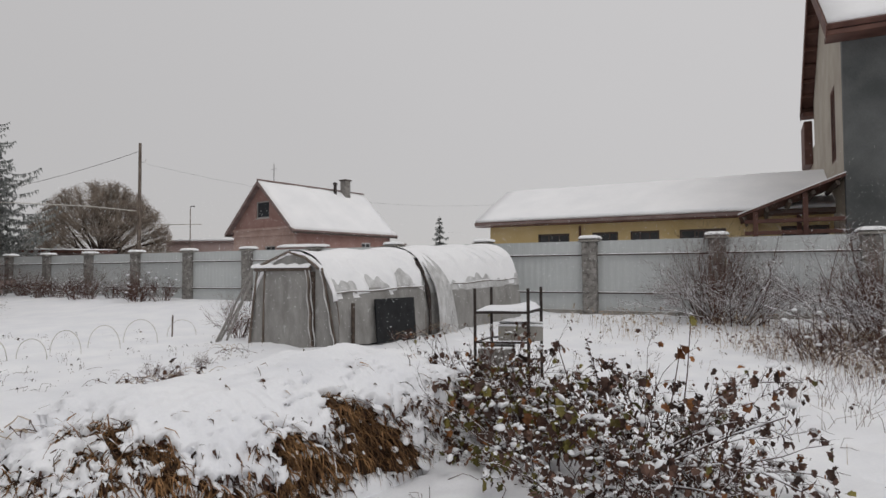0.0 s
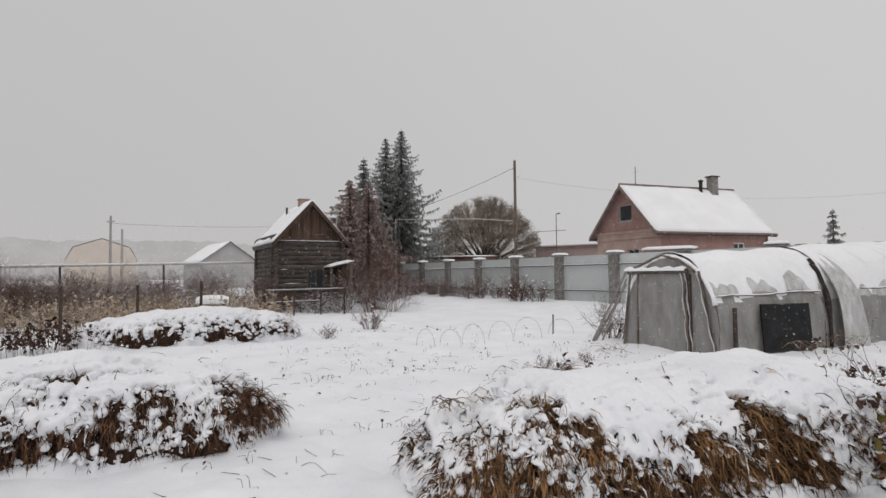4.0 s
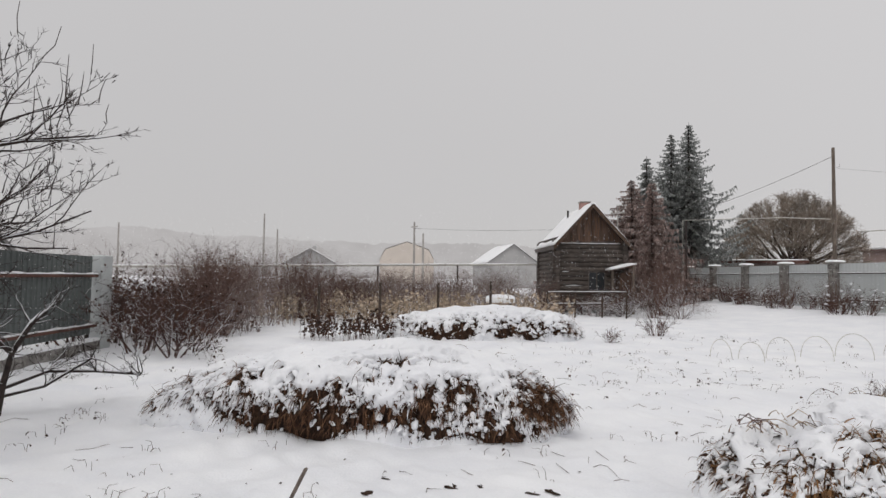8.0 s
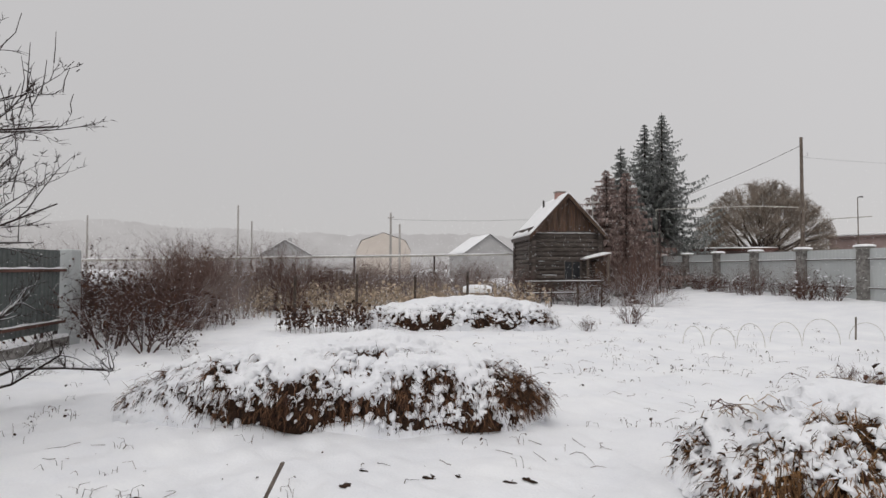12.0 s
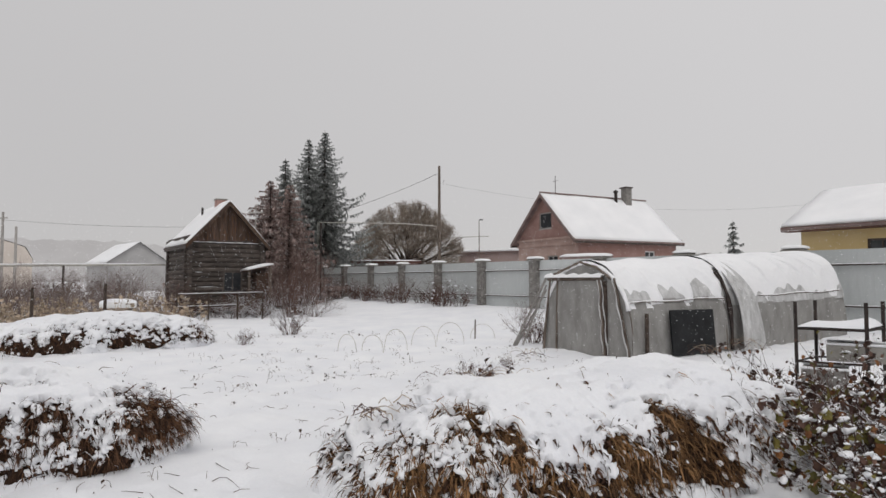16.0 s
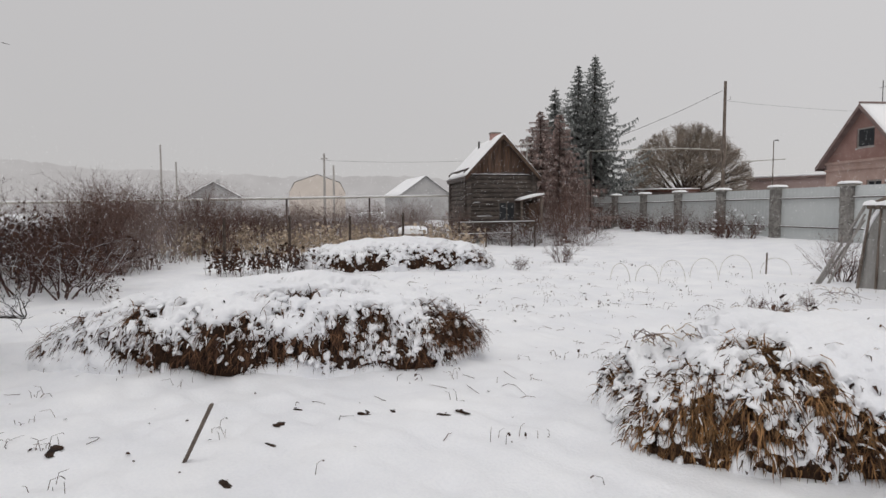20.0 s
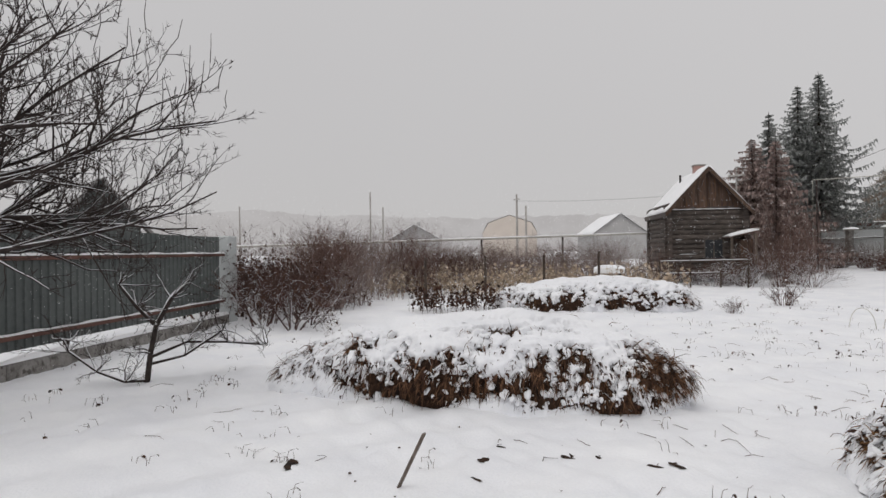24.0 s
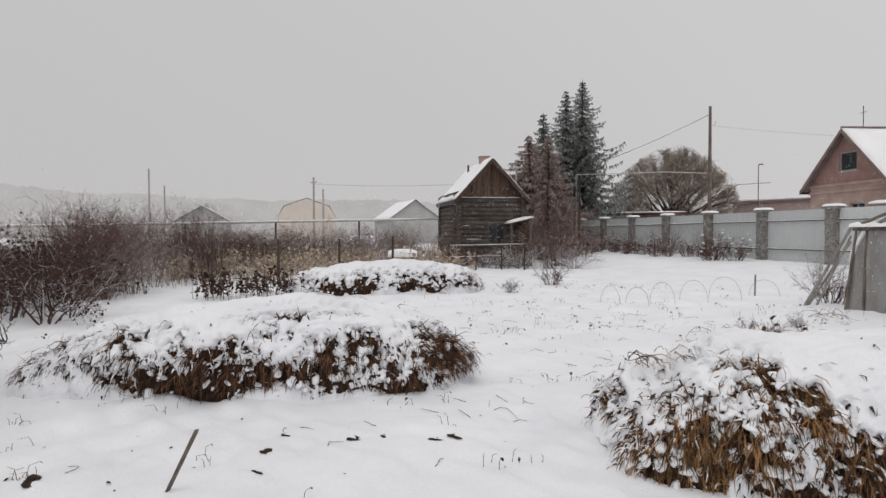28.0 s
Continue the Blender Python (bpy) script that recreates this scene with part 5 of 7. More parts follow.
pl = utility_pole(-12.82, 35.61, 8.3, "dark wooden utility pole behind the pale fence", False, 0.095, WOOD)
part("insulator", Geo().tube([(0.12, 0, 7.2), (0.3, 0, 7.25), (0.3, 0, 7.4)], 0.03, 6), WHITE, pl)
wire((-12.82, 35.61, 8.4), (-31, 45, 6.4), 0.5)
wire((-12.6, 35.61, 7.7), (14, 52, 7.6), 1.2, 0.0045)
utility_pole(-49.56, 34.17, 6.9, "far utility pole with a strut, paled as haze")
utility_pole(-50.65, 36.07, 5.9, "far utility pole with a strut, paled as haze", False)
utility_pole(-56.45, 21.4, 7.3, "far thin utility pole above the shrubs", False, 0.09)
utility_pole(-60.6, 24.47, 6.2, "far thin utility pole above the shrubs", False, 0.09)
utility_pole(-74.54, 12.0, 7.0, "far thin utility pole above the shrubs", False, 0.10)
lp = utility_pole(-14.62, 51.8, 6.4, "far street lamp pole above the fence", False, 0.04, WOOD)
part("lamp_head", Geo().tube([(0, 0, 6.36), (0.12, 0, 6.44), (0.34, 0, 6.40)], [0.03, 0.035, 0.06], 6), STEEL, lp)
utility_pole(-22.6, 30.2, 6.1, "weathered pole behind the log hut", True, 0.045)
wire((-49.56, 34.17, 6.5), (-27, 43, 6.2), 0.4, 0.01)


def gas_pipe(pts, label, posts, r=0.055):
    ob = thing("gas_pipe", pose(0, 0, 0), label, "pipe")
    part("run", Geo().tube(pts, r, 8), GALV, ob)
    if r > 0.04:
        part("snow", Geo().tube([(p[0], p[1], p[2] + r * 0.9) for p in pts], r * 0.75, 6), SNOW_ROOF, ob, "", True)
    for x, y, z in posts:
        part("post", Geo().tube([(x, y, gz(x, y) - 0.3), (x, y, z)], 0.05, 8), STEEL, ob)
    return ob


line_pts = [(-30.3 + 5.9 * t * t, 4.1 + 21 * t, 1.95 + 0.5 * t) for t in [i / 10 for i in range(11)]]
gas_pipe(line_pts, "raised pale gas pipe with snow on it", line_pts[::2])
gas_pipe([(-20.6, 53.2, 5.5), (-14.62, 51.86, 5.48), (-13.7, 51.65, 5.47)], "far thin pipe carried past the street lamp pole", [(-20.6, 53.2, 5.5)], 0.036)
gas_pipe([(-18.68, 30.74, 0.3), (-18.68, 30.74, 5.0), (-14.3, 32.9, 5.0), (-12.95, 35.4, 5.0)], "raised pipe loop on tall posts", [(-18.4, 30.6, 4.95)], 0.025)


# ---- trees and shrubs ----
ICO_V, ICO_F = ico(1)


def clump(g, p, r, rng, flat=0.55):
    """A small uneven lump of snow."""
    k = rng.uniform(0, 50)
    g.add([(p[0] + v.x * r * (1 + 0.35 * noise.noise(v * 1.7 + Vector((k, 0, 0)))), p[1] + v.y * r * (1 + 0.35 * noise.noise(v * 1.7 + Vector((0, k, 0)))), p[2] + v.z * r * flat) for v in ICO_V], ICO_F)


def grow(g, sg, p, d, ln, r, level, rng, up=0.1, kids=(5, 4, 3), turn=0.5, bend=0.16, sides=(7, 5, 4, 3), shrink=0.55, tips=None, snow_r=0.012, thin=0.0028, load=0.62):
    """A branch from p along d with its side branches; sg takes the snow that lies along it."""
    n = (7, 6, 5, 4)[min(level, 3)]
    pts, dirs, q = [Vector(p)], [], Vector(p)
    d = Vector(d).normalized()
    for i in range(n):
        d = (d + Vector((rng.gauss(0, bend), rng.gauss(0, bend), rng.gauss(0, bend) + up))).normalized()
        dirs.append(d.copy())
        q = q + d * (ln / n)
        pts.append(q.copy())
    rad = [r * (1 - 0.8 * i / n) for i in range(n + 1)]
    g.tube(pts, rad, sides[min(level, 3)])
    if sg is not None and r > snow_r:
        m = [i for i in range(n) if rad[i] > snow_r * 0.6 and abs(dirs[min(i, n - 1)].z) < 0.8]
        if len(m) > 1:
            sg.tube([pts[i] + Vector((0, 0, rad[i] * 0.8)) for i in m], [rad[i] * load for i in m], 5)
    if tips is not None:
        tips.append((pts[-1], d))
    if level < len(kids):
        for _ in range(kids[level]):
            f = rng.uniform(0.25, 0.98)
            i = min(int(f * n), n - 1)
            base = pts[i].lerp(pts[i + 1], f * n - i)
            side = Vector((rng.gauss(0, 1), rng.gauss(0, 1), rng.gauss(0.2, 0.7))).normalized()
            nd = (dirs[i] * (1 - turn) + side * turn).normalized()
            grow(g, sg, base, nd, ln * shrink * rng.uniform(0.6, 1.15) * (1.15 - 0.5 * f), max(r * 0.5 * (1 - 0.6 * f), thin), level + 1, rng, up, kids, turn, bend, sides, shrink, tips, snow_r, thin, load)


def leaf(g, p, d, size, rng):
    """A lobed leaf, folded along its middle and hanging a little."""
    d = Vector(d).normalized()
    s = d.cross(Vector((rng.gauss(0, 0.4), rng.gauss(0, 0.4), 1))).normalized()
    u = s.cross(d).normalized()
    k = 0.25 * size
    mid = [p + d * (size * t) - u * (0.25 * size * t * t) for t in (0, 0.45, 1.0)]
    lft = [p + d * size * 0.25 + s * size * 0.42 + u * k * 0.5, p + d * size * 0.50 + s * size * 0.30 + u * k * 0.3, p + d * size * 0.72 + s * size * 0.40]
    rgt = [p + d * size * 0.25 - s * size * 0.42 + u * k * 0.5, p + d * size * 0.50 - s * size * 0.30 + u * k * 0.3, p + d * size * 0.72 - s * size * 0.40]
    g.add([mid[0], mid[1], mid[2], *lft, *rgt], [(0, 1, 3), (3, 1, 4), (4, 1, 5), (5, 1, 2), (1, 0, 6), (1, 6, 7), (1, 7, 8), (1, 8, 2)])


# big apple tree whose crown reaches over the dark fence
def apple_tree():
    rng = random.Random(21)
    ob = thing("apple_tree", pose(-7.25, -2.85, 0), "old bare apple tree with dark spreading limbs and traces of snow", "tree")
    g, sg, tw = Geo(), Geo(), Geo()
    g.tube([(0, 0, -0.2), (0.03, 0.05, 0.5), (0.0, 0.12, 1.1), (-0.05, 0.1, 1.8), (0.05, 0.0, 2.6)], [0.15, 0.12, 0.11, 0.09, 0.07], 9)
    part("trunk", g, TREE_BARK, ob)
    for az, el, z0, ln, r in ((92, 3, 1.5, 3.4, 0.045), (104, 5, 1.6, 3.5, 0.045), (95, 10, 1.5, 3.4, 0.055), (86, 16, 1.6, 3.6, 0.055), (103, 14, 1.6, 3.5, 0.05), (112, 11, 1.8, 3.6, 0.05), (92, 23, 1.7, 3.7, 0.055), (78, 24, 1.6, 3.2, 0.045), (100, 27, 1.8, 3.7, 0.05), (118, 22, 1.9, 3.6, 0.045),
                              (108, 33, 2.0, 3.6, 0.05), (90, 36, 1.9, 3.4, 0.045), (122, 34, 2.0, 3.5, 0.045), (98, 44, 2.1, 3.3, 0.045), (112, 46, 2.2, 3.5, 0.045), (84, 50, 2.1, 2.9, 0.04), (104, 56, 2.3, 3.2, 0.04), (126, 52, 2.3, 3.2, 0.04),
                              (92, 66, 2.4, 2.6, 0.04), (66, 40, 1.9, 2.4, 0.04), (200, 45, 1.6, 2.4, 0.045), (280, 40, 1.8, 2.4, 0.045), (330, 45, 1.7, 2.3, 0.045)):
        a, e = radians(az), radians(el)
        d = (math.cos(a) * math.cos(e), math.sin(a) * math.cos(e), math.sin(e))
        lg, ls, ends = Geo(), Geo(), []
        grow(lg, ls, (0.02, 0.08, z0), d, ln * (0.97 if el < 20 else 0.86 if el < 30 else 0.76 if el < 42 else 0.72), r * 0.72, 0, rng, 0.03, (12, 6, 3), 0.46, 0.14, (7, 5, 4, 3), 0.40, ends, 0.006, 0.0036, 0.6)
        # upright water shoots and short knobby spurs
        for q, qd in rng.sample(ends, 14):
            up_ = (Vector((0, 0, 1)) + qd * 0.35 + Vector((rng.gauss(0, 0.15), rng.gauss(0, 0.15), 0))).normalized()
            sl = rng.uniform(0.12, 0.5)
            lg.tube([q, q + up_ * sl * 0.5 + Vector((rng.gauss(0, 0.02), rng.gauss(0, 0.02), 0)), q + up_ * sl], [0.0055, 0.0045, 0.0028], 4)
        for q, qd in rng.sample(ends, len(ends) // 3):
            o = q - qd * rng.uniform(0.02, 0.12)
            lg.tube([o, o + Vector((rng.gauss(0, 0.025), rng.gauss(0, 0.025), rng.uniform(0.01, 0.05)))], [0.0045, 0.0035], 4)
        limb = part("limb", lg, TREE_BARK, ob)
        if ls.v:
            part("snow", ls, SNOW, limb, "thin line of snow", True)
    return ob


def young_tree():
    rng = random.Random(33)
    ob = thing("young_apple_tree", pose(-9.2, -0.23, 0), "low crooked young apple tree with snow along its limbs", "tree")
    g, sg = Geo(), Geo()
    for pts, r in (([(0, 0, -0.1), (0.02, 0.05, 0.35), (0.0, 0.12, 0.7), (0.05, 0.3, 1.05), (0.02, 0.45, 1.2)], 0.038), ([(0, 0, 0.0), (0.1, -0.25, 0.03), (0.05, -0.55, 0.18), (0.0, -0.85, 0.45), (0.0, -0.9, 0.6)], 0.018),
                   ([(0, 0.1, 0.72), (0.0, -0.1, 0.95), (0.05, -0.3, 1.25)], 0.025), ([(0.0, 0.05, 0.3), (-0.1, 0.5, 0.45), (0.0, 1.0, 0.42), (0.1, 1.5, 0.35)], 0.022), ([(0, 0, 0.2), (0.1, 0.45, 0.3), (0.3, 0.9, 0.62)], 0.02)):
        g.tube(pts, [r * (1 - 0.5 * i / len(pts)) for i in range(len(pts))], 7)
        sg.tube([(p[0], p[1], p[2] + r * 0.7) for p in pts], r * 0.55, 5)
        for p in pts[1:]:
            for _ in range(5):
                grow(g, sg, p, (rng.gauss(0, 0.6), rng.gauss(0.1, 0.9), rng.uniform(0.0, 0.9)), rng.uniform(0.22, 0.62), 0.009, 1, rng, 0.03, (5, 5, 3), 0.5, 0.22, snow_r=0.004, load=0.8)
    part("crown", g, TREE_BARK, ob, kind="stuff")
    part("snow", sg, SNOW, ob, "snow along the limbs", True, "stuff")
    return ob


def shrub_data(seed, h, spread, stems, mat, kids=(4, 3), snow=True, r=0.012, up=0.03, lean=0.5, clumps=0, bend=0.13, turn=0.5, leaves=0, load=0.62, least=0.004):
    """Meshes of a shrub: its stems one by one, all of them joined, and the snow on its twigs."""
    rng = random.Random(seed)
    every, sg, tips, single = Geo(), Geo(), [], []
    for _ in range(stems):
        g = Geo()
        a = rng.uniform(0, math.tau)
        s = rng.uniform(0.05, 0.35) * spread
        grow(g, sg if snow else None, (s * math.cos(a), s * math.sin(a), -0.05), (lean * math.cos(a) * rng.uniform(0.2, 1), lean * math.sin(a) * rng.uniform(0.2, 1), 1), h * rng.uniform(0.65, 1.05), r * rng.uniform(0.7, 1.2), 1, rng, up, (0,) + kids, turn, bend, (5, 4, 3, 3), 0.5, tips, least, 0.0028, load)
        single.append(mesh("stem", g, mat))
        every.add(g.v, g.f)
    for p, d in rng.sample(tips, min(clumps, len(tips))):
        clump(sg, p, rng.uniform(0.015, 0.04), rng)
    lf = Geo()
    for p, d in rng.sample(tips, min(leaves, len(tips))):
        leaf(lf, p, (rng.gauss(0, 0.6), rng.gauss(0, 0.6), -0.8), rng.uniform(0.03, 0.07), rng)
    return single, mesh("crown", every, mat), (mesh("snow", sg, SNOW, True) if sg.v else None), (mesh("leaves", lf, LEAF) if lf.v else None)


def shrub(data, x, y, s, yaw, label, group="", name="shrub", category="shrub", sz=None, near=True):
    ob = thing(name, pose(x, y, gz(x, y), 0, 0, yaw), label, category, group)
    made = [part("stem", me, None, ob) for me in data[0]] if near else [part("crown", data[1], None, ob, kind="stuff")]
    if data[2]:
        made.append(part("snow", data[2], None, ob, kind="stuff"))
    if data[3]:
        made.append(part("leaves", data[3], None, ob, kind="stuff"))
    for k in made:
        k.scale = (s, s, sz or s)
    return ob


apple_tree()
young_tree()

tall_a = shrub_data(41, 2.2, 0.8, 22, TWIG_RED, (7, 4), True, 0.014, 0.03, 0.7, 0)
tall_b = shrub_data(42, 2.3, 0.9, 26, TWIG_RED, (7, 4), True, 0.012, 0.04, 0.55, 0)
wide_a = shrub_data(43, 1.8, 1.1, 26, TWIG, (8, 6), True, 0.013, 0.0, 1.2, 0, 0.17, load=1.0, least=0.0026)
thin_a = shrub_data(44, 2.4, 1.0, 30, TWIG, (5, 3), True, 0.009, 0.03, 0.35, 0)
crook_a = shrub_data(46, 1.75, 0.9, 8, TWIG_WET, (10, 7, 3), True, 0.02, 0.0, 0.9, 0, 0.22, 0.6, 260)
crook_b = shrub_data(47, 1.6, 0.9, 9, TWIG_WET, (9, 7, 3), True, 0.018, 0.02, 0.7, 0, 0.2, 0.6, 220)
# far shrubs use the twig colour with haze mixed in
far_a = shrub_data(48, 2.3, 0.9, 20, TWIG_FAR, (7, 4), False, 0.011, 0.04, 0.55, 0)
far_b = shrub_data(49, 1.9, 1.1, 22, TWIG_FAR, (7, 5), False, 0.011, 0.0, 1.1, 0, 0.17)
low_a = shrub_data(45, 0.7, 0.6, 26, TWIG, (6, 3), True, 0.008, 0.0, 1.0, 12)
GA = "shrubs along the back of the garden"
LA = "bare reddish-brown shrub dusted with snow"
# the dense shrub by the end of the dark fence
shrub(crook_a, -13.35, 2.7, 1.0, 10, "dense bare shrub by the fence end with withered leaves", GA)
shrub(crook_b, -13.9, 3.1, 1.0, 100, LA, GA)
shrub(crook_b, -14.4, 2.35, 1.05, 30, LA, GA)
shrub(crook_a, -15.4, 3.6, 1.05, 200, LA, GA)
sr = random.Random(9)
for i in range(9):
    t = i / 8
    shrub((thin_a, tall_b, far_a)[i % 3], -16.2 - 3.2 * t + sr.uniform(-0.5, 0.5), 3.8 + 3.0 * t + sr.uniform(-0.6, 0.6), sr.uniform(0.75, 0.95), sr.uniform(0, 360), LA, GA, near=False)
for i in range(12):
    t = i / 11
    shrub((tall_b, thin_a)[i % 2], -19.5 - 3.0 * math.sin(t * 3) + sr.uniform(-1, 1), 5.5 + 4.0 * t + sr.uniform(-0.8, 0.8), sr.uniform(0.9, 1.15), sr.uniform(0, 360), LA, GA, near=False)
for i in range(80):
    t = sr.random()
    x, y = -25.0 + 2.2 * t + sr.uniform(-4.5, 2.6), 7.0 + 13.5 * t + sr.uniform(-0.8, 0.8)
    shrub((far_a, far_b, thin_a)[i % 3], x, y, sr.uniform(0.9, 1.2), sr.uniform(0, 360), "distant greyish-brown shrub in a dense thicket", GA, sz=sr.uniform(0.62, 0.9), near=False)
# low growth along the foot of the pale fence
for i in range(32):
    t = i / 31
    s = -5.0 + 5.4 * t
    x, y = -10.58 + D2.x * 3.446 * s - N2.x * sr.uniform(0.6, 2.0), 29.09 + D2.y * 3.446 * s - N2.y * sr.uniform(0.6, 2.0)
    shrub((low_a, tall_b)[i % 3 == 0], x, y, sr.uniform(1.0, 1.6) if i % 3 else sr.uniform(0.45, 0.65), sr.uniform(0, 360), "low snowy shrub at the foot of the pale fence", "fence-foot shrubs", near=False)
shrub(low_a, -9.6, 26.6, 1.9, 40, "leafy evergreen shrub loaded with snow", "fence-foot shrubs")
shrub(low_a, -8.6, 26.3, 1.5, 140, "leafy evergreen shrub loaded with snow", "fence-foot shrubs")
shrub(low_a, -10.7, 15.6, 1.15, 20, "small dark weed clump standing in the snow", "weeds in the snow")
shrub(low_a, -10.4, 12.95, 0.6, 70, "small dark weed clump standing in the snow", "weeds in the snow")
shrub(tall_b, -3.7, 16.6, 0.45, 20, "leafless shrub beside the greenhouse", "weeds in the snow")
shrub(low_a, -3.3, 15.6, 1.3, 20, "leafless shrub beside the greenhouse", "weeds in the snow")
# shrubs near the log hut
for x, y, s, yaw in ((-16.6, 22.4, 0.9, 0), (-17.4, 21.4, 0.7, 60), (-19.6, 20.6, 0.75, 100), (-21.2, 19.6, 0.7, 160), (-15.4, 22.8, 0.9, 220), (-14.6, 23.6, 0.8, 300), (-15.9, 24.6, 1.25, 20), (-16.8, 25.4, 1.35, 80)):
    shrub((tall_b, wide_a)[yaw % 3 == 0], x, y, s, yaw, "reddish bare shrub beside the log hut", "shrubs by the hut", near=False)
for x, y, h, yaw in ((-19.2, 21.0, 0.75, 33), (-18.4, 21.7, 0.75, 130), (-17.7, 22.6, 0.8, 252), (-17.2, 23.4, 0.9, 190), (-20.0, 20.4, 0.75, 93), (-18.8, 20.6, 0.6, 270), (-19.9, 21.4, 0.9, 10), (-17.2, 21.9, 0.6, 70)):
    shrub((crook_a, crook_b)[yaw % 2], x, y, h, yaw, "dark tangled shrub hiding the foot of the log hut", "shrubs by the hut", near=False)
for i in range(16):
    t = sr.random()
    shrub((far_a, far_b, thin_a)[i % 3], -17.8 - 7 * t + sr.uniform(-1.0, 1.0), -0.5 + 6.5 * sr.random() - 1.0 * t, sr.uniform(0.8, 1.05), sr.uniform(0, 360), "distant greyish-brown shrub in a dense thicket", GA, near=False)
for i in range(9):
    t = i / 8
    shrub((far_a, far_b)[i % 2], -22.2 + 2.9 * t, 16.0 + 3.2 * t + sr.uniform(-0.5, 0.5), sr.uniform(0.8, 0.98), sr.uniform(0, 360), "distant greyish-brown shrub in a dense thicket", GA, near=False)
for i in range(6):
    shrub((crook_a, crook_b)[i % 2], -16.3 - 0.55 * i + sr.uniform(-0.3, 0.3), 1.5 + 0.42 * i + sr.uniform(-0.5, 0.5), sr.uniform(1.15, 1.4), sr.uniform(0, 360), "tall dark crooked shrub behind the fence end", GA, near=False)
shrub(low_a, -3.0, 9.47, 0.45, 20, "dark bent weed clump standing in the snow", "weeds in the snow")
shrub(low_a, -3.5, 10.05, 0.35, 120, "dark bent weed clump standing in the snow", "weeds in the snow")
shrub(low_a, -2.95, 10.9, 0.4, 220, "dark bent weed clump standing in the snow", "weeds in the snow")
# the two snowy shrubs in front of the pale fence
shrub(wide_a, 8.7, 13.9, 1.25, 30, "wide bare shrub with snow on every twig", "shrubs before the pale fence")
shrub(wide_a, 8.3, 14.3, 1.1, 200, "wide bare shrub with snow on every twig", "shrubs before the pale fence")
shrub(thin_a, 8.8, 14.2, 0.85, 90, "wide bare shrub with snow on every twig", "shrubs before the pale fence")
shrub(wide_a, 9.1, 13.6, 0.95, 300, "wide bare shrub with snow on every twig", "shrubs before the pale fence")
shrub(tall_b, 8.4, 14.1, 1.0, 30, "wide bare shrub with snow on every twig", "shrubs before the pale fence")
shrub(wide_a, 9.6, 11.2, 1.3, 130, "broad dark shrub with snowy twigs", "shrubs before the pale fence")
shrub(wide_a, 10.2, 10.2, 1.35, 230, "broad dark shrub with snowy twigs", "shrubs before the pale fence")
shrub(tall_a, 9.9, 10.9, 1.0, 200, "broad dark shrub with snowy twigs", "shrubs before the pale fence")
shrub(low_a, 7.6, 9.6, 1.4, 200, "low tangled dry growth under snow", "weeds in the snow")
shrub(low_a, 8.1, 8.7, 1.3, 100, "low tangled dry growth under snow", "weeds in the snow")


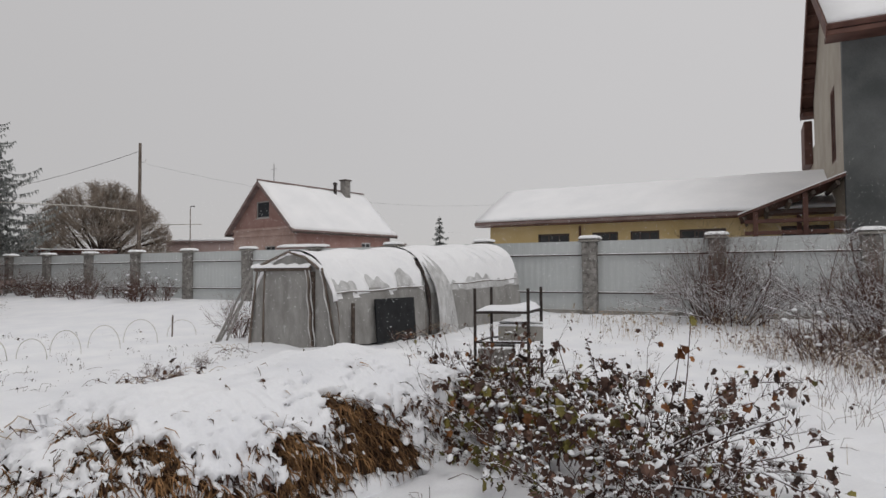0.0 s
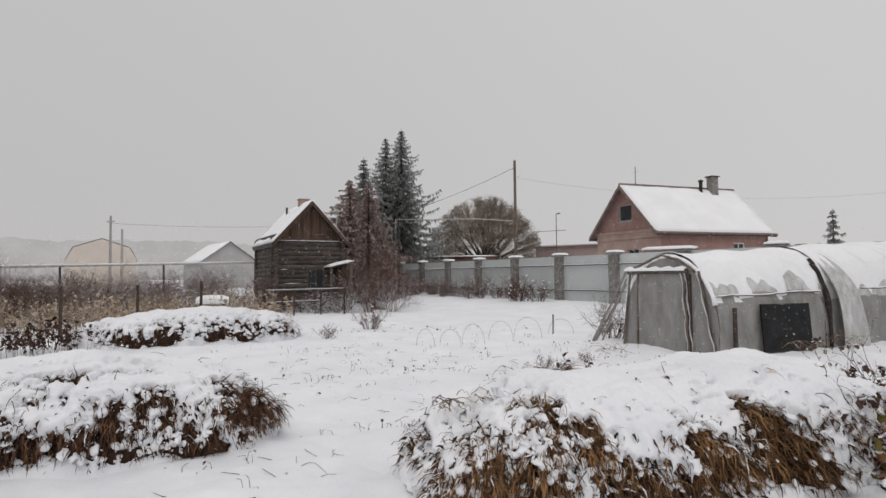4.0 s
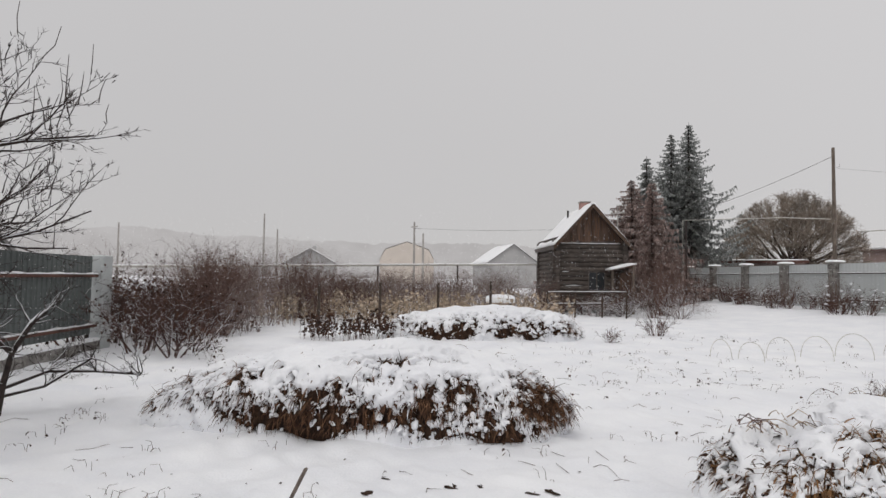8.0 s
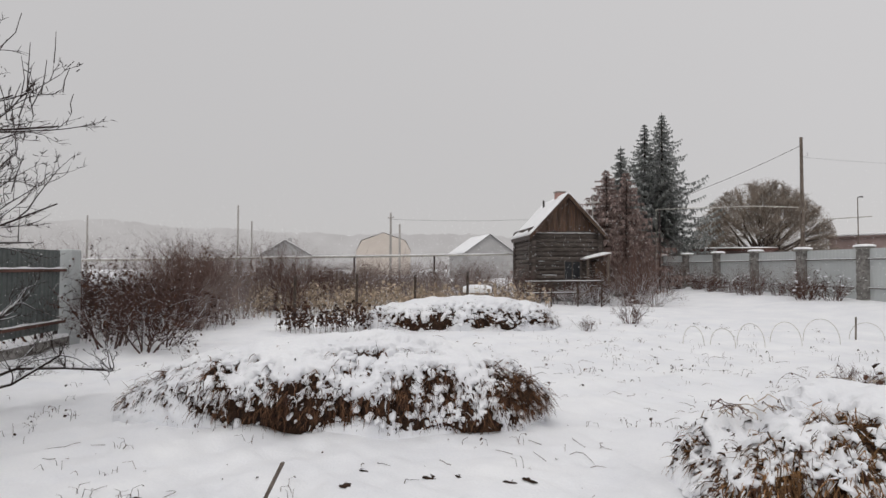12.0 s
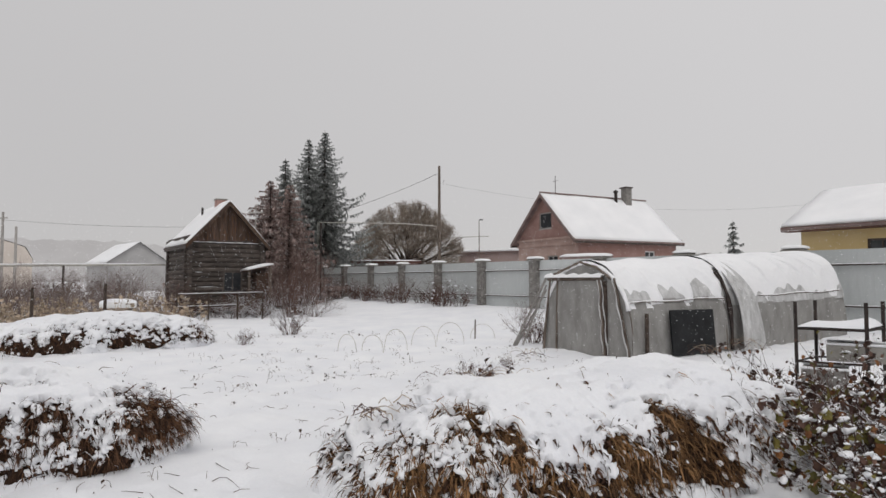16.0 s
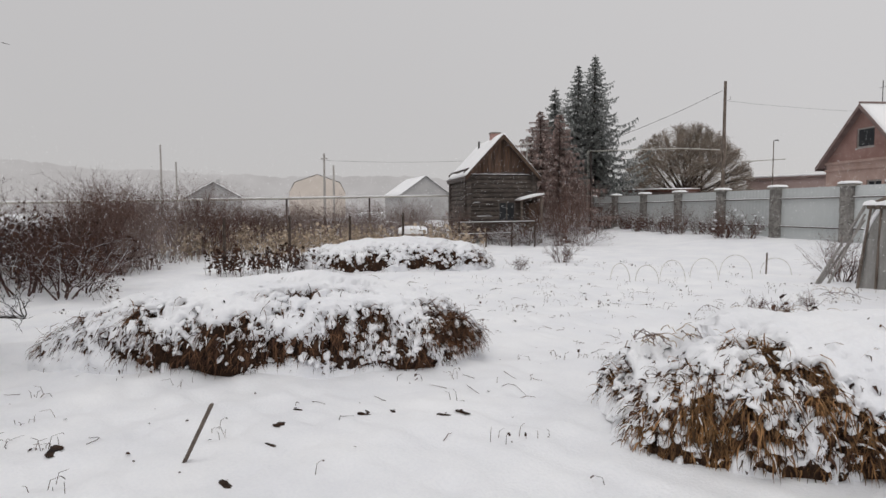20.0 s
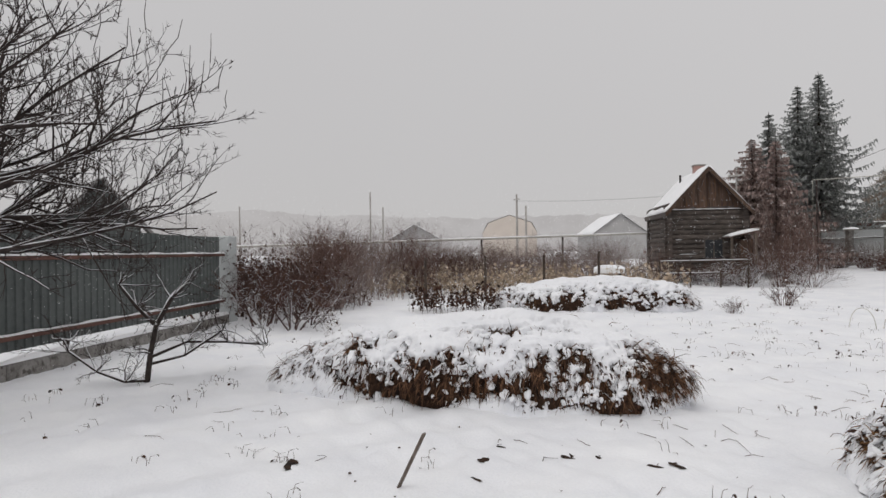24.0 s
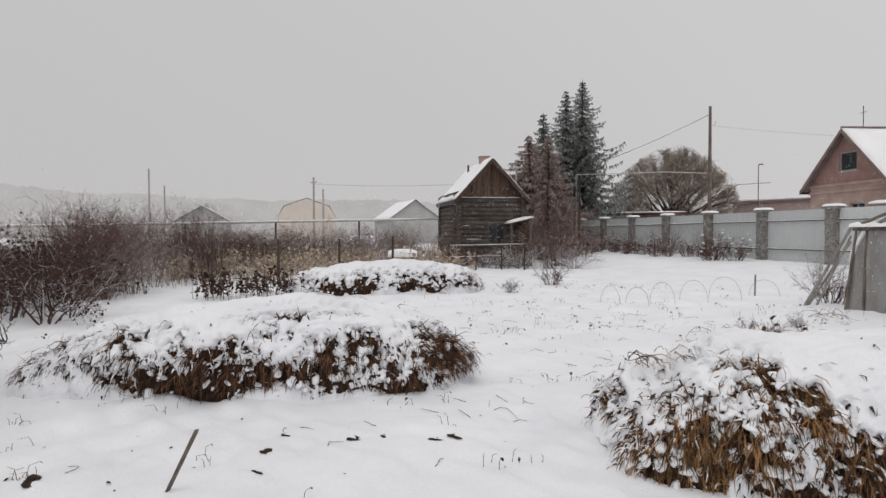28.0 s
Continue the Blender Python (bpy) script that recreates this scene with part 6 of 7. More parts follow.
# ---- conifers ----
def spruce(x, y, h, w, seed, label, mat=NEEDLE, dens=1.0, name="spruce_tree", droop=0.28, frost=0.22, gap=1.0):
    """A spruce: whorls of drooping boughs with upturned ends, fringed with narrow hanging twigs, part of them frosted."""
    rng = random.Random(seed)
    ob = thing(name, pose(x, y, gz(x, y)), label, "tree", "conifers")
    part("trunk", Geo().tube([(0, 0, -0.3), (0, 0, h * 0.5), (0, 0, h)], [0.02 * h, 0.013 * h, 0.01], 8), BARK, ob)
    g, sg = Geo(), Geo()
    z = h * 0.08
    while z < h * 0.985:
        f = (h - z) / h
        n = max(4, int((5 + 6 * f) * dens))
        a0 = rng.uniform(0, math.tau)
        small = 0.22 + 0.78 * min(1.0, f * 2.6)
        for i in range(2 * n):
            inner = i >= n
            a = a0 + math.tau * i / n + rng.gauss(0, 0.2)
            ln = (w * f * rng.choice((0.62, 0.8, 1.0, 1.22)) * rng.uniform(0.88, 1.1) + 0.03) * (rng.uniform(0.35, 0.65) if inner else 1)
            zb = z + rng.gauss(0, 0.06) + (0.22 * f + 0.05) * inner
            dx, dy = math.cos(a), math.sin(a)
            out = Vector((dx, dy, 0))
            side = Vector((-dy, dx, 0))
            m = 4 + int(ln * 2.4)
            pts = [Vector((dx * ln * k / m, dy * ln * k / m, zb - droop * ln * (math.sin(2.2 * k / m) - 0.45 * (k / m) ** 3) + rng.uniform(-0.02, 0.02))) for k in range(m + 1)]
            (sg if rng.random() < frost * 0.35 else g).blade(pts, (0.11 + 0.045 * ln) * small, side)
            for k in range(1, m + 1):
                for sgn in (-1, 1):
                    # flat side sprays, narrow and swept towards the tip
                    tl = ((0.16 + 0.17 * ln) * (1.15 - 0.9 * k / m) * rng.uniform(0.5, 1.25) + 0.05) * small
                    b = pts[k - 1].lerp(pts[k], rng.uniform(0.2, 0.8))
                    b2 = b + out * rng.uniform(0.08, 0.16)
                    tip = b + side * (sgn * tl) + out * tl * rng.uniform(0.5, 1.1) + Vector((0, 0, -tl * rng.uniform(0.0, 0.4)))
                    (sg if rng.random() < frost else g).add([b, b2, tip], [(0, 1, 2)])
                    # short hanging twigs under the bough
                    for _ in range(2):
                        hb = pts[k - 1].lerp(pts[k], rng.random())
                        g.add([hb, hb + out * 0.1 + Vector((0, 0, 0.02)), hb + side * rng.gauss(0, 0.16 * small) + out * rng.uniform(0, 0.2) + Vector((0, 0, -rng.uniform(0.12, 0.36) * small))], [(0, 1, 2)])
        z += (0.20 + 0.26 * min(1.0, 2.5 * f) + rng.uniform(0, 0.14)) * gap
    # crown colour has the haze of the distance mixed in
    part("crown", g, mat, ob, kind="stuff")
    part("snow", sg, FROST, ob, "dusting of snow on the boughs, also standing in for haze", kind="stuff")
    return ob


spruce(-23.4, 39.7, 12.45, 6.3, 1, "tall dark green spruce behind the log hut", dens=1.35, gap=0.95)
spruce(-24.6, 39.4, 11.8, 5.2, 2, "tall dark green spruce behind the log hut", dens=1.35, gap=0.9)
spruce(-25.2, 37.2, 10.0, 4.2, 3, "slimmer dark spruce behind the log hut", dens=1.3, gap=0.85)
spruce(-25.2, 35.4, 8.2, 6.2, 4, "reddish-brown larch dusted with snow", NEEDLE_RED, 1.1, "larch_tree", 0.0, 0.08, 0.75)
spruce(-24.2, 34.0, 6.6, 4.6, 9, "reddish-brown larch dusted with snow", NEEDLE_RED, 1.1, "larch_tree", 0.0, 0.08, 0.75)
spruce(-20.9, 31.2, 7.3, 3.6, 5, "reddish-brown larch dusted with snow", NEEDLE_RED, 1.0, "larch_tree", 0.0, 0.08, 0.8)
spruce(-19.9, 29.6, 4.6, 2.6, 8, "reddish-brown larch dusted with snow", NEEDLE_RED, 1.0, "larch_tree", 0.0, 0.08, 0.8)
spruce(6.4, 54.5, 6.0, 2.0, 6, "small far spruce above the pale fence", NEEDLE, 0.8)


def round_willow(x, y, h, w, seed):
    """A far pollarded willow: a short trunk and a dome of fine twigs."""
    rng = random.Random(seed)
    ob = thing("willow_tree", pose(x, y, gz(x, y)), "broad bare willow with a dome of fine brown twigs", "tree")
    g = Geo()
    g.tube([(0, 0, -0.3), (0, 0, 1.2), (0.1, 0, 2.0)], [0.4, 0.32, 0.3], 9)
    part("trunk", g, BARK, ob)
    g, tw = Geo(), Geo()
    for i in range(250):
        a, e = rng.uniform(0, math.tau), math.asin(rng.uniform(0.0, 1.0))
        o = Vector((math.cos(a) * math.cos(e), math.sin(a) * math.cos(e), math.sin(e)))
        k = rng.uniform(0.94, 1.02) * (1 + 0.012 * math.sin(3 * a + 1) + 0.012 * math.sin(5 * a + 4 * e))
        end = Vector((o.x * w * k, o.y * w * k, 1.5 + o.z * (h - 1.5) * k))
        p0 = Vector((0.1, 0, 1.7))
        c1 = p0.lerp(end, 0.45) + Vector((rng.gauss(0, 0.3), rng.gauss(0, 0.3), 0.25 + rng.gauss(0, 0.2)))
        c2 = p0.lerp(end, 0.75) + Vector((rng.gauss(0, 0.2), rng.gauss(0, 0.2), 0.15))
        if i < 46:
            g.tube([p0, p0.lerp(c1, 0.5) + Vector((rng.gauss(0, 0.12), rng.gauss(0, 0.12), 0)), c1, c2], [0.15, 0.11, 0.075, 0.03], 5)
        tw.tube([c1, c2, end], [0.02, 0.015, 0.009], 4)
        for _ in range(int(46 + 22 * o.z)):
            q = c1.lerp(end, rng.uniform(0.12, 1.0) ** 0.6)
            out = (o + Vector((rng.gauss(0, 0.5), rng.gauss(0, 0.5), rng.gauss(0.15, 0.4)))).normalized()
            e2 = q + out * rng.uniform(0.5, 1.5)
            kk = math.sqrt((e2.x ** 2 + e2.y ** 2) / w ** 2 + max(e2.z - 1.5, 0) ** 2 / (h - 1.5) ** 2)
            lim = k + rng.uniform(-0.03, 0.04)
            if kk > lim:
                e2 = Vector((e2.x * lim / kk, e2.y * lim / kk, 1.5 + (e2.z - 1.5) * lim / kk))
            tw.tube([q, q.lerp(e2, 0.5) + Vector((0, 0, 0.04)), e2], [0.012, 0.010, 0.007], 3)
    part("limb_work", g, BARK, ob, kind="stuff")
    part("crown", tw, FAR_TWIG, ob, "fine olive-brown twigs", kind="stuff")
    return ob


round_willow(-21.0, 50.6, 8.15, 5.4, 3)


# ---- leafy berry bush in the foreground ----
LEAF_DARK = surf("brown frosted leaves", (0.042, 0.022, 0.017), (0.15, 0.085, 0.062), 9, 0.7, 0.3, 60, island=0.6)
LEAF_GOLD = surf("yellow-green leaves", (0.085, 0.080, 0.020), (0.23, 0.19, 0.055), 9, 0.7, 0.3, 60, island=0.5)
LEAF_RUST = surf("rust-red leaves", (0.12, 0.045, 0.018), (0.30, 0.13, 0.045), 9, 0.7, 0.3, 60, island=0.5)


def berry_bush(x, y, w, h, stems, seed, label, leaves, golden, big=0.055, pads=1.0):
    """A bush of upright and arching stems; large withered leaves hang from it with pads of snow on them."""
    rng = random.Random(seed)
    ob = thing("berry_bush", pose(x, y, 0), label, "bush", "leafy bushes in the foreground")
    sg, lg, gg, rg, fg = Geo(), Geo(), Geo(), Geo(), Geo()
    pp, pr_, pd, pn = [], [], [], []
    for _ in range(stems):
        a = rng.uniform(0, math.tau)
        s = math.sqrt(rng.random()) * w * 0.75
        tips = []
        g = Geo()
        grow(g, sg, (s * math.cos(a), s * math.sin(a), -0.03), (0.6 * math.cos(a), 0.6 * math.sin(a), 1), h * rng.choice((0.45, 0.65, 0.85, 1.0, 1.15)) * rng.uniform(0.9, 1.1), rng.uniform(0.005, 0.010), 1, rng, -0.03, (0, 6, 2), 0.5, 0.18, (5, 5, 4, 3), 0.42, tips, 0.0022)
        part("stem", g, TWIG_WET, ob)
        for p, d in tips:
            if noise.noise(Vector((p.x * 5 + seed, p.y * 5, p.z * 5))) < 0.0:
                continue
            for _ in range(leaves):
                q = p + Vector((rng.gauss(0, 0.035), rng.gauss(0, 0.035), rng.gauss(-0.02, 0.03)))
                t = rng.random()
                tgt = gg if t < golden else (rg if t < golden + 0.10 else lg)
                dd = Vector((rng.gauss(0, 0.7), rng.gauss(0, 0.7), rng.gauss(-1.0, 0.5)))
                size = big * rng.choice((0.4, 0.6, 0.8, 1.1)) * rng.uniform(0.85, 1.15)
                leaf(tgt, q, dd, size, rng)
                if rng.random() < 0.46 * pads:
                    pp.append(q + dd.normalized() * size * 0.3 + Vector((0, 0, 0.008)))
                    pr_.append(size * rng.choice((0.14, 0.2, 0.28, 0.42)))
                    pd.append(dd)
                    pn.append((rng.gauss(0, 0.3) - dd.x * 0.2, rng.gauss(0, 0.3) - dd.y * 0.2, 1.0))
                if rng.random() < 0.12:
                    leaf(fg, q + Vector((0, 0, 0.006)), (dd.x, dd.y, dd.z * 0.5), size * 0.8, rng)
    # long arching shoots, most of them bare, that stand out of the crown
    for _ in range(max(4, stems // 4)):
        a, s = rng.uniform(0, math.tau), w * rng.uniform(0.3, 0.9)
        g, tips = Geo(), []
        out = rng.choice((0.25, 0.4, 1.1, 1.6))
        grow(g, sg, (s * math.cos(a), s * math.sin(a), 0.15), (out * math.cos(a), out * math.sin(a), 0.85), h * rng.uniform(0.9, 1.25), 0.006, 1, rng, -0.04, (0, 7, 1), 0.4, 0.12, (5, 5, 4, 3), 0.2, tips, 0.0022)
        part("stem", g, TWIG_WET, ob)
        for q, qd in tips:
            if rng.random() < 0.3:
                leaf(rng.choice((lg, lg, rg)), q, (qd.x, qd.y, -0.8), rng.uniform(0.03, 0.065), rng)
            elif rng.random() < 0.4:
                clump(sg, q, rng.uniform(0.006, 0.014), rng)
    part("leaves", lg, LEAF_DARK, ob, "curled dark brown leaves", kind="stuff")
    part("leaves", gg, LEAF_GOLD, ob, "fading yellow-green leaves", kind="stuff")
    part("leaves", fg, SNOW_ROOF, ob, "leaves coated with frost", kind="stuff")
    part("leaves", rg, LEAF_RUST, ob, "rust-red leaves", kind="stuff")
    part("snow", sg, SNOW_ROOF, ob, "thin snow along the twigs", True, "stuff")
    if pp:
        part("snow_cover", lumps("snow_cover", pp, pr_, pd, pn, seed, SNOW, 0.55, 1.5), None, ob, "pads of snow lying on the leaves", kind="stuff")
    return ob


berry_bush(1.38, 4.85, 0.55, 0.92, 30, 3, "leafy berry bush with yellow-green leaves and snow", 3, 0.34, 0.095)
berry_bush(1.95, 4.55, 0.50, 0.86, 26, 4, "leafy berry bush with dark curled leaves and snow", 3, 0.06, 0.075, 0.8)
berry_bush(1.35, 3.85, 0.45, 0.62, 24, 5, "low berry bush with frosted brown leaves", 3, 0.12, 0.075, 1.3)
berry_bush(1.85, 3.75, 0.38, 0.62, 20, 6, "low berry bush with frosted brown leaves", 3, 0.06, 0.065, 1.1)
berry_bush(1.15, 6.4, 0.48, 0.95, 32, 7, "dense dark twiggy bush beside the metal rack", 2, 0.16, 0.075, 0.6)
berry_bush(0.85, 7.0, 0.35, 0.75, 24, 8, "dense dark twiggy bush beside the metal rack", 1, 0.02, 0.05, 0.5)
berry_bush(1.2, 5.6, 0.38, 0.75, 22, 9, "low berry bush with frosted brown leaves", 3, 0.2, 0.085)


# heavy fallen canes that arch over the low bush, with snow along their backs
def cane(pts, r, seed, label):
    rng = random.Random(seed)
    ob = thing("fallen_cane", pose(0, 0, 0), label, "branch", "fallen canes")
    fine, n = [], len(pts)
    for i in range(6 * (n - 1) + 1):
        t = i / 6
        k = min(int(t), n - 2)
        p0, p1, p2, p3 = [Vector(pts[max(0, min(n - 1, k + o))]) for o in (-1, 0, 1, 2)]
        u = t - k
        fine.append(0.5 * (2 * p1 + (p2 - p0) * u + (2 * p0 - 5 * p1 + 4 * p2 - p3) * u * u + (3 * p1 - 3 * p2 + p3 - p0) * u ** 3))
    m = len(fine)
    g, sg, lf = Geo(), Geo(), Geo()
    g.tube(fine, [r * (1 - 0.65 * i / m) for i in range(m)], 6)
    sg.tube([q + Vector((0, 0, r * (1 - 0.6 * i / m))) for i, q in enumerate(fine)], [r * (0.9 + 0.5 * math.sin(i * 1.3) * math.sin(i * 0.37)) * (1 - 0.6 * i / m) for i in range(m)], 6)
    for i in range(4, m, 2):
        d = Vector((rng.gauss(0, 0.6), rng.gauss(0, 0.6), rng.uniform(0.1, 0.9)))
        grow(g, sg, fine[i], d, rng.uniform(0.10, 0.30), 0.0035, 2, rng, 0.0, (0, 0, 3), 0.5, 0.18, (5, 4, 4, 3), 0.4, None, 0.002)
        for _ in range(2):
            if rng.random() < 0.6:
                leaf(lf, fine[i] + Vector((rng.gauss(0, 0.03), rng.gauss(0, 0.03), -0.01)), (rng.gauss(0, 0.5), rng.gauss(0, 0.5), -1), rng.uniform(0.03, 0.06), rng)
    part("wood", g, TWIG_WET, ob)
    part("snow", sg, SNOW, ob, "snow lying along the cane", True)
    part("leaves", lf, LEAF_DARK, ob, kind="stuff")
    return ob


LC = "dark fallen cane arching low with snow along its back"
cane([(1.47, 4.15, 0.45), (1.69, 4.05, 0.28), (1.98, 3.91, 0.32), (2.24, 3.75, 0.36), (2.52, 3.6, 0.24)], 0.012, 1, LC)
cane([(1.54, 4.12, 0.06), (1.71, 4.04, 0.25), (1.91, 3.94, 0.37), (2.15, 3.81, 0.53), (2.45, 3.62, 0.70)], 0.011, 2, LC)
cane([(1.62, 4.30, 0.05), (1.86, 4.15, 0.33), (2.10, 4.0, 0.52), (2.36, 3.9, 0.60), (2.62, 3.8, 0.50)], 0.009, 3, LC)
cane([(1.40, 4.0, 0.04), (1.60, 3.85, 0.22), (1.85, 3.6, 0.28), (2.1, 3.4, 0.2)], 0.010, 4, LC)
cane([(2.0, 4.5, 0.1), (2.22, 4.35, 0.5), (2.5, 4.2, 0.78), (2.9, 4.05, 0.82)], 0.008, 5, LC)


# single tall stems above the bush
def tall_stem(base, top, leaf_mat, size, label, spike=False):
    rng = random.Random(int(base[0] * 100))
    ob = thing("tall_stem", pose(0, 0, 0), label, "stem", "tall single stems")
    b, t = Vector(base), Vector(top)
    mid = b.lerp(t, 0.5) + Vector((0.02, 0.01, 0))
    part("stalk", Geo().tube([b, mid, t], [0.006, 0.005, 0.003], 5), TWIG_WET, ob)
    g, sg = Geo(), Geo()
    if spike:
        for i in range(34):
            q = b.lerp(t, 0.25 + 0.75 * i / 33)
            leaf(g, q, (rng.gauss(0, 1), rng.gauss(0, 1), rng.gauss(0.2, 0.4)), size * rng.uniform(0.6, 1.1), rng)
            if i % 2:
                clump(sg, q + Vector((rng.gauss(0, 0.012), rng.gauss(0, 0.012), 0.004)), rng.uniform(0.006, 0.013), rng)
    else:
        for i in range(4):
            leaf(g, t + Vector((rng.gauss(0, 0.012), rng.gauss(0, 0.012), -0.01 * i)), (rng.gauss(0, 0.6), rng.gauss(0, 0.6), -0.8), size * rng.uniform(0.8, 1.1), rng)
        clump(sg, t + Vector((0, 0, 0.012)), 0.016, rng)
    part("leaves", g, leaf_mat, ob, kind="stuff")
    part("snow", sg, SNOW, ob, kind="stuff")
    return ob


tall_stem((1.98, 4.36, 0.3), (2.12, 4.29, 1.07), LEAF_RUST, 0.095, "tall thin stem with one rust-red leaf")
tall_stem((2.38, 4.80, 0.3), (2.48, 4.78, 1.25), LEAF_GOLD, 0.07, "tall thin stem with yellow leaves")
tall_stem((1.81, 4.98, 0.4), (1.68, 5.03, 1.03), LEAF_DARK, 0.045, "dark seed spike specked with snow", True)
tall_stem((1.98, 4.72, 0.4), (1.83, 4.86, 0.90), LEAF_DARK, 0.05, "dark seed spike specked with snow", True)
tall_stem((1.62, 5.2, 0.4), (1.50, 5.3, 1.0), LEAF_DARK, 0.085, "tall thin stem with dark curled leaves")
tall_stem((2.25, 4.3, 0.2), (2.42, 4.15, 0.86), LEAF_DARK, 0.05, "tall thin stem with dark curled leaves")


# ---- metal rack with boxes ----
def metal_rack():
    ob = thing("metal_rack", pose(1.33, 8.42, 0), "open rack of rusty steel angle with snow on its shelf", "rack")
    c = [(0, 0), (0.71, -0.20), (0.36, 0.60), (1.07, 0.40)]
    for i, (x, y) in enumerate(c):
        g = Geo().box((x - 0.018, y - 0.018, -0.05), (x + 0.018, y - 0.012, 1.37), 0.001).box((x - 0.018, y - 0.012, -0.05), (x - 0.012, y + 0.018, 1.37), 0.001)
        part("upright", g, STEEL, ob)
    for z in (1.03, 0.62, 0.30):
        for a, b in ((0, 1), (1, 3), (3, 2), (2, 0)):
            part("rail", Geo().tube([(*c[a], z), (*c[b], z)], 0.014, 4), STEEL, ob)
    q = [(*c[i], 1.03) for i in (0, 1, 3, 2)]
    sh = part("shelf", slab(*q, 0.015), STEEL, ob)
    rows = []
    for i in range(13):
        row = []
        for j in range(13):
            u, v = i / 12, j / 12
            p = Vector(q[0]).lerp(Vector(q[1]), u).lerp(Vector(q[3]).lerp(Vector(q[2]), u), v)
            e = min(1, 6 * min(u, 1 - u, v, 1 - v) + 0.12)
            row.append(p + Vector((0, 0, 0.018 + e * (0.05 + 0.09 * u * v + 0.02 * math.sin(5 * u + 3 * v)))))
        rows.append(row)
    part("snow", Geo().sheet(rows), SNOW, sh, "", True)
    return ob


def planter(x, y, z, yaw, lx, ly, lz, mat, label):
    """An open box with a rim, thick walls and snow inside."""
    ob = thing("planter_box", pose(x, y, z, 0, 0, yaw), label, "box", "boxes on the rack")
    t = 0.03
    part("bottom", Geo().box((0, 0, 0), (lx, ly, t), 0.004), mat, ob)
    for lo, hi in (((0, 0, t), (lx, t, lz)), ((0, ly - t, t), (lx, ly, lz)), ((0, t, t), (t, ly - t, lz)), ((lx - t, t, t), (lx, ly - t, lz))):
        part("side", Geo().box(lo, hi, 0.004), mat, ob)
    for lo, hi in (((-0.01, -0.01, lz), (lx + 0.01, t + 0.01, lz + 0.03)), ((-0.01, ly - t, lz), (lx + 0.01, ly + 0.01, lz + 0.03))):
        part("snow", Geo().box(lo, hi, 0.012), SNOW, ob)
    part("soil", Geo().box((t, t, t), (lx - t, ly - t, lz * 0.7), 0.0), CORE, ob)
    return ob


metal_rack()
planter(1.66, 8.42, 0.635, -15.7, 0.62, 0.45, 0.20, CONCRETE, "pale grey planter box with snow on its rim")
planter(1.36, 8.36, 0.315, -15.7, 0.5, 0.45, 0.22, STONE, "dark weathered planter box with a snowy rim")
planter(1.30, 8.20, 0.0, -15.7, 0.6, 0.45, 0.22, STONE, "dark weathered planter box with a snowy rim")


# ---- hoops, stakes and things in the snow ----
def hoop(x, y, yaw, w, h, label):
    pts = [(-w / 2 * math.cos(t), 0, h * math.sin(t) ** 0.8 - 0.05) for t in [math.pi * i / 16 for i in range(17)]]
    ob = part("bed_hoop", Geo().tube(pts, 0.007, 6), GALV)
    ob.matrix_world = pose(x, y, gz(x, y), 0, 0, yaw)
    return tagged(ob, label, "hoop", "garden bed hoops")


for i, (x, y, w, h) in enumerate(((-6.95, 12.1, 0.55, 0.46), (-6.5, 12.5, 0.6, 0.42), (-6.15, 13.05, 0.62, 0.52), (-5.65, 13.6, 0.66, 0.56), (-5.35, 14.8, 0.75, 0.58), (-4.85, 16.2, 0.7, 0.45))):
    hoop(x, y, -62 + 50 + (i * 23) % 20, w, h, "thin pale wire hoop over a snowed-under bed")
tagged(part("wooden_stake", Geo().tube([(-4.96, 15.79, -0.1), (-4.95, 15.8, 0.55)], 0.02, 6), WOOD), "short wooden stake standing in the snow", "stake")
st = Geo().box((-0.015, -0.008, -0.15), (0.015, 0.008, 0.50), 0.004, Matrix.Translation((-4.30, 1.13, 0.0)) @ Vector((0.23, 0.09, 0.42)).to_track_quat("Z", "Y").to_matrix().to_4x4())
tagged(part("wooden_stake", st, WOOD), "leaning grey-brown wooden lath stuck in the snow", "stake")

tub = thing("enamel_tub", pose(-15.8, 14.05, 0.80, 0, 0, 42), "upturned white tub with snow on top behind the heap", "tub")
rows = []
for i in range(9):
    u = i / 8
    k = 1 - 0.35 * abs(2 * u - 1) ** 4
    rows.append([((u - 0.5) * 1.0, 0.26 * k * math.cos(t), 0.24 * k * math.sin(t)) for t in [math.pi * j / 12 for j in range(13)]])
part("body", Geo().sheet(rows), WHITE, tub, "", True)
part("snow", Geo().sheet([[(p[0], p[1] * 0.8, p[2] + 0.045) for p in r[2:-2]] for r in rows]), SNOW, tub, "", True)
for sx in (-0.4, 0.35):
    part("trestle", Geo().box((sx - 0.04, -0.2, -0.8), (sx + 0.04, 0.2, 0.02), 0.01), WOOD, tub)

# old rail fence and posts behind the heap
rail_f = thing("rail_fence", pose(0, 0, 0), "broken old pole fence with snow on its rails", "fence")
pa = [(-18.34 + 2.57 * t, 19.25 + 2.07 * t) for t in (0, 0.36, 0.7, 1)]
for x, y in pa:
    part("post", Geo().tube([(x, y, -0.2), (x + 0.02, y, 1.12)], 0.035, 7), BARK, rail_f)
for z, (a, b) in ((1.06, (pa[0], pa[-1])), (0.55, (pa[0], pa[2])),):
    part("rail", Geo().tube([(*a, z), (*b, z + 0.05)], 0.028, 7), BARK, rail_f)
    part("snow", Geo().tube([(*a, z + 0.028), (*b, z + 0.078)], 0.018, 6), SNOW, rail_f, "", True)
part("brace", Geo().tube([(*pa[3], 1.05), (*pa[2], 0.4)], 0.025, 6), WOOD, rail_f)
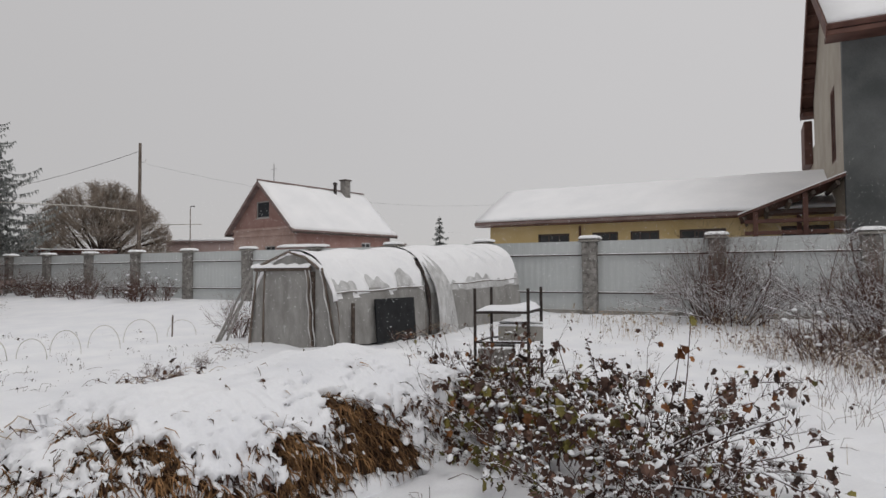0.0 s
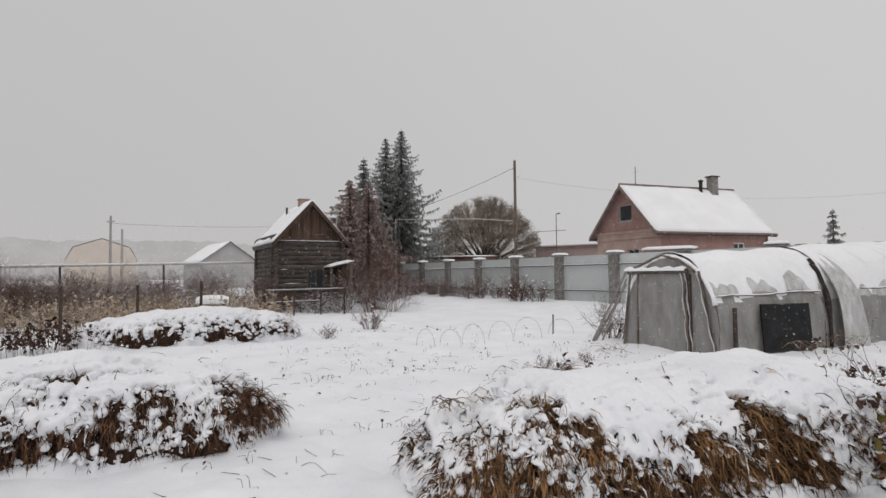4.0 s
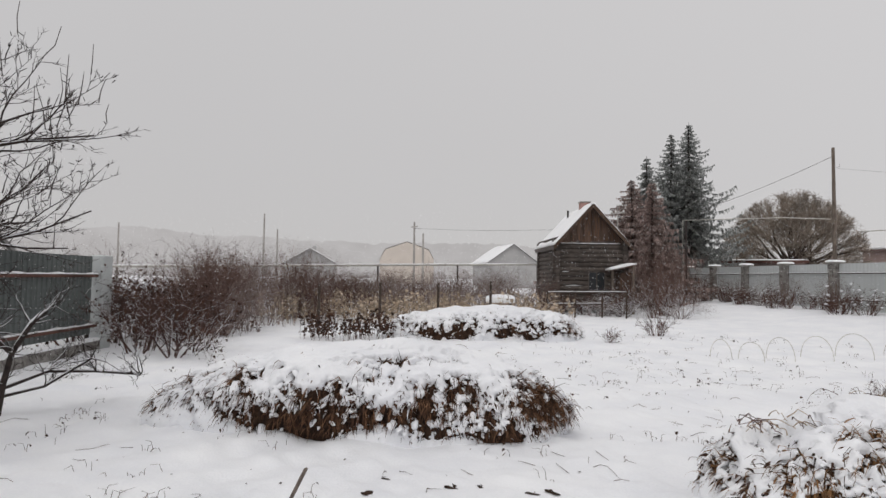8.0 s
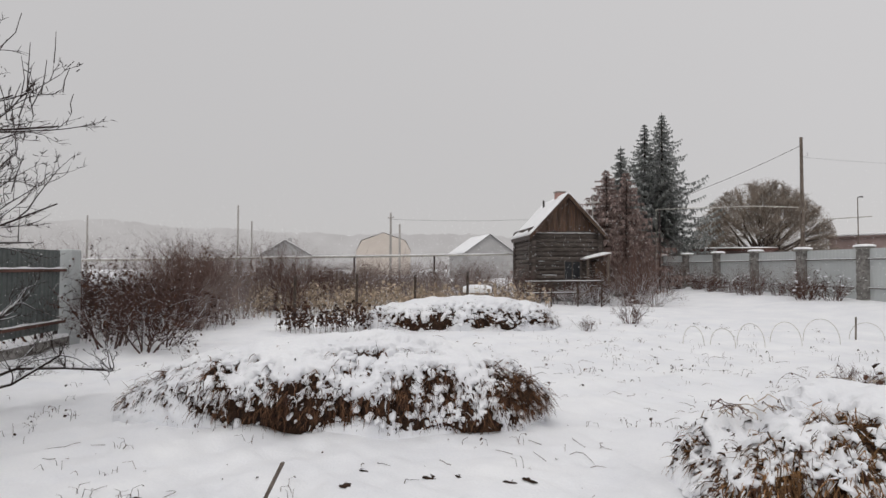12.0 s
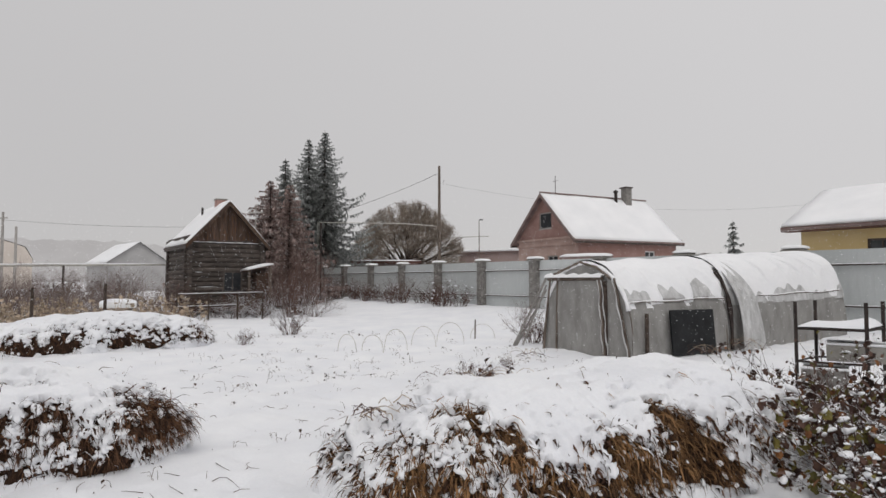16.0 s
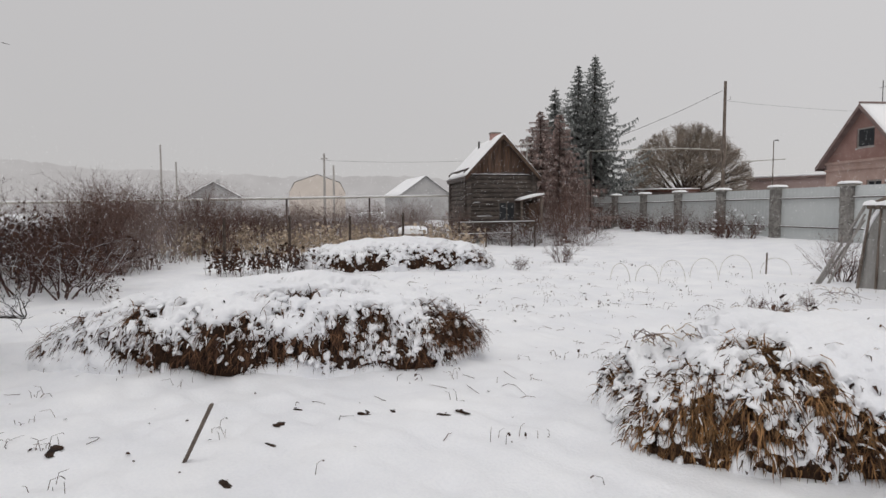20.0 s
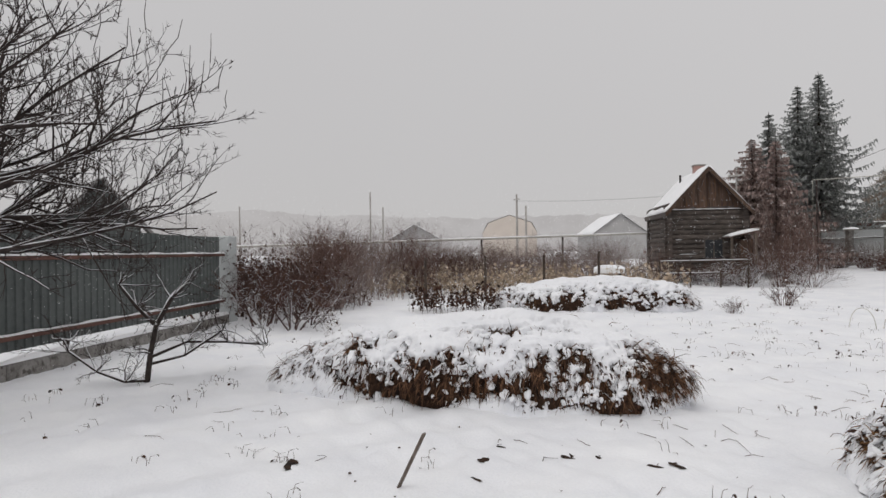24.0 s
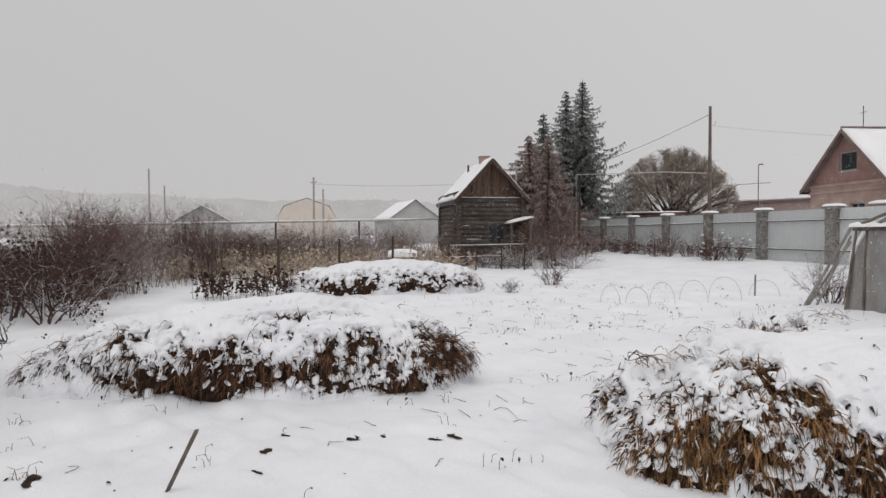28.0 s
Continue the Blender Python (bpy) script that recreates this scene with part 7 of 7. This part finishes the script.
part("brace", Geo().tube([(*pa[0], 1.05), (*pa[1], 0.3)], 0.025, 6), WOOD, rail_f)
for x, y, h in ((-17.5, 10.17, 1.45), (-16.4, 11.75, 1.45), (-15.27, 13.08, 1.55), (-18.6, 8.5, 1.4)):
    tagged(part("fence_post", Geo().tube([(x, y, -0.2), (x + 0.03, y, h)], [0.05, 0.04], 7), BARK), "dark old fence post among dry weeds", "post", "old fence posts")

# dark flower stalks, dry weeds and grass
def stalks(name, label, category, x0, x1, y0, y1, n, h, mat, seed, heads=0.0, w=0.02, lean=0.2, area=None, head_mat=None):
    rng = random.Random(seed)
    ob = thing(name, pose(0, 0, 0), label, category, kind="stuff")
    g, hg, sg = Geo(), Geo(), Geo()
    for _ in range(n):
        x, y = rng.uniform(x0, x1), rng.uniform(y0, y1)
        if area and not area(x, y):
            continue
        hh = h * rng.uniform(0.5, 1.1)
        z = top_of_snow(x, y)
        dx, dy = rng.gauss(0, lean), rng.gauss(0, lean)
        pts = [Vector((x, y, z - 0.03)), Vector((x + dx * hh * 0.3, y + dy * hh * 0.3, z + hh * 0.55)), Vector((x + dx * hh, y + dy * hh, z + hh))]
        g.tube(pts, [w * 0.25, w * 0.2, w * 0.12], 3)
        for _ in range(int(heads)):
            p = pts[1].lerp(pts[2], rng.uniform(-0.6, 1))
            d = Vector((rng.gauss(0, 1), rng.gauss(0, 1), rng.gauss(-0.5, 0.6)))
            leaf(hg, p, d, rng.uniform(0.05, 0.11) * (w / 0.02), rng)
            if rng.random() < 0.10:
                clump(sg, p, rng.uniform(0.01, 0.03), rng)
    part("stalks", g, mat, ob, kind="stuff")
    if hg.v:
        part("leaves", hg, head_mat or LEAF, ob, kind="stuff")
    if sg.v:
        part("snow", sg, SNOW, ob, kind="stuff")
    return ob


stalks("withered_flowers", "dark withered flower stalks standing in the snow", "plants", -15.6, -13.6, 6.4, 8.6, 130, 0.75, TWIG, 51, 7, 0.022, 0.12, lambda x, y: abs((x + 14.6) * 0.8 + (y - 7.5) * -0.5) < 0.7)
stalks("withered_flowers", "dark frost-killed plants bent over in the snow", "plants", -3.4, -2.2, 8.2, 9.3, 34, 0.36, TWIG_WET, 57, 3, 0.024, 0.35, lambda x, y: math.hypot((x + 2.8) / 0.6, (y - 8.8) / 0.4) < 1)
stalks("dry_weeds", "tall bleached dry weeds along the old fence", "grass", -23.0, -15.0, 7.5, 17.5, 1000, 1.1, REED, 52, 4, 0.03, 0.15, lambda x, y: -2.4 < (x + 19.4) * 0.76 - (y - 12.0) * 0.65 * -1 * -1 + 0 < 2.4, REED)
stalks("dry_weeds", "brown dry weeds under the shrubs", "grass", -20.0, -13.5, 2.0, 9.0, 420, 0.6, TWIG_FAR, 53, 2, 0.024, 0.25, lambda x, y: (x + 14.2) * -0.6 + (y - 2.2) * -0.55 > -0.2 and (x + 14.0) * 0.56 + (y - 3.0) * 0.82 < 4.2 and y > -0.7 * (x + 13.5) * 1.0 + 0.2 - 0.4, TWIG_FAR)
stalks("dry_weeds", "pale dry weeds in front of the far fence corner", "grass", 5.0, 10.5, 9.0, 16.0, 420, 0.5, REED, 54, 1, 0.016, 0.3, lambda x, y: x * 0.568 + y * 0.823 > 13.6 + 0.5 * math.sin(x * 2) and x * 0.568 + y * 0.823 < 16.4, REED)
stalks("dry_weeds", "tangled dry grass under the broad shrub", "grass", 6.8, 10.5, 7.0, 11.5, 800, 0.36, REED, 55, 1, 0.016, 0.5, None, TWIG_FAR)

stalks("dry_weeds", "thin grey-brown weeds standing by the foreground path", "grass", 4.2, 9.5, 5.5, 10.5, 800, 0.26, TWIG_FAR, 56, 0, 0.014, 0.6, lambda x, y: x * 0.8 - y * 0.6 > -0.35 + 0.6 * math.sin(y * 2.3), TWIG_FAR)


def tufts(name, label, n, seed, h, mat, inside):
    """Scattered thin dry blades that stand out of the snow."""
    rng = random.Random(seed)
    ob = thing(name, pose(0, 0, 0), label, "grass", kind="stuff")
    g, lf = Geo(), Geo()
    c = 0
    while c < n:
        x, y = rng.uniform(-12, 8.5), rng.uniform(-1.5, 17)
        if not inside(x, y):
            c += 1
            continue
        c += 1
        for _ in range(rng.choice((1, 1, 2, 3, 5))):
            a = rng.uniform(0, math.tau)
            hh = h * rng.uniform(0.3, 1.1)
            px, py = x + rng.gauss(0, 0.06), y + rng.gauss(0, 0.06)
            z = top_of_snow(px, py) - 0.015
            k = rng.uniform(0.1, 1.2)
            pts = [(px, py, z), (px + 0.3 * k * hh * math.cos(a), py + 0.3 * k * hh * math.sin(a), z + hh * 0.7), (px + k * hh * math.cos(a), py + k * hh * math.sin(a), z + hh * (1.0 - 0.35 * k))]
            g.tube(pts, [0.0028, 0.0022, 0.0012], 3)
            if rng.random() < 0.3:
                leaf(lf, Vector(pts[2]), (math.cos(a), math.sin(a), -0.6), rng.uniform(0.02, 0.055), rng)
    part("blades", g, mat, ob, kind="stuff")
    part("leaves", lf, LEAF, ob, kind="stuff")
    return ob


def clear(x, y):
    """Open snow, off the heaps and the greenhouse."""
    a = (x + 6.78) * 0.70 + (y - 3.12) * 0.713
    b = (x + 6.78) * -0.713 + (y - 3.12) * 0.70
    c = (x + 1.03) * 0.76 + (y - 5.05) * 0.65
    d = (x + 1.03) * -0.65 + (y - 5.05) * 0.76
    return not (abs(a) < 2.3 and abs(b) < 1.1) and not (abs(c) < 2.3 and abs(d) < 1.1) and math.hypot(x + 0.5, y + 0.4) > 1.6


tufts("grass_tufts", "sparse dry grass blades poking out of the snow", 620, 61, 0.12, TWIG, clear)
tufts("grass_tufts", "dry weeds poking out of the snow by the fence", 420, 62, 0.28, REED, lambda x, y: clear(x, y) and x > 2.8 and y > 4 and (x * 0.568 + y * 0.823) < 16.5)
tufts("grass_tufts", "thin garden stubble in the open snow", 420, 63, 0.16, TWIG, lambda x, y: clear(x, y) and -8 < x < -1.5 and 6 < y < 12)

# hollows trodden through to the dark soil
for x, y, r in ((-5.07, 0.60, 0.075), (-4.5, 1.95, 0.05), (-4.25, 2.58, 0.055), (-3.67, 2.9, 0.045), (-3.57, 3.0, 0.045), (-3.85, 1.19, 0.045), (-4.2, 1.69, 0.035), (-4.10, 2.75, 0.03), (-4.72, 2.25, 0.03)):
    k = rnd.uniform(0, 9)
    g = Geo()
    n = 14
    z0 = top_of_snow(x, y)
    g.add([(x, y, z0 + 0.006)] + [(x + r * (1 + 0.4 * math.sin(2 * t + k) + 0.2 * math.sin(5 * t)) * math.cos(t) * 1.25, y + r * (1 + 0.4 * math.sin(2 * t + k)) * math.sin(t) * 0.8, z0 + 0.002) for t in [math.tau * i / n for i in range(n)]], [(0, i + 1, (i + 1) % n + 1) for i in range(n)])
    g.add([(x + rnd.gauss(0, r * 0.6), y + rnd.gauss(0, r * 0.6), z0 + 0.015) for _ in range(3)], [(0, 1, 2)])
    tagged(part("bare_patch", g, CORE), "small dark patch of bare soil in the snow", "soil patch", "bare patches")


def tangle(x, y, z, w, n, seed, label):
    """Arched dry stems that lie tangled on the snow."""
    rng = random.Random(seed)
    ob = thing("dry_tangle", pose(x, y, z), label, "stems", "tangles of dry stems")
    for _ in range(n):
        a = rng.uniform(0, math.tau)
        ln, hh = w * rng.uniform(0.5, 1.2), w * rng.uniform(0.1, 0.42)
        sx, sy = rng.gauss(0, w * 0.35), rng.gauss(0, w * 0.35)
        k = rng.gauss(0, 0.5)
        pts = []
        for i in range(9):
            t = i / 8
            b = a + k * t
            pts.append((sx + ln * (t - 0.3) * math.cos(b), sy + ln * (t - 0.3) * math.sin(b), hh * math.sin(math.pi * (0.08 + 0.92 * t)) - 0.03 + rng.gauss(0, 0.006)))
        part("stem", Geo().tube(pts, [0.0045 - 0.0003 * i for i in range(9)], 4), REED if rng.random() < 0.45 else TWIG, ob)
    return ob


tangle(-2.42, 3.9, 0.66, 0.24, 14, 71, "brown dry stems arching over the end of the heap")
tangle(-2.25, 4.05, 0.70, 0.20, 8, 72, "brown dry stems arching over the end of the heap")
tangle(-3.05, 8.6, 0.06, 0.6, 26, 73, "dark weed stems bent down in the snow")
tangle(-2.6, 8.95, 0.06, 0.6, 22, 74, "dark weed stems bent down in the snow")
tangle(-2.9, 12.4, 0.05, 0.5, 12, 75, "dry stems lying by the greenhouse corner")
tangle(0.6, 13.6, 0.1, 0.6, 16, 76, "dry weeds at the foot of the greenhouse film")
tangle(1.5, 14.6, 0.15, 0.6, 14, 77, "dry weeds at the foot of the greenhouse film")


def lying_twigs(n, seed):
    """Broken twigs and leaf scraps lying on the open snow."""
    rng = random.Random(seed)
    ob = thing("fallen_twigs", pose(0, 0, 0), "thin broken twigs and leaf scraps lying on the snow", "twigs", kind="stuff")
    g, lf = Geo(), Geo()
    for _ in range(n):
        x, y = rng.uniform(-9, 4), rng.uniform(-0.5, 11)
        if not clear(x, y):
            continue
        a, ln, k = rng.uniform(0, math.tau), rng.uniform(0.05, 0.28), rng.gauss(0, 0.8)
        pts = []
        for i in range(5):
            px, py = x + ln * i / 4 * math.cos(a + k * i / 4), y + ln * i / 4 * math.sin(a + k * i / 4)
            pts.append((px, py, top_of_snow(px, py) + 0.004 + 0.02 * math.sin(i * 0.8) * rng.random()))
        if rng.random() < 0.55:
            g.tube(pts, [0.003, 0.0028, 0.0024, 0.002, 0.0014], 4)
        else:
            leaf(lf, Vector(pts[0]) + Vector((0, 0, 0.008)), (math.cos(a), math.sin(a), 0.15), rng.uniform(0.012, 0.03), rng)
    part("twig_scatter", g, TWIG, ob, kind="stuff")
    part("leaf_scatter", lf, LEAF, ob, kind="stuff")


lying_twigs(520, 81)


# ---- falling snow ----
FLAKE = bpy.data.materials.new("snowflakes")
FLAKE.use_nodes = True
fn, fl = FLAKE.node_tree.nodes, FLAKE.node_tree.links
fn.clear()
f_out, f_mix, f_d, f_t = [fn.new(k) for k in ("ShaderNodeOutputMaterial", "ShaderNodeMixShader", "ShaderNodeBsdfDiffuse", "ShaderNodeBsdfTranslucent")]
f_d.inputs[0].default_value = f_t.inputs[0].default_value = (0.95, 0.95, 0.955, 1)
fl.new(f_d.outputs[0], f_mix.inputs[1]), fl.new(f_t.outputs[0], f_mix.inputs[2]), fl.new(f_mix.outputs[0], f_out.inputs[0])


def falling_snow(n, seed):
    rng = np.random.RandomState(seed)
    az = np.radians(rng.uniform(-46, 100, n))
    r = 7.0 * np.exp(rng.rand(n) * math.log(45 / 7.0))
    z = rng.uniform(0.3, 1.0, n) ** 1.0 * (0.6 + 0.24 * r) - 0.2
    c = np.stack([-np.sin(az) * r, np.cos(az) * r, z], -1)
    size = rng.uniform(0.004, 0.009, n)[:, None]
    a, b = rng.normal(size=(n, 3)), rng.normal(size=(n, 3))
    a /= np.linalg.norm(a, axis=1, keepdims=True)
    b -= (a * b).sum(1, keepdims=True) * a
    b /= np.linalg.norm(b, axis=1, keepdims=True)
    V = np.stack([c + a * size, c - 0.5 * a * size + 0.87 * b * size, c - 0.5 * a * size - 0.87 * b * size], 1).reshape(-1, 3)
    me = bpy.data.meshes.new("falling_snow")
    me.vertices.add(3 * n)
    me.vertices.foreach_set("co", V.astype(np.float32).ravel())
    me.loops.add(3 * n)
    me.loops.foreach_set("vertex_index", np.arange(3 * n, dtype=np.int32))
    me.polygons.add(n)
    me.polygons.foreach_set("loop_start", np.arange(0, 3 * n, 3, dtype=np.int32))
    me.materials.append(FLAKE)
    me.update(calc_edges=True)
    return tagged(new("falling_snow", me), "fine snowflakes falling through the air", "snowfall", kind="stuff")


falling_snow(26000, 5)
